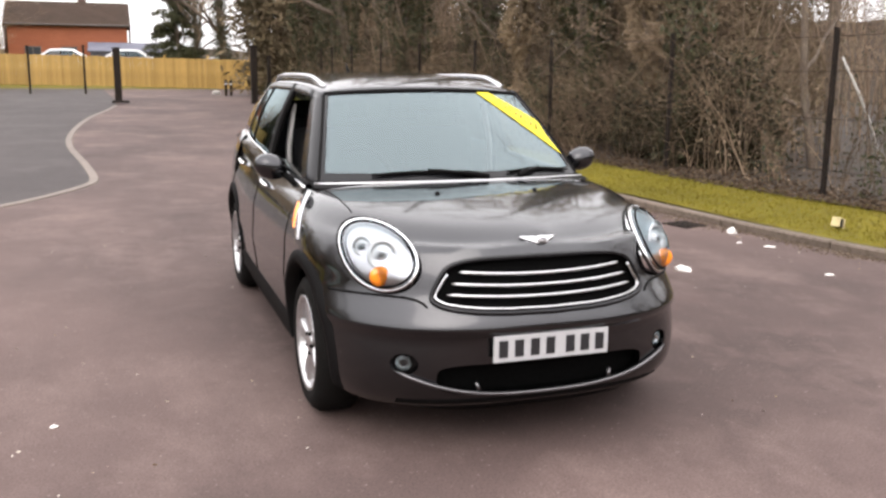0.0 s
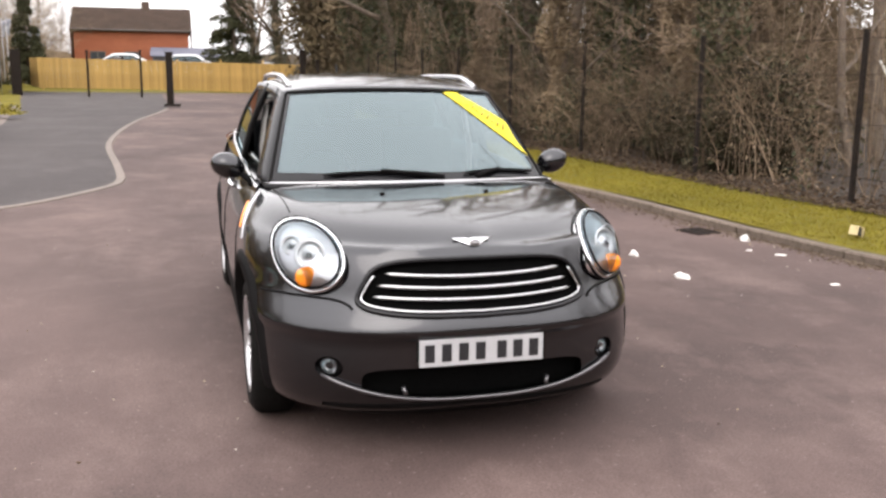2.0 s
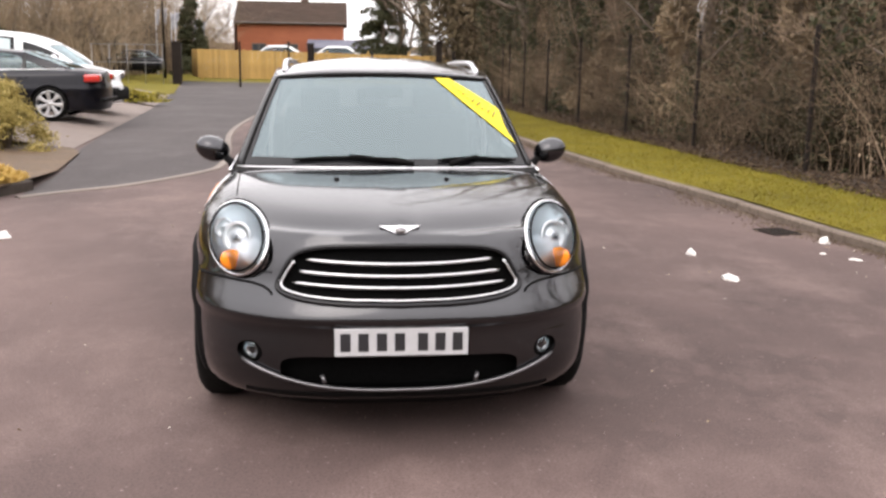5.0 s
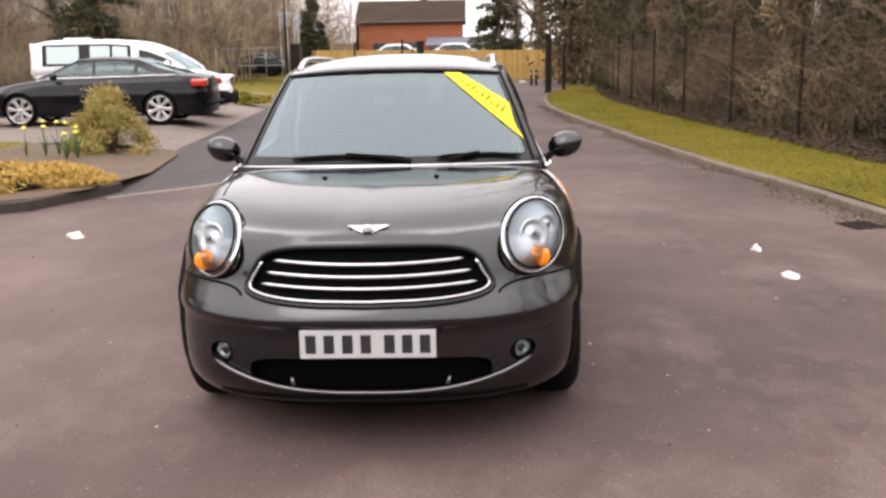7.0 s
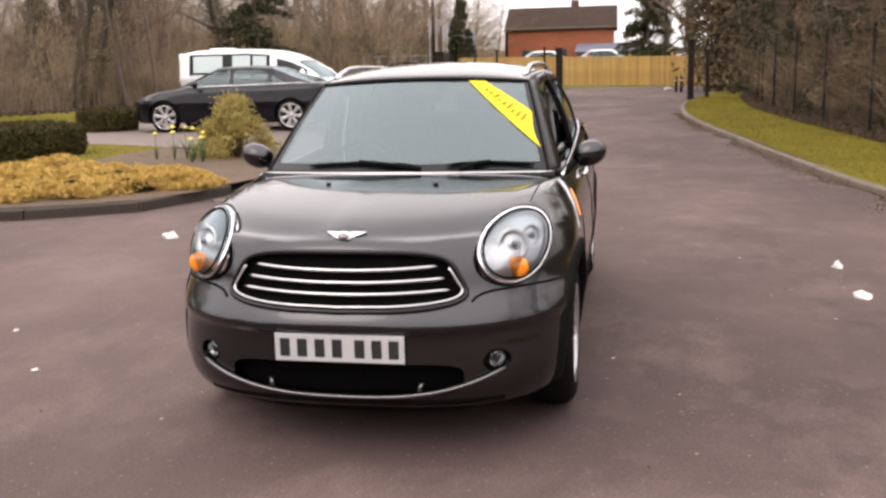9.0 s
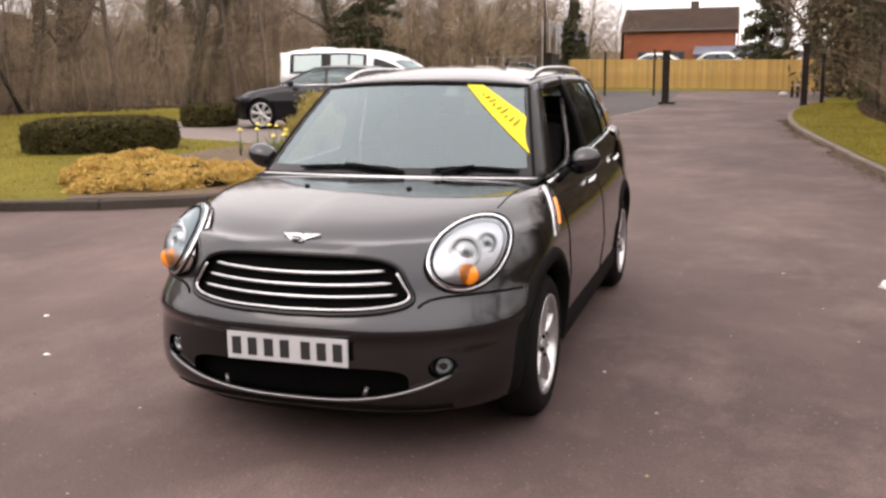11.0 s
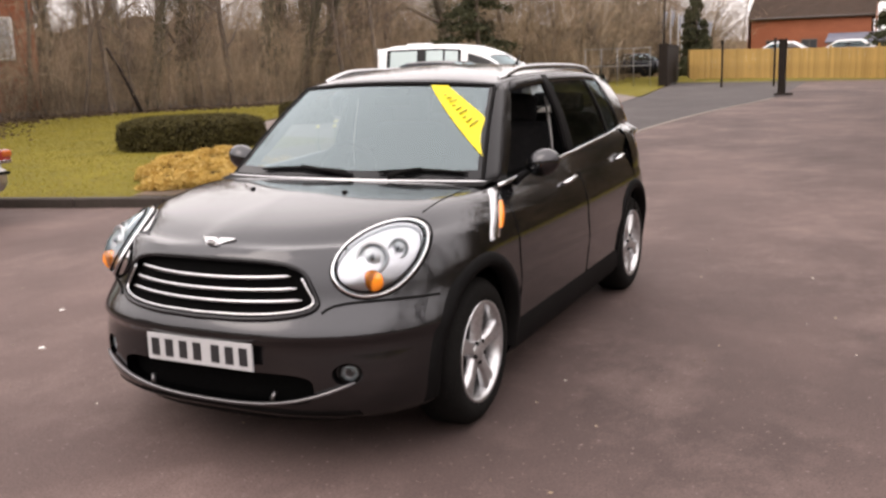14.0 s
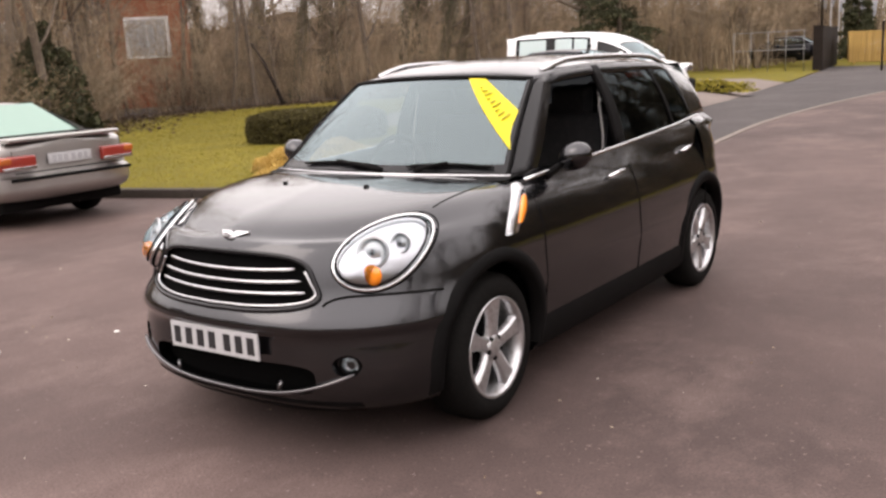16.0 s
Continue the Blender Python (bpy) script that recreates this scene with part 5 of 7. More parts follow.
for i in range(0, len(back), 4):
    p = back[i]
    tree(random.choice([2, 5, 5, 3]), p.x - random.uniform(0.3, 5), p.y + random.uniform(0, 2), 0.24, 0.7 * random.uniform(0.7, 1.2))
    tree(random.choice([0, 1, 2, 4]), p.x - random.uniform(7, 15), p.y + random.uniform(0, 4), 0.24, 0.66 * random.uniform(0.9, 1.3))


def in_sight_gap(x, y):
    """A narrow gap fitted to the camera's late line of sight to the brick house behind the wood."""
    off = (x + 16.1) * 0.609 + (y - 12.1) * 0.793
    return (np.abs(off) < 0.55) & (x > -29.5)


def along_back(n, o0, o1):
    i = rng.integers(0, len(back), n)
    o = o0 + (o1 - o0) * rng.uniform(0, 1, n)
    p = np.stack([np.array([back[k].x for k in i]) - o, np.array([back[k].y for k in i]) + 0.35 * o + rng.uniform(-0.3, 0.3, n)], axis=1)
    return p[~in_sight_gap(p[:, 0], p[:, 1]) | (rng.uniform(0, 1, n) < 0.28)]


# Left and far thickets take the lightened copy, so light sits in their colour.
brush("thicket", "bare brown saplings behind the lawn", along_back(2600, 0.2, 6), 1.0, 4.2, 0.008, M_BRUSH_LIT, 6, 0.2, 0.45)
brush("brushwood", "fine brushwood along the lawn's far edge, its tan lightened to look lit", along_back(2600, 0.0, 3.5), 0.5, 2.2, 0.005, M_BRUSH_LIT, 6, 0.2, 0.7)
brush("tall_saplings", "tall thin saplings behind the lawn", along_back(800, 1, 11), 3.0, 6.0, 0.016, M_BRUSH_LIT, 8, 0.2, 0.2)
far = np.stack([rng.uniform(-40, -13.0, 2800), rng.uniform(48, 66, 2800)], axis=1)
brush("far_thicket", "bare brush beyond the car park", far, 2.5, 9.0, 0.017, M_BRUSH_LIT, 9, 0.1, 0.4)
backdrop_line = [(-60, 58, 0), (-40, 66, 0), (-26, 70, 0), (-14.5, 74, 0)]
random.seed(44)
for x in np.arange(-20, -11.2, 0.8):
    tree(random.choice([5, 5, 2, 1]), x, random.uniform(73, 82), 0.0, random.uniform(1.1, 1.45))
far = np.stack([rng.uniform(-22, -11.4, 1100), rng.uniform(73, 84, 1100)], axis=1)
brush("far_thicket", "bare brown brush beyond the flagpoles", far, 3.0, 8.0, 0.02, M_BRUSH_LIT, 9, 0.0, 0.4)
far = np.stack([rng.uniform(-26, -10.6, 700), rng.uniform(92, 112, 700)], axis=1)
brush("far_thicket", "bare brush beside the brick house", far, 2.5, 6.5, 0.02, M_BRUSH_LIT, 8, 0.1, 0.4)
for x, y, k, sc in ((-19, 44, 1, 1.1), (-23, 40, 4, 1.1), (-26, 47, 0, 1.2), (-16.5, 57, 1, 1.0), (-18.5, 52, 5, 1.3), (-21, 56, 5, 1.4), (-15.2, 63, 5, 1.2), (-24, 58, 2, 1.2), (-17.8, 66, 2, 1.2), (-30, 52, 1, 1.2), (-21, 62, 0, 1.1), (5.2, 57, 4, 1.15), (7.8, 56, 1, 1.0), (3.4, 58, 4, 0.75), (2.2, 60, 1, 0.62), (-14, 88, 2, 0.9), (-12.2, 96, 5, 1.1), (-17, 90, 0, 0.9), (10, 60, 0, 1.2), (13, 55, 1, 1.2), (9, 52, 5, 1.3), (11, 50, 5, 1.2), (-20, 95, 3, 1.0), (-26, 80, 0, 1.1), (7, 100, 0, 1.1), (12, 95, 3, 1.0)):
    tree(k, x, y, 0.1, sc)


def backdrop(name, line, height, material):
    """A plain sheet of distant wood with an uneven top."""
    rows = []
    for i, p in enumerate(line):
        h = height * (0.8 + 0.3 * noise.noise((i * 0.13, 0, 0)) + 0.14 * noise.noise((i * 0.9, 5, 0)))
        rows.append([(p.x, p.y, -0.1), (p.x, p.y, h * 0.5), (p.x, p.y, h)])
    return tagged(link(name, grid_bm(rows), material, False), kind="structure")


M_FARWOOD = surface("distant_wood", (0.095, 0.07, 0.053), (0.15, 0.115, 0.088), (0.06, 0.045, 0.034), big=0.5, small=3.5, bump=0.0, stretch=(1, 1, 0.18), rough=1.0, spec=0.0)
# Paler wood: the haze of distance is put into this colour.
M_FARWOOD_HAZE = surface("hazy_far_wood", (0.12, 0.10, 0.085), (0.16, 0.135, 0.115), (0.09, 0.075, 0.065), big=0.12, small=1.2, bump=0.0, stretch=(1, 1, 0.3), rough=1.0, spec=0.0)
backdrop("backdrop_wood_right", smooth_line([(21.3, 23, 0), (20, 35, 0), (16, 60, 0), (18, 110, 0)], 1.2), 3.4, M_FARWOOD)
backdrop("backdrop_hill_right", smooth_line([(60, -30, 0), (44, -5, 0), (36, 15, 0), (29, 30, 0), (26, 44, 0)], 1.2), 4.4, M_FARWOOD_HAZE)
backdrop("backdrop_wood_left", smooth_line([(-34, -12, 0), (-36, 5, 0), (-38, 20, 0), (-36, 36, 0), (-34, 60, 0), (-30, 100, 0)], 1.2), 5.2, M_FARWOOD)
# Unseen wood, added behind the camera to darken the car's reflections.
backdrop("backdrop_unseen_behind", smooth_line([(-34, -12, 0), (-26, -24, 0), (-8, -30, 0), (10, -28, 0), (24, -22, 0), (30, -10, 0)], 1.2), 8.0, M_FARWOOD)
backdrop("backdrop_wood_middle", smooth_line(backdrop_line, 1.2), 5.2, M_FARWOOD)
backdrop("backdrop_horizon", smooth_line([(-160, 60, 0), (-90, 170, 0), (0, 210, 0), (90, 170, 0), (160, 60, 0)], 2.2), 4.5, M_FARWOOD_HAZE)

for line, n in (([(21, -5), (20, 15), (18.5, 35), (15.5, 60)], 600), ([(-31, -8), (-32.5, 5), (-34, 20), (-32, 36), (-30, 60)], 1500)):
    w = smooth_line([(x, y, 0) for x, y in line], 0.5)
    i = rng.integers(0, len(w), n)
    xy = np.array([(w[k].x, w[k].y) for k in i]) + rng.normal(size=(n, 2)) * 0.8
    brush("far_saplings", "dense bare saplings deep in the wood", xy, 3.0, 8.0, 0.022, M_TWIG, 8, 0.1, 0.2)

# conifers
def conifer(x, y, z, h, w, label):
    e = thing("conifer", label, "tree", (x, y, z), random.uniform(0, 360), "conifers")
    part("trunk", tube_bm([(0, 0, 0), (0.03, 0.02, h * 0.5), (0, 0, h)], [0.13, 0.08, 0.01], 7), M_BARK, e)
    n, m = 15000, 110
    cu, ca = rng.uniform(0.05, 1, m) ** 1.15, rng.uniform(0, 2 * np.pi, m)
    cl = w * (1.02 - cu) ** 0.6 * rng.uniform(0.45, 1.15, m)
    k = rng.integers(0, m, n)
    f = np.sqrt(rng.uniform(0.02, 1, n))
    r = cl[k] * f
    a = ca[k] + rng.normal(size=n) * 0.22
    z = cu[k] * h + 0.10 * r - 0.22 * f * f * cl[k] + rng.normal(size=n) * 0.10
    me = leaf_mesh("crown", np.stack([r * np.cos(a), r * np.sin(a), np.maximum(0.05, z)], axis=1), 0.075)
    me.materials.append(M_CONIFER)
    new("crown", me).parent = e


conifer(-16.6, 41, 0.1, 8.5, 2.6, "dark green conifer behind the parked van")
conifer(-10.7, 66, 0.1, 6.4, 1.5, "tall dark conifer beyond the flagpoles")
conifer(2.5, 59, 0.1, 7.6, 2.3, "tall dark ivy-like conifer behind the board fence")
random.seed(33)
for x in np.arange(-30, -12.5, 1.25):
    tree(random.choice([5, 5, 2, 2, 1]), x + random.uniform(-0.5, 0.5), random.uniform(50, 62), 0.05, random.uniform(0.95, 1.4))
conifer(-18.0, 10.9, 0.2, 2.5, 1.3, "dark evergreen bush at the edge of the lawn")
conifer(-20.5, 8.2, 0.2, 3.2, 1.8, "dark evergreen bush behind the parked saloon")

# ---- wire fence posts beside the wood ----
def fence_post(x, y, h, r, label="dark weathered steel fence post"):
    e = thing("fence_post", label, "post", (x, y, 0.06), 0, "wire fence posts")
    bm = box_bm((2 * r, 2 * r, h), (0, 0, h / 2), 0.006)
    part("shaft", bm, M_POST, e, smooth=False)
    part("cap", box_bm((2.3 * r, 2.3 * r, 0.02), (0, 0, h + 0.011), 0.004), M_POST, e, smooth=False)
    return e


POSTS = [-4.0, -0.6, 2.5, 5.58, 8.57, 11.9, 15.0, 18.1, 21.2, 24.3, 27.4, 30.4]
for y in POSTS:
    fence_post(fence_x(y), y, 1.98, 0.026)
fence = thing("wire_fence", "thin grey wire strands strung between steel posts", "fence")
for h in (0.35, 0.95, 1.5, 1.9):
    part("wire", tube_bm([(fence_x(y) - 0.045, y, 0.06 + h + 0.01 * math.sin(y * 1.7)) for y in np.arange(-4, 30.5, 0.8)], 0.0035, 4), M_POST, fence)
stem = thing("birch_pole", "pale broken birch stem leaning in the thicket", "branch", (0, 0, 0))
part("stem", tube_bm([(9.15, 7.6, 0.1), (8.85, 7.6, 0.77), (8.55, 7.6, 1.26), (8.21, 7.6, 1.75)], [0.012, 0.018, 0.020, 0.016], 6), plain("birch_bark", (0.6, 0.58, 0.55), 0.8), stem)

# ---- grass ----
def blades(name, label, pts, h, mat=M_BLADES):
    n = len(pts)
    a = rng.uniform(0, 2 * np.pi, n)
    hh = h * rng.uniform(0.5, 1.4, n)
    w = 0.003 + 0.004 * rng.uniform(size=n)
    side = np.stack([np.cos(a), np.sin(a), np.zeros(n)], axis=1) * w[:, None]
    tip = np.stack([rng.normal(size=n) * 0.5 * hh, rng.normal(size=n) * 0.5 * hh, hh], axis=1)
    p = np.stack([pts - side, pts + side, pts + tip], axis=1)
    me = bpy.data.meshes.new(name)
    me.from_pydata(p.reshape(-1, 3), [], np.arange(n * 3).reshape(n, 3))
    me.materials.append(mat)
    return tagged(new(name, me), label, "grass", kind="stuff")


kx = [(p.y, p.x) for p in KERB_R]
vx = [(p.y, p.x) for p in VERGE_BACK]
y = -3 + 36 * rng.uniform(0, 1, 70000) ** 1.5
lo = np.interp(y, [k for k, _ in kx], [v for _, v in kx]) + 0.12
hi = np.interp(y, [k for k, _ in vx], [v for _, v in vx]) + 0.25
f = rng.uniform(0, 1, len(y))
blades("verge_grass", "short mossy yellow-green verge grass", np.stack([lo + (hi - lo) * f, y, np.full(len(y), 0.09)], axis=1), 0.028)


def inside(poly, x, y):
    c = np.zeros(len(x), bool)
    j = len(poly) - 1
    for i in range(len(poly)):
        xi, yi = poly[i][0], poly[i][1]
        xj, yj = poly[j][0], poly[j][1]
        c ^= ((yi > y) != (yj > y)) & (x < (xj - xi) * (y - yi) / (yj - yi + 1e-12) + xi)
        j = i
    return c


x, y = rng.uniform(-22, -5, 150000), rng.uniform(2, 24, 150000)
ok = inside(lawn_outline, x, y)
x, y = x[ok], y[ok]
z = np.array([left_rise(a, c) for a, c in zip(x, y)])
blades("lawn_grass", "short yellow-green mown lawn", np.stack([x, y, z], axis=1), 0.022)

# ---- hedges and shrubs of the garden ----
def leafy(name, label, category, at, size, leaves, leaf, mat, group="", shape="oval", turn=0.0, z_floor=0.0, long=1.6):
    """A clipped or loose shrub: a dark core for the shade inside and a skin of many leaves."""
    e = thing(name, label, category, at, turn, group)
    n = leaves
    a = rng.uniform(0, 2 * np.pi, n)
    sx, sy, sz = size
    if shape == "box":
        q = rng.uniform(0, 1, n)
        top = q < 0.42
        rr = np.where(top, np.sqrt(rng.uniform(0, 1, n)), 1.0) * (1 + 0.03 * np.sin(a * 9))
        ex = lambda v: np.sign(v) * np.abs(v) ** 0.95
        px, py = rr * ex(np.cos(a)) * sx, rr * ex(np.sin(a)) * sy
        pz = np.where(top, sz * (1 - 0.20 * rr ** 5), rng.uniform(0.0, 0.82, n) * sz)
        bulge = 1 - 0.10 * (pz / sz - 0.45) ** 2 * np.where(top, 0, 4)
        px, py = px * bulge, py * bulge
        pts = np.stack([px, py, pz], axis=1) + rng.normal(size=(n, 3)) * 0.018
    else:
        k = 26
        ca, cu = rng.uniform(0, 2 * np.pi, k), rng.uniform(0.0, 0.85, k)
        cr = np.sqrt(1 - cu ** 2) * rng.uniform(0.45, 0.85, k)
        cen = np.stack([cr * np.cos(ca) * sx, cr * np.sin(ca) * sy, cu * sz * 0.85], axis=1)
        pick = rng.integers(0, k, n)
        d = rng.normal(size=(n, 3)) + np.array([0, 0, 0.35])
        d /= np.linalg.norm(d, axis=1, keepdims=True)
        pts = cen[pick] + d * np.array([sx, sy, sz * 0.8]) * (0.36 * rng.uniform(0.3, 1.0, n) ** 0.5)[:, None]
        pts[:, 2] = np.maximum(pts[:, 2], z_floor + 0.01)
    me = leaf_mesh("foliage", pts, leaf, long=long)
    me.materials.append(mat)
    new("foliage", me).parent = e
    # Dark ball inside: the shade between the leaves is put into its colour.
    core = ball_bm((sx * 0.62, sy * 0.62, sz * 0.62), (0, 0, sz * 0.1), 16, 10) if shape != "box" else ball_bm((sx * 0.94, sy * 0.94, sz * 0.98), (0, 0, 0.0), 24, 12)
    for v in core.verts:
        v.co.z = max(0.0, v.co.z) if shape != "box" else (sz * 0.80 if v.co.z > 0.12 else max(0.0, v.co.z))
    part("shade_core", core, plain("inner_shade", (0.02, 0.016, 0.01), 1.0, spec=0.0), e)
    return e


M_GOLD = islands("golden_foliage", [(0.30, 0.18, 0.035), (0.52, 0.35, 0.10), (0.44, 0.29, 0.07), (0.62, 0.45, 0.18)])
M_GOLDGREEN = islands("yellow_green_foliage", [(0.12, 0.12, 0.015), (0.26, 0.22, 0.03), (0.33, 0.27, 0.05), (0.18, 0.16, 0.02)])
M_HEDGE = islands("clipped_hedge_leaves", [(0.03, 0.026, 0.010), (0.06, 0.05, 0.016), (0.085, 0.07, 0.022), (0.04, 0.034, 0.012)])
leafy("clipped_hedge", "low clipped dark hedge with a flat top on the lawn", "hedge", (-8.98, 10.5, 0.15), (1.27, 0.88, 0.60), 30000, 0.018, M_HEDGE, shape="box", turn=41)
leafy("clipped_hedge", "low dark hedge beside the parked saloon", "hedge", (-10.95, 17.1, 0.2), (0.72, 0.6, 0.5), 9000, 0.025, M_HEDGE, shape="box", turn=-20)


def feathery(at, w, h, n=26000):
    """A ragged mound of drooping, feathery sprays."""
    e = thing("conifer_shrub", "ragged mound-shaped yellow-green conifer shrub in the bed", "shrub", at, 20)
    m = 85
    cu, ca = rng.uniform(0.05, 0.93, m), rng.uniform(0, 2 * np.pi, m)
    cr = w * (1 - cu) ** 0.85 * rng.uniform(0.5, 1.12, m)
    cen = np.stack([cr * np.cos(ca) - 0.10 * w * cu, cr * np.sin(ca), cu * h], axis=1)
    k = rng.integers(0, m, n)
    f = rng.uniform(-1, 1, (n, 1))
    out = np.stack([np.cos(ca), np.sin(ca), np.full(m, -0.15)], axis=1)[k]
    c = cen[k] + out * f * 0.20 * w + rng.normal(size=(n, 3)) * np.array([0.075, 0.075, 0.05]) - np.array([0, 0, 0.12]) * f * f
    c[:, 2] = np.maximum(0.01, c[:, 2])
    me = leaf_mesh("foliage", c, 0.013, long=2.4)
    me.materials.append(M_FEATHER)
    new("foliage", me).parent = e
    for q in range(9):
        a = q * 0.7
        part("stem", tube_bm([(0, 0, 0), (0.2 * w * math.cos(a), 0.2 * w * math.sin(a), 0.35 * h), (0.45 * w * math.cos(a), 0.45 * w * math.sin(a), 0.55 * h)], [0.03, 0.02, 0.006], 5), M_BARK, e)


M_FEATHER = islands("feathery_foliage", [(0.16, 0.125, 0.026), (0.35, 0.275, 0.085), (0.50, 0.40, 0.16), (0.25, 0.205, 0.05)])
feathery((-5.43, 11.75, 0.06), 0.66, 1.12)
random.seed(3)
BED = [(-4.25, 7.4, .40), (-4.75, 6.95, .42), (-5.3, 6.6, .44), (-5.8, 6.35, .42), (-4.6, 7.75, .40), (-5.2, 7.3, .44), (-5.8, 7.0, .44), (-6.3, 6.9, .40), (-5.2, 7.9, .38), (-5.9, 7.7, .42), (-6.6, 7.5, .42), (-6.6, 8.2, .40)]
for bx, by, r in BED:
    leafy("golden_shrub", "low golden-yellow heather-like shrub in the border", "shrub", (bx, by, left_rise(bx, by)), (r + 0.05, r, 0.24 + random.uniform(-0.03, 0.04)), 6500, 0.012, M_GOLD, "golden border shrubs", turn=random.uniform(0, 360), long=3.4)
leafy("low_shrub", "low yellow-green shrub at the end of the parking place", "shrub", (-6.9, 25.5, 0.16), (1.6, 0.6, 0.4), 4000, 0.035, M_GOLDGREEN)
M_PETAL = plain("daffodil_petal", (0.9, 0.75, 0.12), 0.6)
M_STALK = plain("daffodil_leaf", (0.07, 0.12, 0.03), 0.6)
for k in range(9):
    dx, dy = random.uniform(-0.5, 0.5), random.uniform(-0.25, 0.3)
    d = thing("daffodil", "yellow daffodil in flower in the bed", "flower", (-5.95 + dx, 10.5 + dy, left_rise(-5.95 + dx, 10.5 + dy)), random.uniform(0, 360), "daffodils")
    h = random.uniform(0.34, 0.50)
    part("stalk", tube_bm([(0, 0, 0), (0.01, 0, h * 0.7), (0.03, 0, h)], 0.006, 5), M_STALK, d)
    fl = lathe_bm([(h, 0.0), (h + 0.01, 0.05), (h + 0.015, 0.048), (h + 0.012, 0.02), (h + 0.04, 0.024), (h + 0.035, 0.0)], axis="Z", steps=12)
    part("flower_head", fl, M_PETAL, d)
    for q in range(4):
        a = q * 1.6
        part("leaf", tube_bm([(0, 0, 0), (0.04 * math.cos(a), 0.04 * math.sin(a), 0.18), (0.12 * math.cos(a), 0.12 * math.sin(a), 0.32)], [0.008, 0.009, 0.002], 4, flat=0.3), M_STALK, d)
dead = thing("dead_trunk", "dark dead trunk leaning at the edge of the wood", "branch")
part("stem", tube_bm([(-20.95, 22.00, 0.15), (-21.35, 22.00, 0.95), (-21.75, 22.00, 1.65), (-22.30, 22.00, 2.40)], [0.075, 0.065, 0.055, 0.04], 8), M_POST, dead)
i = rng.integers(0, len(back), 9000)
xy = np.array([(back[k].x, back[k].y) for k in i]) + rng.normal(size=(9000, 2)) * 0.9
me = leaf_mesh("leaf_litter", np.concatenate([xy, np.full((9000, 1), 0.24)], axis=1), 0.035, flat=0.75)
me.materials.append(M_LITTER)
tagged(new("leaf_litter", me), "brown fallen leaves strewn along the lawn's far edge", "leaves", kind="stuff")

# tall ivy-clad stems where the wood comes nearest to the gate
for x, y, h, w in ((5.9, 36.0, 9.5, 1.5), (6.4, 38.5, 10.0, 1.8), (5.3, 41.5, 8.5, 1.6), (7.2, 36.5, 9.0, 1.7), (6.8, 42.0, 10.0, 1.8), (6.0, 33.5, 6.5, 1.2)):
    climber(x, y, h, w, M_IVY, "tall trunk thickly hung with dark ivy near the gate", 7000)

# dense evergreen trees at the turn of the road and deep in the wood
M_OLIVE = islands("brown_green_foliage", [(0.075, 0.058, 0.032), (0.14, 0.105, 0.062), (0.18, 0.138, 0.086), (0.105, 0.084, 0.044)], rough=0.95, clump=0.35)


def evergreen(x, y, h, w, leaf, label, n=24000):
    """A broad evergreen: a trunk with limbs and a ragged crown of leafy sprays down to the ground."""
    e = thing("evergreen_tree", label, "tree", (x, y, 0.05), random.uniform(0, 360), "evergreen trees")
    part("trunk", tube_bm([(0, 0, 0), (0.05, 0.03, h * 0.4), (-0.05, 0, h * 0.8), (0, 0, h)], [0.2, 0.16, 0.08, 0.02], 8), M_BARK, e)
    m = 150
    cu, ca = rng.uniform(0.02, 1, m), rng.uniform(0, 2 * np.pi, m)
    cl = w * np.sin(np.pi * (0.22 + 0.76 * cu)) ** 0.7 * rng.uniform(0.35, 1.0, m)
    for k in range(0, m, 12):
        c = Vector((cl[k] * math.cos(ca[k]), cl[k] * math.sin(ca[k]), cu[k] * h))
        part("limb", tube_bm([(0, 0, c.z * 0.75), c * 0.5 + Vector((0, 0, c.z * 0.42)), c], [0.06, 0.04, 0.012], 5), M_BARK, e)
    k = rng.integers(0, m, n)
    off = rng.normal(size=(n, 3)) * np.array([0.30, 0.30, 0.26]) * w * 0.62
    c = np.stack([cl[k] * np.cos(ca[k]), cl[k] * np.sin(ca[k]), cu[k] * h], axis=1) + off
    c[:, 2] = np.maximum(0.08, c[:, 2] - 0.25 * np.hypot(off[:, 0], off[:, 1]))
    me = leaf_mesh("crown", c, leaf, long=1.9)
    me.materials.append(M_OLIVE)
    new("crown", me).parent = e


random.seed(61)
for x, y, h, w in ((6.6, 40.5, 11.5, 2.7), (9.4, 43.0, 12.0, 2.9), (8.0, 37.5, 10.0, 2.2), (11.6, 40.5, 11.0, 2.5)):
    evergreen(x, y, h, w, 0.10, "tall brown-green evergreen tree at the bend of the road")
for x, y, h, w in ((10.3, 13.2, 7.0, 1.3), (12.2, 14.6, 8.0, 1.5), (9.3, 12.6, 6.0, 1.0), (9.6, 17.5, 7.5, 1.3), (11.5, 20.0, 8.5, 1.6)):
    evergreen(x, y, h, w, 0.045, "dull brown-green evergreen deep in the bare wood", 16000)

# dark bramble mounds at the foot of the wood
M_MOUND = islands("bramble_mound_leaves", [(0.018, 0.018, 0.010), (0.04, 0.036, 0.018), (0.06, 0.045, 0.026), (0.028, 0.026, 0.013)], clump=0.3)
random.seed(14)
for y in (8.9, 10.4, 13.5, 14.6, 18.0, 22.3, 26.0):
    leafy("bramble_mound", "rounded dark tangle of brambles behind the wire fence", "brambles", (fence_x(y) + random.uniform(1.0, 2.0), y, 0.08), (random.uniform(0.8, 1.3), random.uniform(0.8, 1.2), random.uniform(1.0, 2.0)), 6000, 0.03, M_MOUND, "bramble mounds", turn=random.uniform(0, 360))

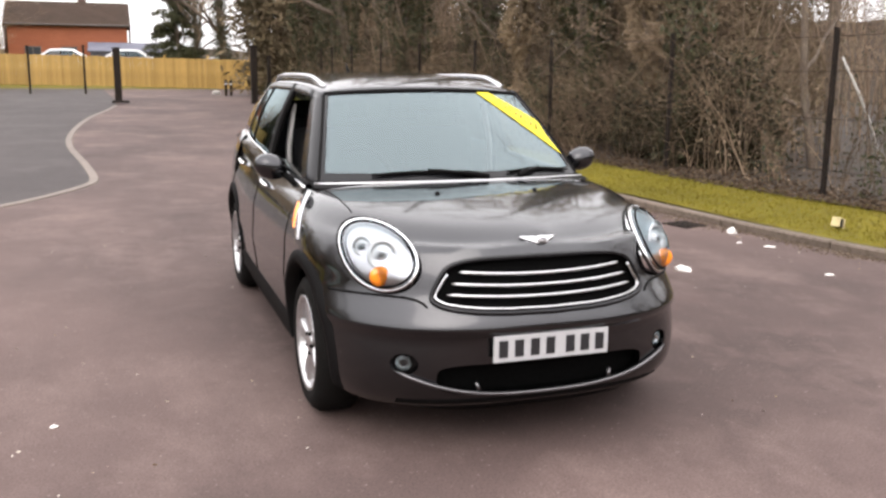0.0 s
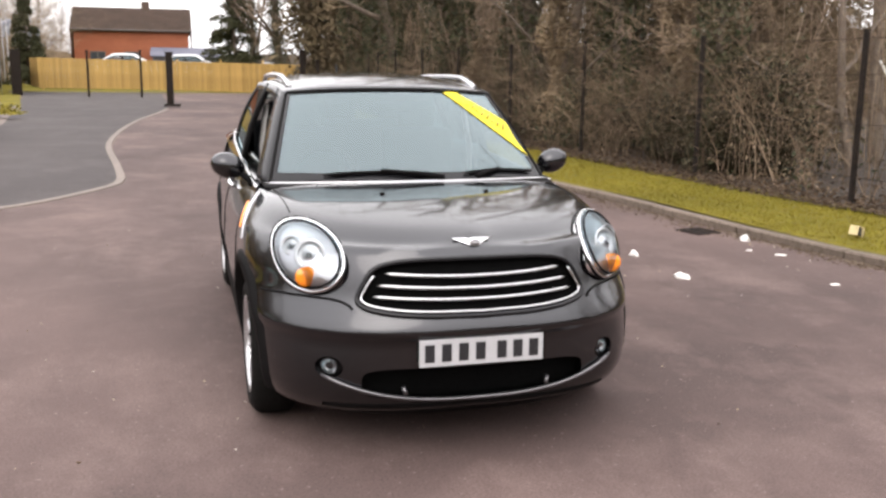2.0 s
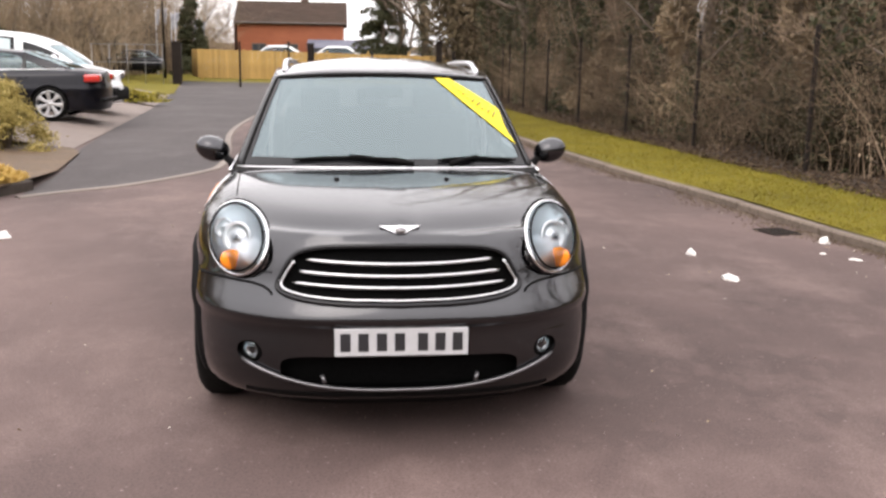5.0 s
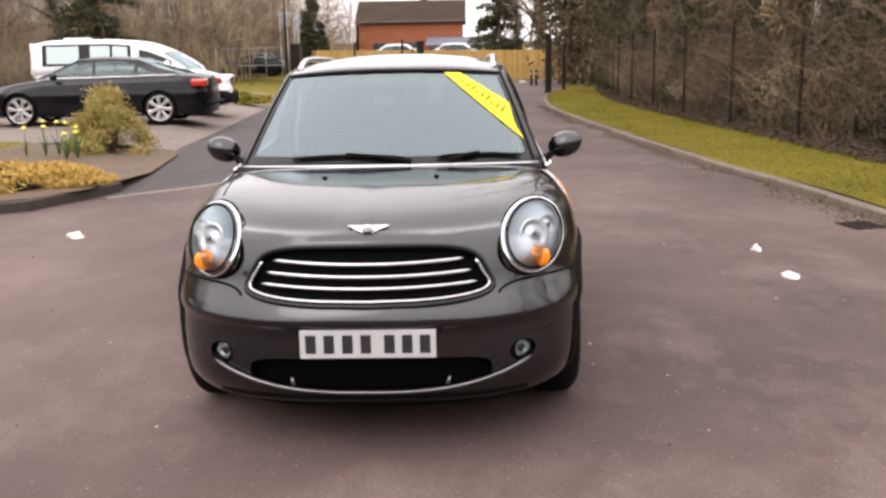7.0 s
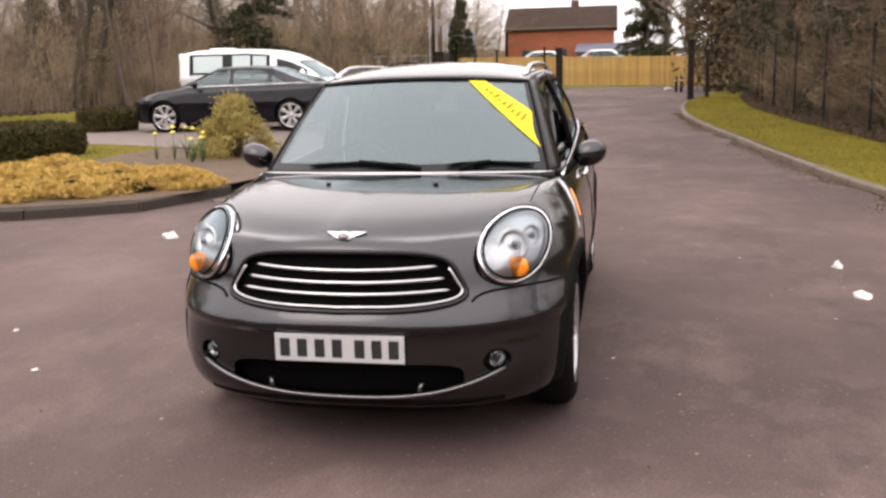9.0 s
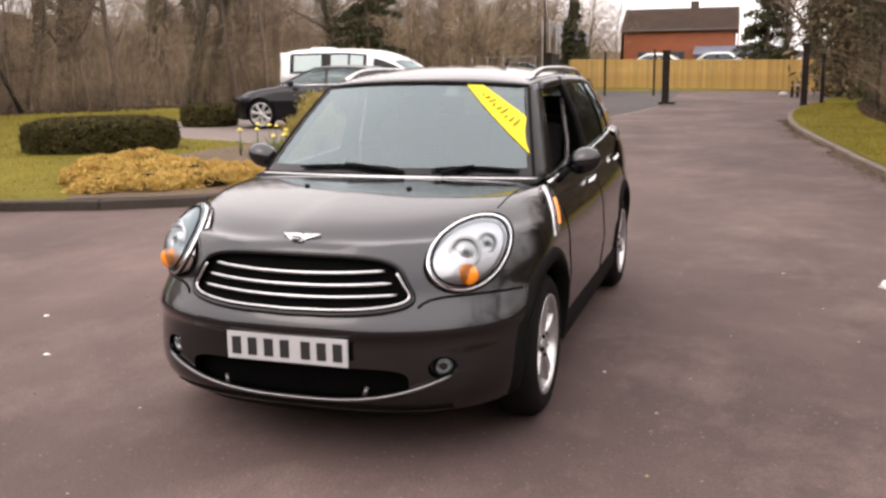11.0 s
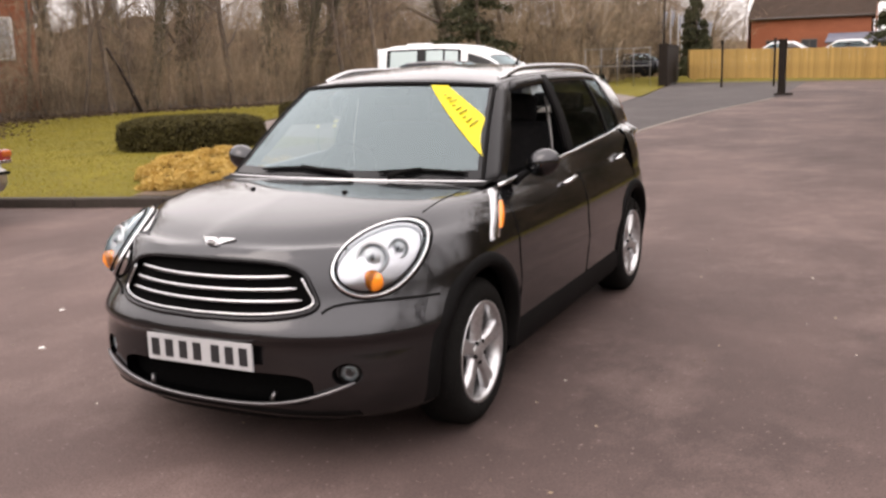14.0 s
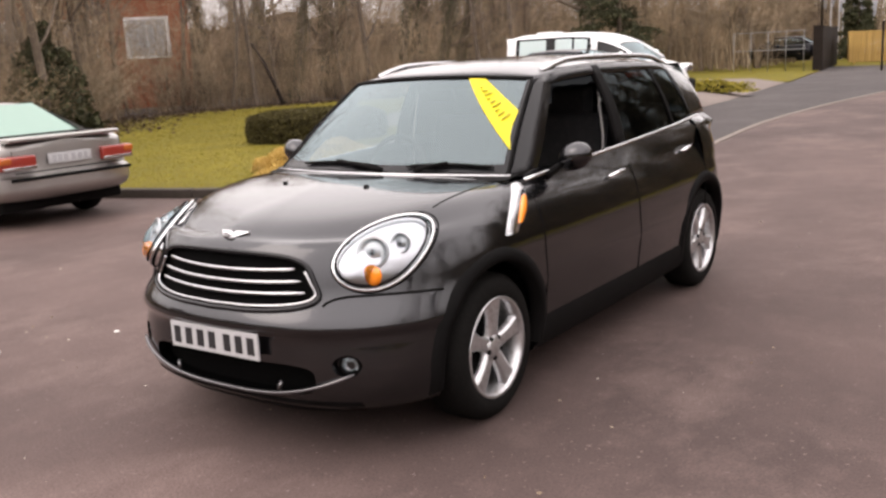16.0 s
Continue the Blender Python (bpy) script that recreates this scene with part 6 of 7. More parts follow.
# ---- other parked vehicles ----
M_NAVY = car_paint("black_blue_paint", (0.004, 0.004, 0.007), coat=0.45, metal=0.3)
M_WHITE = plain("white_paint", (0.82, 0.83, 0.84), 0.3, 0, 0.6)
M_SILVER = car_paint("silver_paint", (0.36, 0.345, 0.33), rough=0.45)


def cabin(owner, spec, paint, pane, s_list=(-1, 1)):
    """Windows, pillars and roof over a shell. spec: (y, z, half width) of screen foot, screen head, roof rear, rear glass foot, and belt."""
    (y0, z0, w0), (y1, z1, w1), (y2, z2, w2), (y3, z3, w3) = spec["line"]
    roof = [[(u * (w1 + (w2 - w1) * v) , y1 + (y2 - y1) * v, z1 + (z2 - z1) * v + spec["crown"] * math.sin(math.pi * (0.15 + 0.7 * v)) - 0.05 * abs(u) ** 2.5) for v in [j / 10 for j in range(11)]] for u in [-1 + i / 8 for i in range(17)]]
    rb = grid_bm(roof)
    bmesh.ops.solidify(rb, geom=rb.faces[:], thickness=0.03)
    part("roof", rb, paint, owner)
    e1 = z1 - 0.05 + spec["crown"] * 0.45
    e2 = z2 - 0.05 + spec["crown"] * 0.45
    part("windscreen", grid_bm([[Vector((u * w0, y0 + 0.12 * u * u, z0)).lerp(Vector((u * w1, y1 + 0.05 * u * u, e1 + 0.04)), v) for v in [j / 6 for j in range(7)]] for u in [-1 + i / 6 for i in range(13)]]), pane, owner)
    part("rear_window", grid_bm([[Vector((u * w3 * 0.94, y3 - 0.06 * u * u, z3)).lerp(Vector((u * w2 * 0.94, y2 - 0.04 * u * u, e2 + 0.04)), v) for v in [j / 6 for j in range(7)]] for u in [-1 + i / 6 for i in range(13)]]), pane, owner)
    for s in s_list:
        def side(y, h):
            u = (y - y0) / (y3 - y0)
            zb = z0 + (z3 - z0) * u
            xb = w0 + (w3 - w0) * u + 0.03
            v = max(0, min(1, (y - y1) / (y2 - y1)))
            zt, xt = e1 + (e2 - e1) * v + spec["crown"] * 0.4 * math.sin(math.pi * v), w1 + (w2 - w1) * v
            return Vector((s * (xb + (xt - xb) * h + 0.02 * math.sin(math.pi * h)), y, zb + (zt - zb) * h))

        def strip(a0, a1, b0, b1, h0=0.0, h1=1.0, out=0.0, n=8):
            return grid_bm([[side((a0 + (a1 - a0) * i / n) * (1 - h) + (b0 + (b1 - b0) * i / n) * h, h) + Vector((s * out, 0, 0)) for h in [h0 + (h1 - h0) * j / 5 for j in range(6)]] for i in range(n + 1)])
        part("front_pillar", strip(y0 - 0.02, y0 + 0.14, y1 - 0.02, y1 + 0.08, out=0.004), paint, owner)
        part("rear_pillar", strip(y3 - spec["rear_pillar"], y3 + 0.02, y2 - spec["rear_pillar"] * 0.7, y2 + 0.02, out=0.004), paint, owner)
        part("side_window", strip(y0 + 0.1, y3 - 0.1, y1 + 0.05, y2 - 0.05), pane, owner)
        part("window_top_frame", strip(y0 + 0.1, y3 - 0.1, y1 + 0.05, y2 - 0.05, 0.9, 1.0, 0.006, 14), paint, owner)
        for a in spec["pillars"]:
            part("middle_pillar", strip(a, a + spec.get("pillar_w", 0.09), a + 0.02, a + spec.get("pillar_w", 0.09), out=0.006), spec.get("pillar_mat", M_GLOSSBLACK), owner)
        if spec.get("trim"):
            part("belt_trim", tube_bm([side(y0 + 0.1 + (y3 - y0 - 0.2) * k / 14, 0.0) + Vector((s * 0.01, 0, 0)) for k in range(15)], 0.012, 5), M_CHROME, owner)
        for yy in spec["handles"]:
            zz = z0 - 0.12
            part("door_handle", tube_bm([(s * (w0 + 0.13), yy - 0.09, zz), (s * (w0 + 0.15), yy, zz + 0.005), (s * (w0 + 0.13), yy + 0.09, zz)], 0.012, 5), paint, owner)
        m = ball_bm((0.11, 0.07, 0.08), (s * (w0 + 0.22), y0 + 0.42, z0 + 0.05), 14, 10)
        part("wing_mirror", m, paint, owner)


def levels(nose, half, top, tail, bottom=0.2):
    """Rising outlines of a plain car shell."""
    return [(nose + 0.12, half * 0.86, bottom, None, tail - 0.12), (nose + 0.05, half * 0.94, bottom, None, tail - 0.05), (nose + 0.01, half * 0.985, bottom + 0.12, None, tail - 0.01),
            (nose, half, 0.48, None, tail), (nose + 0.01, half, 0.60, None, tail), (nose + 0.05, half * 0.985, 0.70, None, tail - 0.02), (nose + 0.10, half * 0.96, None, 0.13, tail - 0.05),
            (nose + 0.16, half * 0.92, None, 0.07, tail - 0.09), (nose + 0.24, half * 0.84, None, 0.03, tail - 0.16), (nose + 0.5, half * 0.5, None, 0.01, tail - 0.4), (nose + 0.7, 0.0, None, 0.0, tail - 0.6)]


def saloon(at, turn):
    e = thing("saloon_car", "black-blue four-door saloon with silver alloys on the paved parking place", "car", at, turn)
    spec = {"nose_depth": 0.7, "tail_depth": 0.45, "mid": 2.3, "taper": 0.03, "top": [(0, 0.72), (0.3, 0.80), (1.0, 0.92), (1.5, 0.97), (3.6, 1.0), (4.3, 1.02), (4.72, 0.97)], "levels": levels(0.0, 0.91, 1.0, 4.72)}
    b = part("body", body_shell(spec), M_NAVY, e)
    carve(b, [cyl_bm(0.36, s * 0.8 - 0.25, s * 0.8 + 0.25, y, 0.34, 32) for y in (0.90, 3.72) for s in (-1, 1)])
    cabin(e, {"line": [(1.25, 0.95, 0.74), (2.05, 1.33, 0.58), (3.25, 1.32, 0.57), (4.15, 1.0, 0.70)], "crown": 0.06, "rear_pillar": 0.42, "pillars": (2.35, 3.2), "handles": (2.2, 3.25), "trim": True}, M_NAVY, M_GLASS)
    for s in (-1, 1):
        wheel_parts(e, (s * 0.885, 0.90, 0.33), s, 0.33, 0.25, turn=0.3, spokes=7)
        wheel_parts(e, (s * 0.885, 3.72, 0.33), s, 0.33, 0.25, turn=0.8, spokes=7)
        part("tail_lamp", box_bm((0.36, 0.30, 0.15), (s * 0.68, 4.52, 0.83), 0.04), M_RED, e, "red tail lamp")
        part("headlamp", box_bm((0.30, 0.20, 0.10), (s * 0.58, 0.27, 0.64), 0.04), M_GLOSSBLACK, e)
    part("seats", box_bm((1.2, 1.6, 0.5), (0, 2.7, 0.85), 0.1), M_DARK_IN, e)
    part("rear_bumper_trim", box_bm((1.5, 0.10, 0.08), (0, 4.68, 0.40), 0.03), M_BLACK, e)
    return e


def minibus(at, turn):
    e = thing("van", "white passenger van with dark windows parked behind the saloon", "van", at, turn)
    spec = {"nose_depth": 0.75, "tail_depth": 0.14, "mid": 2.5, "taper": 0.01, "top": [(0, 0.86), (0.3, 0.98), (0.9, 1.12), (1.2, 1.18), (5.1, 1.2)], "levels": levels(0.0, 0.95, 1.2, 5.1)}
    b = part("body", body_shell(spec), M_WHITE, e)
    carve(b, [cyl_bm(0.37, s * 0.82 - 0.25, s * 0.82 + 0.25, y, 0.34, 32) for y in (0.95, 4.05) for s in (-1, 1)])
    rows = []
    for u in [-1 + i / 10 for i in range(21)]:
        row = []
        for v in [j / 20 for j in range(21)]:
            y = 1.55 + 3.5 * v
            z = curve_at([(1.5, 1.58), (1.9, 1.76), (2.4, 1.88), (3.2, 1.93), (4.6, 1.93), (5.05, 1.86)], y) - 0.09 * abs(u) ** 4
            row.append((u * 0.80, y, z))
        rows.append(row)
    rb = grid_bm(rows)
    bmesh.ops.solidify(rb, geom=rb.faces[:], thickness=0.03)
    part("roof", rb, M_WHITE, e)
    part("roof_hatch", box_bm((0.5, 0.6, 0.05), (0, 4.1, 1.95), 0.02), M_WHITE, e)
    part("windscreen", grid_bm([[Vector((u * 0.82, 0.85 + 0.16 * u * u, 1.10)).lerp(Vector((u * 0.74, 1.58 + 0.06 * u * u, 1.60)), v) for v in (0, 0.25, 0.5, 0.75, 1)] for u in [-1 + i / 6 for i in range(13)]]), M_GLASS, e)
    zt = lambda y: curve_at([(0.9, 1.16), (1.5, 1.52), (1.9, 1.69), (2.4, 1.80), (3.2, 1.85), (4.6, 1.85), (5.05, 1.79)], y)
    sheet = lambda s, y0, y1, h0, h1, o, n=10: grid_bm([[Vector((s * (0.93 - 0.13 * (h0 + (h1 - h0) * j / 4) + o), y0 + (y1 - y0) * i / n, 1.08 + (zt(y0 + (y1 - y0) * i / n) - 1.08) * (h0 + (h1 - h0) * j / 4))) for j in range(5)] for i in range(n + 1)])
    for s in (-1, 1):
        part("side_panel", thick(sheet(s, 0.95, 5.05, 0, 1.02, 0.0, 30), 0.03), M_WHITE, e)
        part("front_side_window", sheet(s, 1.28, 2.15, 0.28, 0.86, 0.006), M_GLOSSBLACK, e)
        band = part("window_band", sheet(s, 2.35, 4.75, 0.25, 0.95, 0.006, 20), M_GLOSSBLACK, e, "black band round the side windows")
        for a, c in ((2.45, 2.85), (2.92, 3.45), (3.75, 4.62)):
            part("side_window", sheet(s, a, c, 0.33, 0.88, 0.012), plain("pale_window_glass", (0.45, 0.55, 0.55), 0.05, 0.0, 1.0), band)
        part("rubbing_strip", box_bm((0.03, 2.6, 0.07), (s * 0.955, 3.3, 1.02), 0.01), M_BLACK, e)
        wheel_parts(e, (s * 0.93, 0.95, 0.33), s, 0.33, 0.23, turn=0.3)
        wheel_parts(e, (s * 0.93, 4.05, 0.33), s, 0.33, 0.23, turn=0.8)
        part("headlamp", box_bm((0.3, 0.5, 0.2), (s * 0.72, 0.36, 0.88), 0.07), M_REFLECT, e)
        part("wing_mirror", ball_bm((0.12, 0.09, 0.15), (s * 1.12, 1.32, 1.22), 14, 10), M_WHITE, e)
    part("front_bumper", box_bm((1.6, 0.25, 0.35), (0, 0.12, 0.42), 0.1), M_BLACK, e)
    part("tailgate", box_bm((1.62, 0.06, 0.85), (0, 5.05, 1.42), 0.02), M_WHITE, e)
    return e


M_DULLRED = plain("faded_red_lens", (0.26, 0.03, 0.02), 0.25, 0, 0.4)
M_ORANGE = plain("dull_amber_lens", (0.42, 0.10, 0.015), 0.25, 0, 0.4)


def old_saloon(at, turn):
    e = thing("old_coupe", "older silver two-door car with a pale rear window by the kerb", "car", at, turn)
    spec = {"nose_depth": 0.5, "tail_depth": 0.22, "mid": 2.2, "taper": 0.02, "top": [(0, 0.68), (0.3, 0.76), (1.0, 0.86), (1.5, 0.90), (3.4, 0.93), (4.0, 0.95), (4.43, 0.93)],
            "levels": [(0.12, 0.73, 0.31, None, 4.26), (0.05, 0.80, 0.31, None, 4.33), (0.01, 0.84, 0.36, None, 4.42), (0.0, 0.855, 0.44, None, 4.46), (0.0, 0.855, 0.56, None, 4.46), (0.03, 0.85, 0.585, None, 4.40), (0.05, 0.845, 0.70, None, 4.385), (0.10, 0.825, None, 0.08, 4.38), (0.16, 0.79, None, 0.035, 4.34), (0.24, 0.73, None, 0.015, 4.26), (0.5, 0.45, None, 0.005, 4.0), (0.7, 0.0, None, 0.0, 3.8)]}
    b = part("body", body_shell(spec), M_SILVER, e)
    carve(b, [cyl_bm(0.345, s * 0.76 - 0.22, s * 0.76 + 0.22, y, 0.32, 32) for y in (0.82, 3.52) for s in (-1, 1)])
    cabin(e, {"line": [(1.30, 0.90, 0.70), (1.95, 1.30, 0.55), (3.05, 1.28, 0.54), (3.75, 0.955, 0.66)], "crown": 0.05, "rear_pillar": 0.3, "pillars": (2.75,), "handles": (2.5,)}, M_SILVER, plain("pale_soft_window", (0.20, 0.31, 0.26), 0.5, 0, 0.0))
    part("rear_shelf_seal", box_bm((1.36, 0.14, 0.06), (0, 3.82, 0.945), 0.02), M_BLACK, e)
    part("boot_spoiler", box_bm((1.34, 0.20, 0.05), (0, 4.30, 0.955), 0.02), M_SILVER, e)
    part("boot_gap", tube_bm([(-0.66, 4.395, 0.85), (-0.64, 4.40, 0.615), (0.64, 4.40, 0.615), (0.66, 4.395, 0.85)], 0.006, 5), M_BLACK, e)
    for s in (-1, 1):
        lamp = part("tail_lamp", box_bm((0.40, 0.12, 0.15), (s * 0.60, 4.36, 0.72), 0.025), M_DULLRED, e, "long red and amber tail lamp")
        part("amber_lens", box_bm((0.13, 0.125, 0.075), (s * 0.745, 4.362, 0.750), 0.02), M_ORANGE, lamp)
        part("reversing_lens", box_bm((0.38, 0.01, 0.035), (s * 0.60, 4.424, 0.665), 0.004), M_REFLECT, lamp)
        wheel_parts(e, (s * 0.815, 0.82, 0.31), s, 0.31, 0.215, turn=0.3)
        wheel_parts(e, (s * 0.815, 3.52, 0.31), s, 0.31, 0.215, turn=0.8)
    plate = part("rear_number_plate", box_bm((0.52, 0.01, 0.11), (0, 4.408, 0.73), 0.003), M_PLATE, e)
    for cx in (-0.19, -0.12, -0.04, 0.05, 0.12, 0.19):
        part("plate_bar", box_bm((0.045, 0.004, 0.07), (cx, 4.414, 0.73)), plain("faded_ink", (0.35, 0.35, 0.36), 0.6), plate, smooth=False)
    part("bumper_strip", box_bm((1.46, 0.03, 0.035), (0, 4.452, 0.55), 0.010), M_BLACK, e)
    part("seats", box_bm((1.1, 1.5, 0.4), (0, 2.5, 0.8), 0.1), M_DARK_IN, e)
    # Black box for underbody and the shade beneath the car, put into its colour.
    part("underbody_shade", box_bm((1.50, 3.9, 0.16), (0, 2.25, 0.27), 0.03), M_BLACK, e)
    return e


car = saloon((-9.95, 16.98, 0.19), -87.0)
car.scale = (1.03, 1.03, 1.03)
van = minibus((-5.50, 20.1, 0.19), 88)
van.scale = (0.92, 0.92, 0.96)
old_saloon((-10.62, 3.52, 0.0), -90)

# ---- gate posts, board fence, far buildings ----
def heavy_post(x, y, z, w, h, label, foot=0.06):
    e = thing("gate_post", label, "post", (x, y, z), random.uniform(-6, 6), "gate posts")
    part("shaft", box_bm((w, w, h), (0, 0, h / 2), 0.015), M_POST, e, smooth=False)
    part("cap", box_bm((w + 0.05, w + 0.05, 0.05), (0, 0, h + 0.026), 0.01), M_POST, e, smooth=False)
    if w > 0.1:
        part("foot", box_bm((w + foot, w + foot * 0.6, 0.07), (foot * 0.2, 0, 0.035), 0.02), M_POST, e, smooth=False)


heavy_post(-1.38, 33.2, 0.05, 0.24, 1.92, "heavy dark timber gate post on the tarmac", 0.34)
heavy_post(3.45, 32.6, 0.02, 0.22, 2.1, "tall dark gate post at the verge's end")
heavy_post(4.05, 32.8, 0.05, 0.12, 1.7, "short dark post beside the verge")
dark_wall = thing("gate_wall", "long dark timber screen wall running back from the gate", "wall", (-8.60, 46.5, 0.0), 8.6)
part("panel", box_bm((0.34, 11.0, 2.1), (0, 5.5, 1.05), 0.02), M_POST, dark_wall, smooth=False)
part("end_post", box_bm((0.46, 0.46, 2.18), (0, 0, 1.09), 0.02), M_POST, dark_wall, smooth=False)
part("coping", box_bm((0.40, 10.8, 0.05), (0, 5.7, 2.128), 0.01), M_POST, dark_wall, smooth=False)
heavy_post(-5.0, 42.5, 0.05, 0.09, 2.05, "thin dark steel gate post")
heavy_post(-2.7, 42.5, 0.05, 0.09, 2.1, "thin dark steel gate post")

M_BOARD = surface("new_timber_board", (0.46, 0.295, 0.088), (0.40, 0.25, 0.072), (0.31, 0.19, 0.058), big=1.5, small=9, bump=0.3, depth=0.004, stretch=(1, 1, 0.15), per_object=0.16, rough=0.7)
board_fence = thing("board_fence", "new yellow timber close-board fence across the road's end", "fence", (0, 0, 0))
bm = box_bm((0.1485, 0.022, 1.62), bevel=0.004, segments=1)
board = bpy.data.meshes.new("board")
bm.to_mesh(board)
bm.free()
board.materials.append(M_BOARD)
for k in range(13, 118):
    o = new("board", board)
    o.parent = board_fence
    o.matrix_local = pose(-10.2 + 0.150 * k, 52.9 - 0.0007 * (k - 50) ** 2 + random.uniform(-0.006, 0.006), 1.07 + random.uniform(-0.012, 0.012) - 0.0025 * k, 0, random.uniform(-0.4, 0.4), 0)
for k in range(7):
    o = part("fence_upright", box_bm((0.11, 0.11, 1.75), (-8.25 + 2.4 * k, 52.98, 0.98), 0.01), M_BOARD, board_fence, smooth=False)
for z in (0.45, 1.0, 1.55):
    part("rail", box_bm((15.6, 0.06, 0.09), (-0.4, 52.96, z), 0.008), M_BOARD, board_fence, smooth=False)
for k in range(24):
    o = new("board", board)
    o.parent = board_fence
    o.matrix_local = pose(-8.32 - 0.042 * k, 53.0 + 0.144 * k, 1.03 + random.uniform(-0.012, 0.012), 0, 0, 106)

M_BRICK = surface("red_brick_wall", (0.32, 0.105, 0.05), (0.27, 0.085, 0.04), (0.22, 0.07, 0.035), big=0.8, small=7, bump=0.2, depth=0.01, stretch=(1, 1, 2.2))
M_TILE = surface("roof_tiles", (0.085, 0.056, 0.042), (0.065, 0.045, 0.034), (0.105, 0.072, 0.055), big=0.9, small=5, bump=0.4, depth=0.02, stretch=(1, 1, 1.5))
M_GUTTER = plain("dark_gutter", (0.10, 0.08, 0.07), 0.5)
M_FRAME = plain("white_window_frame", (0.75, 0.75, 0.74), 0.4)
M_PANE = plain("house_pane", (0.05, 0.055, 0.06), 0.05, 0, 1.0)
M_SHED = surface("grey_blue_cladding", (0.13, 0.132, 0.165), (0.10, 0.103, 0.135), big=0.8, small=6, bump=0.1)


def house(x0, x1, y, d, eave, ridge, at_z=0.0):
    e = thing("brick_house", "red-brick two-storey house with a dark tiled roof beyond the fence", "house", (0, 0, at_z))
    w = x1 - x0
    part("wall", box_bm((w, d, eave), ((x0 + x1) / 2, y + d / 2, eave / 2)), M_BRICK, e, smooth=False)
    rows = [[(x, y - 0.35, eave - 0.12), (x, y + d / 2, ridge), (x, y + d + 0.35, eave - 0.12)] for x in (x0 - 0.3, x0 + w * 0.33, x0 + w * 0.66, x1 + 0.3)]
    r = grid_bm(rows)
    bmesh.ops.solidify(r, geom=r.faces[:], thickness=0.18)
    rf = part("roof", r, M_TILE, e, smooth=False)
    part("chimney", box_bm((0.7, 0.7, 1.0), (x0 + w * 0.62, y + d / 2, ridge + 0.1), 0.02), M_TILE, rf, smooth=False)
    for k in range(24):
        part("tile_course", box_bm((w + 0.58, 0.05, 0.05), ((x0 + x1) / 2, y - 0.33 + (d / 2 + 0.33) * k / 24, eave - 0.06 + (ridge - eave + 0.12) * k / 24 + 0.02)), M_TILE, rf, smooth=False)
    for gx in (x0 - 0.28, x1 + 0.28):
        part("gable", grid_bm([[(gx, y, 0.0), (gx, y, eave), (gx, y + d / 2, ridge - 0.12)], [(gx, y + d, 0.0), (gx, y + d, eave), (gx, y + d / 2, ridge - 0.1)]]), M_BRICK, e, smooth=False)
    part("gutter", tube_bm([(x0 - 0.3, y - 0.42, eave - 0.12), (x1 + 0.3, y - 0.42, eave - 0.12)], 0.06, 8), M_GUTTER, e)
    for k in range(3):
        cx = x0 + w * (0.2 + 0.3 * k)
        wn_ = part("window", box_bm((1.3, 0.12, 1.0), (cx, y - 0.02, 2.1), 0.01), M_GUTTER, e, smooth=False)
        for q in (-0.31, 0.31):
            part("pane", box_bm((0.54, 0.02, 0.84), (cx + q, y - 0.085, 2.1)), M_PANE, wn_, smooth=False)
        part("sill", box_bm((1.5, 0.2, 0.07), (cx, y - 0.08, 1.56), 0.01), M_GUTTER, wn_, smooth=False)
    return e


house(-9.55, 0.05, 85, 7.5, 4.55, 6.5)
shed = thing("lean_to", "grey-blue clad lean-to beside the brick house", "outbuilding")
part("wall", box_bm((5.6, 3.5, 2.3), (-0.2, 82.5, 1.15)), M_SHED, shed, smooth=False)
r = grid_bm([[(x, 80.5, 2.25), (x, 84.4, 3.0)] for x in (-3.2, 2.8)])
bmesh.ops.solidify(r, geom=r.faces[:], thickness=0.12)
part("roof", r, M_SHED, shed, smooth=False)

def far_car(x, y, z, turn, paint, label, h=1.0):
    e = thing("far_car", label, "car", (x, y, z), turn, "cars beyond the fence")
    spec = {"nose_depth": 0.6, "tail_depth": 0.3, "mid": 2.1, "taper": 0.02, "top": [(0, 0.72), (0.4, 0.85), (1.1, 0.98), (4.2, 1.0)], "levels": levels(0.0, 0.88, 1.0, 4.2)}
    part("body", body_shell(spec, 8, 8, 6, 18), paint, e)
    cabin(e, {"line": [(1.1, 0.96, 0.72), (1.8, 1.42, 0.6), (3.3, 1.42, 0.6), (4.0, 1.0, 0.68)], "crown": 0.05, "rear_pillar": 0.3, "pillars": (2.4,), "handles": ()}, paint, M_GLASS)
    for s in (-1, 1):
        for yy in (0.85, 3.35):
            w = part("wheel", lathe_bm([(s * -0.2, 0.0), (s * -0.2, 0.31), (0, 0.31), (s * 0.01, 0.2), (0, 0.0)], steps=16), M_RUBBER, e)
            w.location = (s * 0.86, yy, 0.31)
    return e


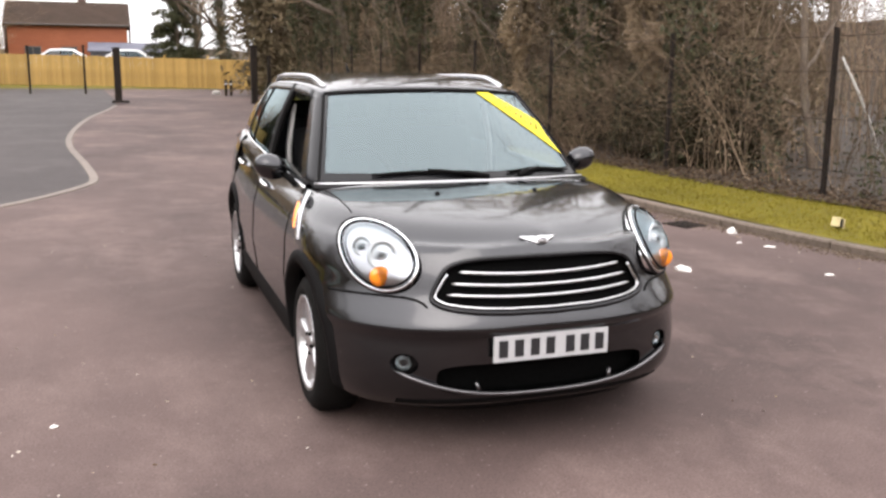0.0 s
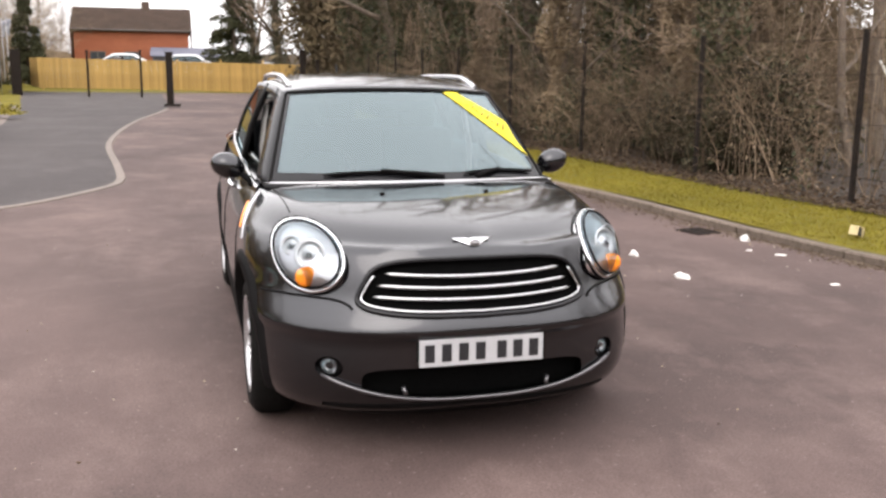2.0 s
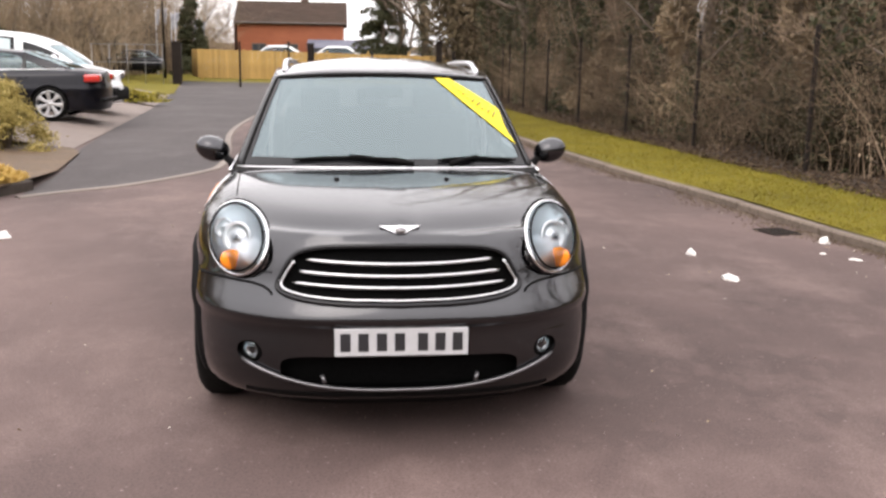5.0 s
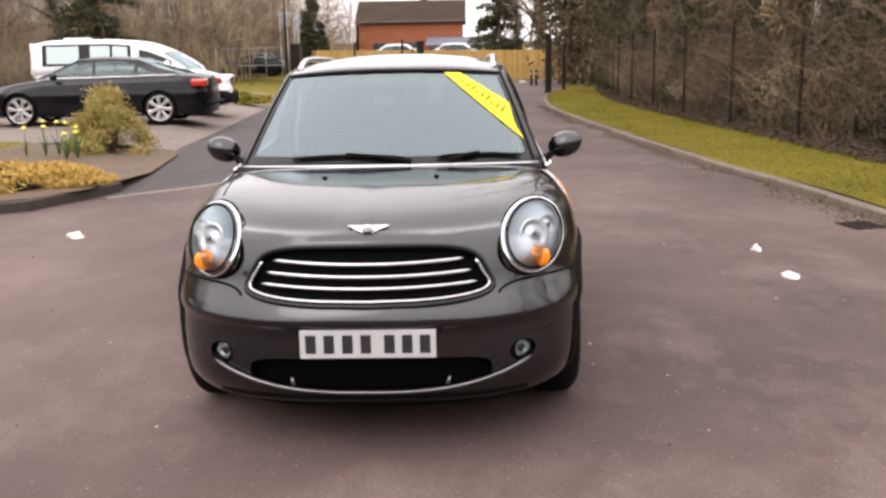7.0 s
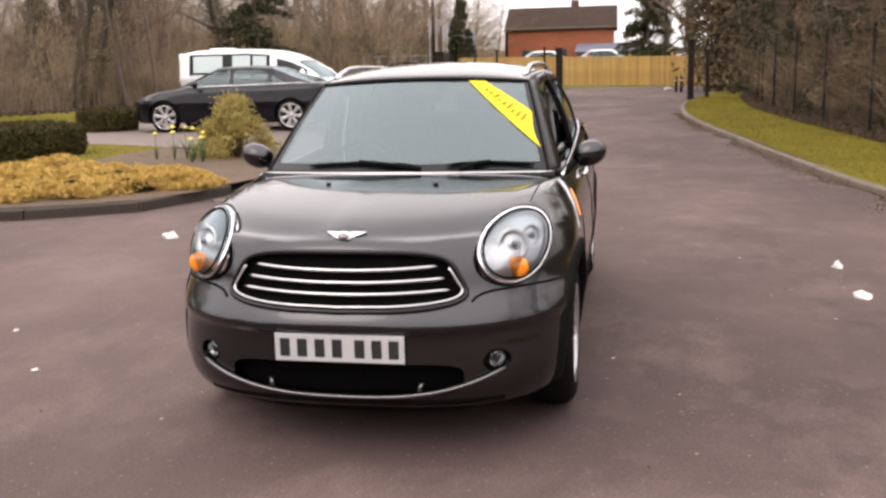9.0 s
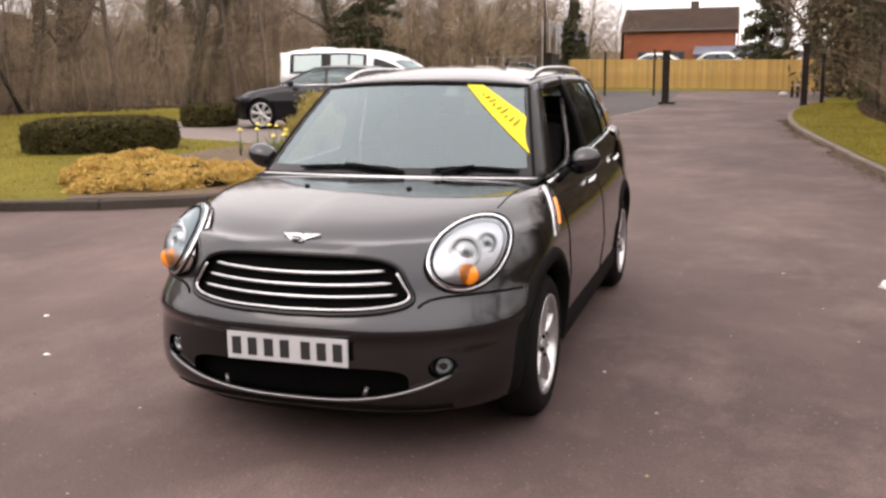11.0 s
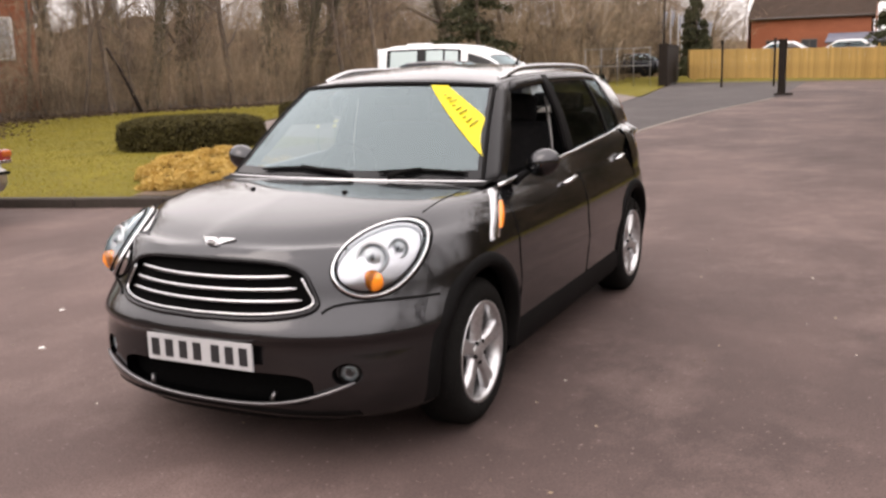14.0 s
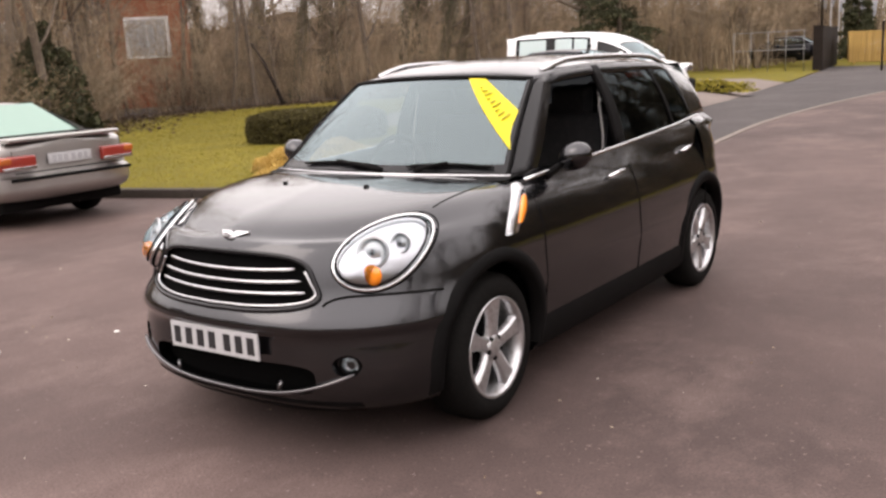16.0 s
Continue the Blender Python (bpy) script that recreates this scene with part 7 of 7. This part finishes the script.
far_car(-6.9, 62, 0.75, -90, M_WHITE, "white car behind the board fence")
far_car(-3.0, 62, 0.75, -90, M_WHITE, "white car behind the board fence")
far_car(2.2, 62, 0.3, -90, M_SILVER, "silver car behind the board fence")
far_car(-15.5, 58, 0.3, -90, M_NAVY, "dark car on the far car park")
far_car(-9.6, 62, 0.3, -80, M_SILVER, "silver car on the far car park")
M_POLE = plain("white_pole", (0.55, 0.55, 0.57), 0.4)
M_FLAG = surface("banner_cloth", (0.30, 0.31, 0.36), (0.42, 0.42, 0.45), (0.16, 0.18, 0.24), big=0.8, small=4, bump=0.1)
for k in range(8):
    x = -13.9 + 0.46 * k
    h = 4.9 - 0.16 * k + 0.25 * (k % 2)
    f = thing("flagpole", "thin white pole with a short drooping grey-blue banner", "flagpole", (x, 70 + 0.5 * (k % 3), 0), 0, "flagpoles of the far car park")
    part("pole", tube_bm([(0, 0, 0), (0, 0, h)], [0.045, 0.03], 8), M_POLE, f)
    cloth = grid_bm([[(0.03 + 0.30 * q / 5 * (1 - 0.5 * v / 6), 0.05 * math.sin(q * 2.0 + v + k), h - 0.1 - 1.0 * v / 6 - 0.25 * q / 5 * v / 6) for v in range(7)] for q in range(6)])
    bmesh.ops.solidify(cloth, geom=cloth.faces[:], thickness=0.012)
    part("banner", cloth, M_FLAG, f)
    part("pole_head", ball_bm((0.06, 0.06, 0.06), (0, 0, h + 0.03), 10, 8), M_POLE, f)
rail = thing("railing", "thin grey metal railing beside the gate pillar", "railing")
M_RAIL = plain("galvanised_rail", (0.30, 0.30, 0.30), 0.5, 0.5)
for z in (1.1, 2.0):
    part("rail", tube_bm([(-9.2, 46.6, z), (-13.0, 47.0, z)], 0.018, 6), M_RAIL, rail)
for k in range(5):
    part("upright", tube_bm([(-9.3 - 0.9 * k, 46.6 + 0.1 * k, 0), (-9.3 - 0.9 * k, 46.6 + 0.1 * k, 2.0)], 0.016, 6), M_RAIL, rail)
for x in (3.39, 3.62):
    b = thing("bollard", "short black bollard with a pale band near the verge", "bollard", (x, 41.3, 0), 0, "bollards by the gate")
    part("shaft", tube_bm([(0, 0, 0), (0, 0, 0.7)], 0.06, 10), M_POST, b)
    part("band", tube_bm([(0, 0, 0.5), (0, 0, 0.56)], 0.064, 10), M_POLE, b)
sack = ball_bm((0.2, 0.12, 0.13), (0, 0, 0.08), 14, 10)
for v in sack.verts:
    v.co.z = max(0.0, v.co.z * (1 + 0.2 * noise.noise(v.co * 4)))
o = link("rubble_sack", sack, plain("woven_sack", (0.42, 0.40, 0.37), 0.8))
o.location = (3.08, 42.6, 0)
tagged(o, "white full rubble sack standing by the road", "sack")
lampp = thing("street_lamp", "tall dark lamp column beyond the fence", "lamp post", (-11.6, 60, 0))
part("column", tube_bm([(0, 0, 0), (0, 0, 4.0), (0, 0, 7.5)], [0.09, 0.07, 0.05], 8), M_POST, lampp)

M_NET = surface("net_curtained_pane", (0.50, 0.50, 0.49), (0.38, 0.38, 0.38), big=2, small=12, rough=0.25, bump=0.05)
# brick house glimpsed through the wood behind the lawn
g = thing("brick_house", "red-brick house with white windows half hidden behind the bare wood", "house", (-30.15, 19.97, 0.2), 50)
part("wall", box_bm((9, 5, 4.6), (0, 2.5, 2.3)), M_BRICK, g, smooth=False)
r = grid_bm([[(x, -0.3, 4.5), (x, 2.5, 6.4), (x, 5.3, 4.5)] for x in (-4.8, 4.8)])
bmesh.ops.solidify(r, geom=r.faces[:], thickness=0.15)
part("roof", r, M_TILE, g, smooth=False)
for wx in (-2.6, 0.2, 2.9):
    w_ = part("window", box_bm((1.7, 0.12, 1.6), (wx, -0.03, 2.75), 0.01), M_FRAME, g, smooth=False)
    for q in (-0.36, 0.36):
        part("pane", box_bm((0.70, 0.02, 1.40), (wx + q, -0.10, 2.75)), M_NET, w_, smooth=False)

# ---- litter, dark road patch ----
M_PAPER = surface("crumpled_paper", (0.75, 0.73, 0.70), (0.66, 0.64, 0.6), (0.55, 0.52, 0.48), big=8, small=30, bump=0.3, depth=0.004)


def scrap(x, y, z, size, mat=M_PAPER, label="crumpled white paper scrap on the tarmac"):
    bm = bmesh.new()
    bmesh.ops.create_icosphere(bm, subdivisions=2, radius=1.0)
    for v in bm.verts:
        q = 1 + 0.45 * noise.noise(v.co * 2.1 + Vector((x, y, 0)))
        v.co = Vector((v.co.x * size[0] * q, v.co.y * size[1] * q, max(0.0, v.co.z * q) * size[2]))
    o = link("paper_scrap", bm, mat, False)
    o.matrix_world = pose(x, y, z + 0.001, 0, 0, random.uniform(0, 360))
    return tagged(o, label, "litter", "litter")


for x, y, sx, sy, sz in ((2.585, 2.9, 0.075, 0.05, 0.035), (2.615, 3.77, 0.05, 0.03, 0.05), (-3.13, 4.69, 0.08, 0.06, 0.06), (4.0, 4.2, 0.05, 0.04, 0.06), (3.9, 3.5, 0.05, 0.02, 0.015), (3.75, 3.75, 0.03, 0.02, 0.012), (3.6, 2.4, 0.04, 0.02, 0.012), (1.9, -0.9, 0.018, 0.014, 0.01), (1.75, -1.1, 0.02, 0.014, 0.01), (-2.0, 0.9, 0.02, 0.015, 0.01), (-2.3, 0.3, 0.014, 0.01, 0.01), (-1.7, -0.4, 0.016, 0.01, 0.008), (-2.6, 1.6, 0.02, 0.012, 0.01)):
    scrap(x, y, 0.0, (sx, sy, sz))
box = thing("food_carton", "torn yellow and black carton lying on the verge", "litter", (4.85, 3.72, 0.10), 25)
part("carton_side", box_bm((0.12, 0.09, 0.09), (0, 0, 0.045), 0.006, Matrix.Rotation(0.3, 4, "Y")), surface("carton_card", (0.6, 0.5, 0.28), (0.5, 0.4, 0.2)), box, smooth=False)
part("carton_print", box_bm((0.06, 0.006, 0.08), (-0.035, -0.049, 0.05), 0.002, Matrix.Rotation(0.3, 4, "Y")), M_INK, box, smooth=False)
# Grate shape added in place of an irregular dark patch in the road.
grate = thing("dark_patch_grate", "dark grate shape in place of an irregular dark patch by the kerb", "drain", (3.82, 4.75, 0.004), 12)
part("frame", box_bm((0.30, 0.34, 0.012), (0, 0, 0.0)), M_POST, grate, smooth=False)
for k in range(7):
    part("grate_bar", box_bm((0.022, 0.28, 0.014), (-0.12 + 0.04 * k, 0, 0.006), 0.003), M_POST, grate, smooth=False)
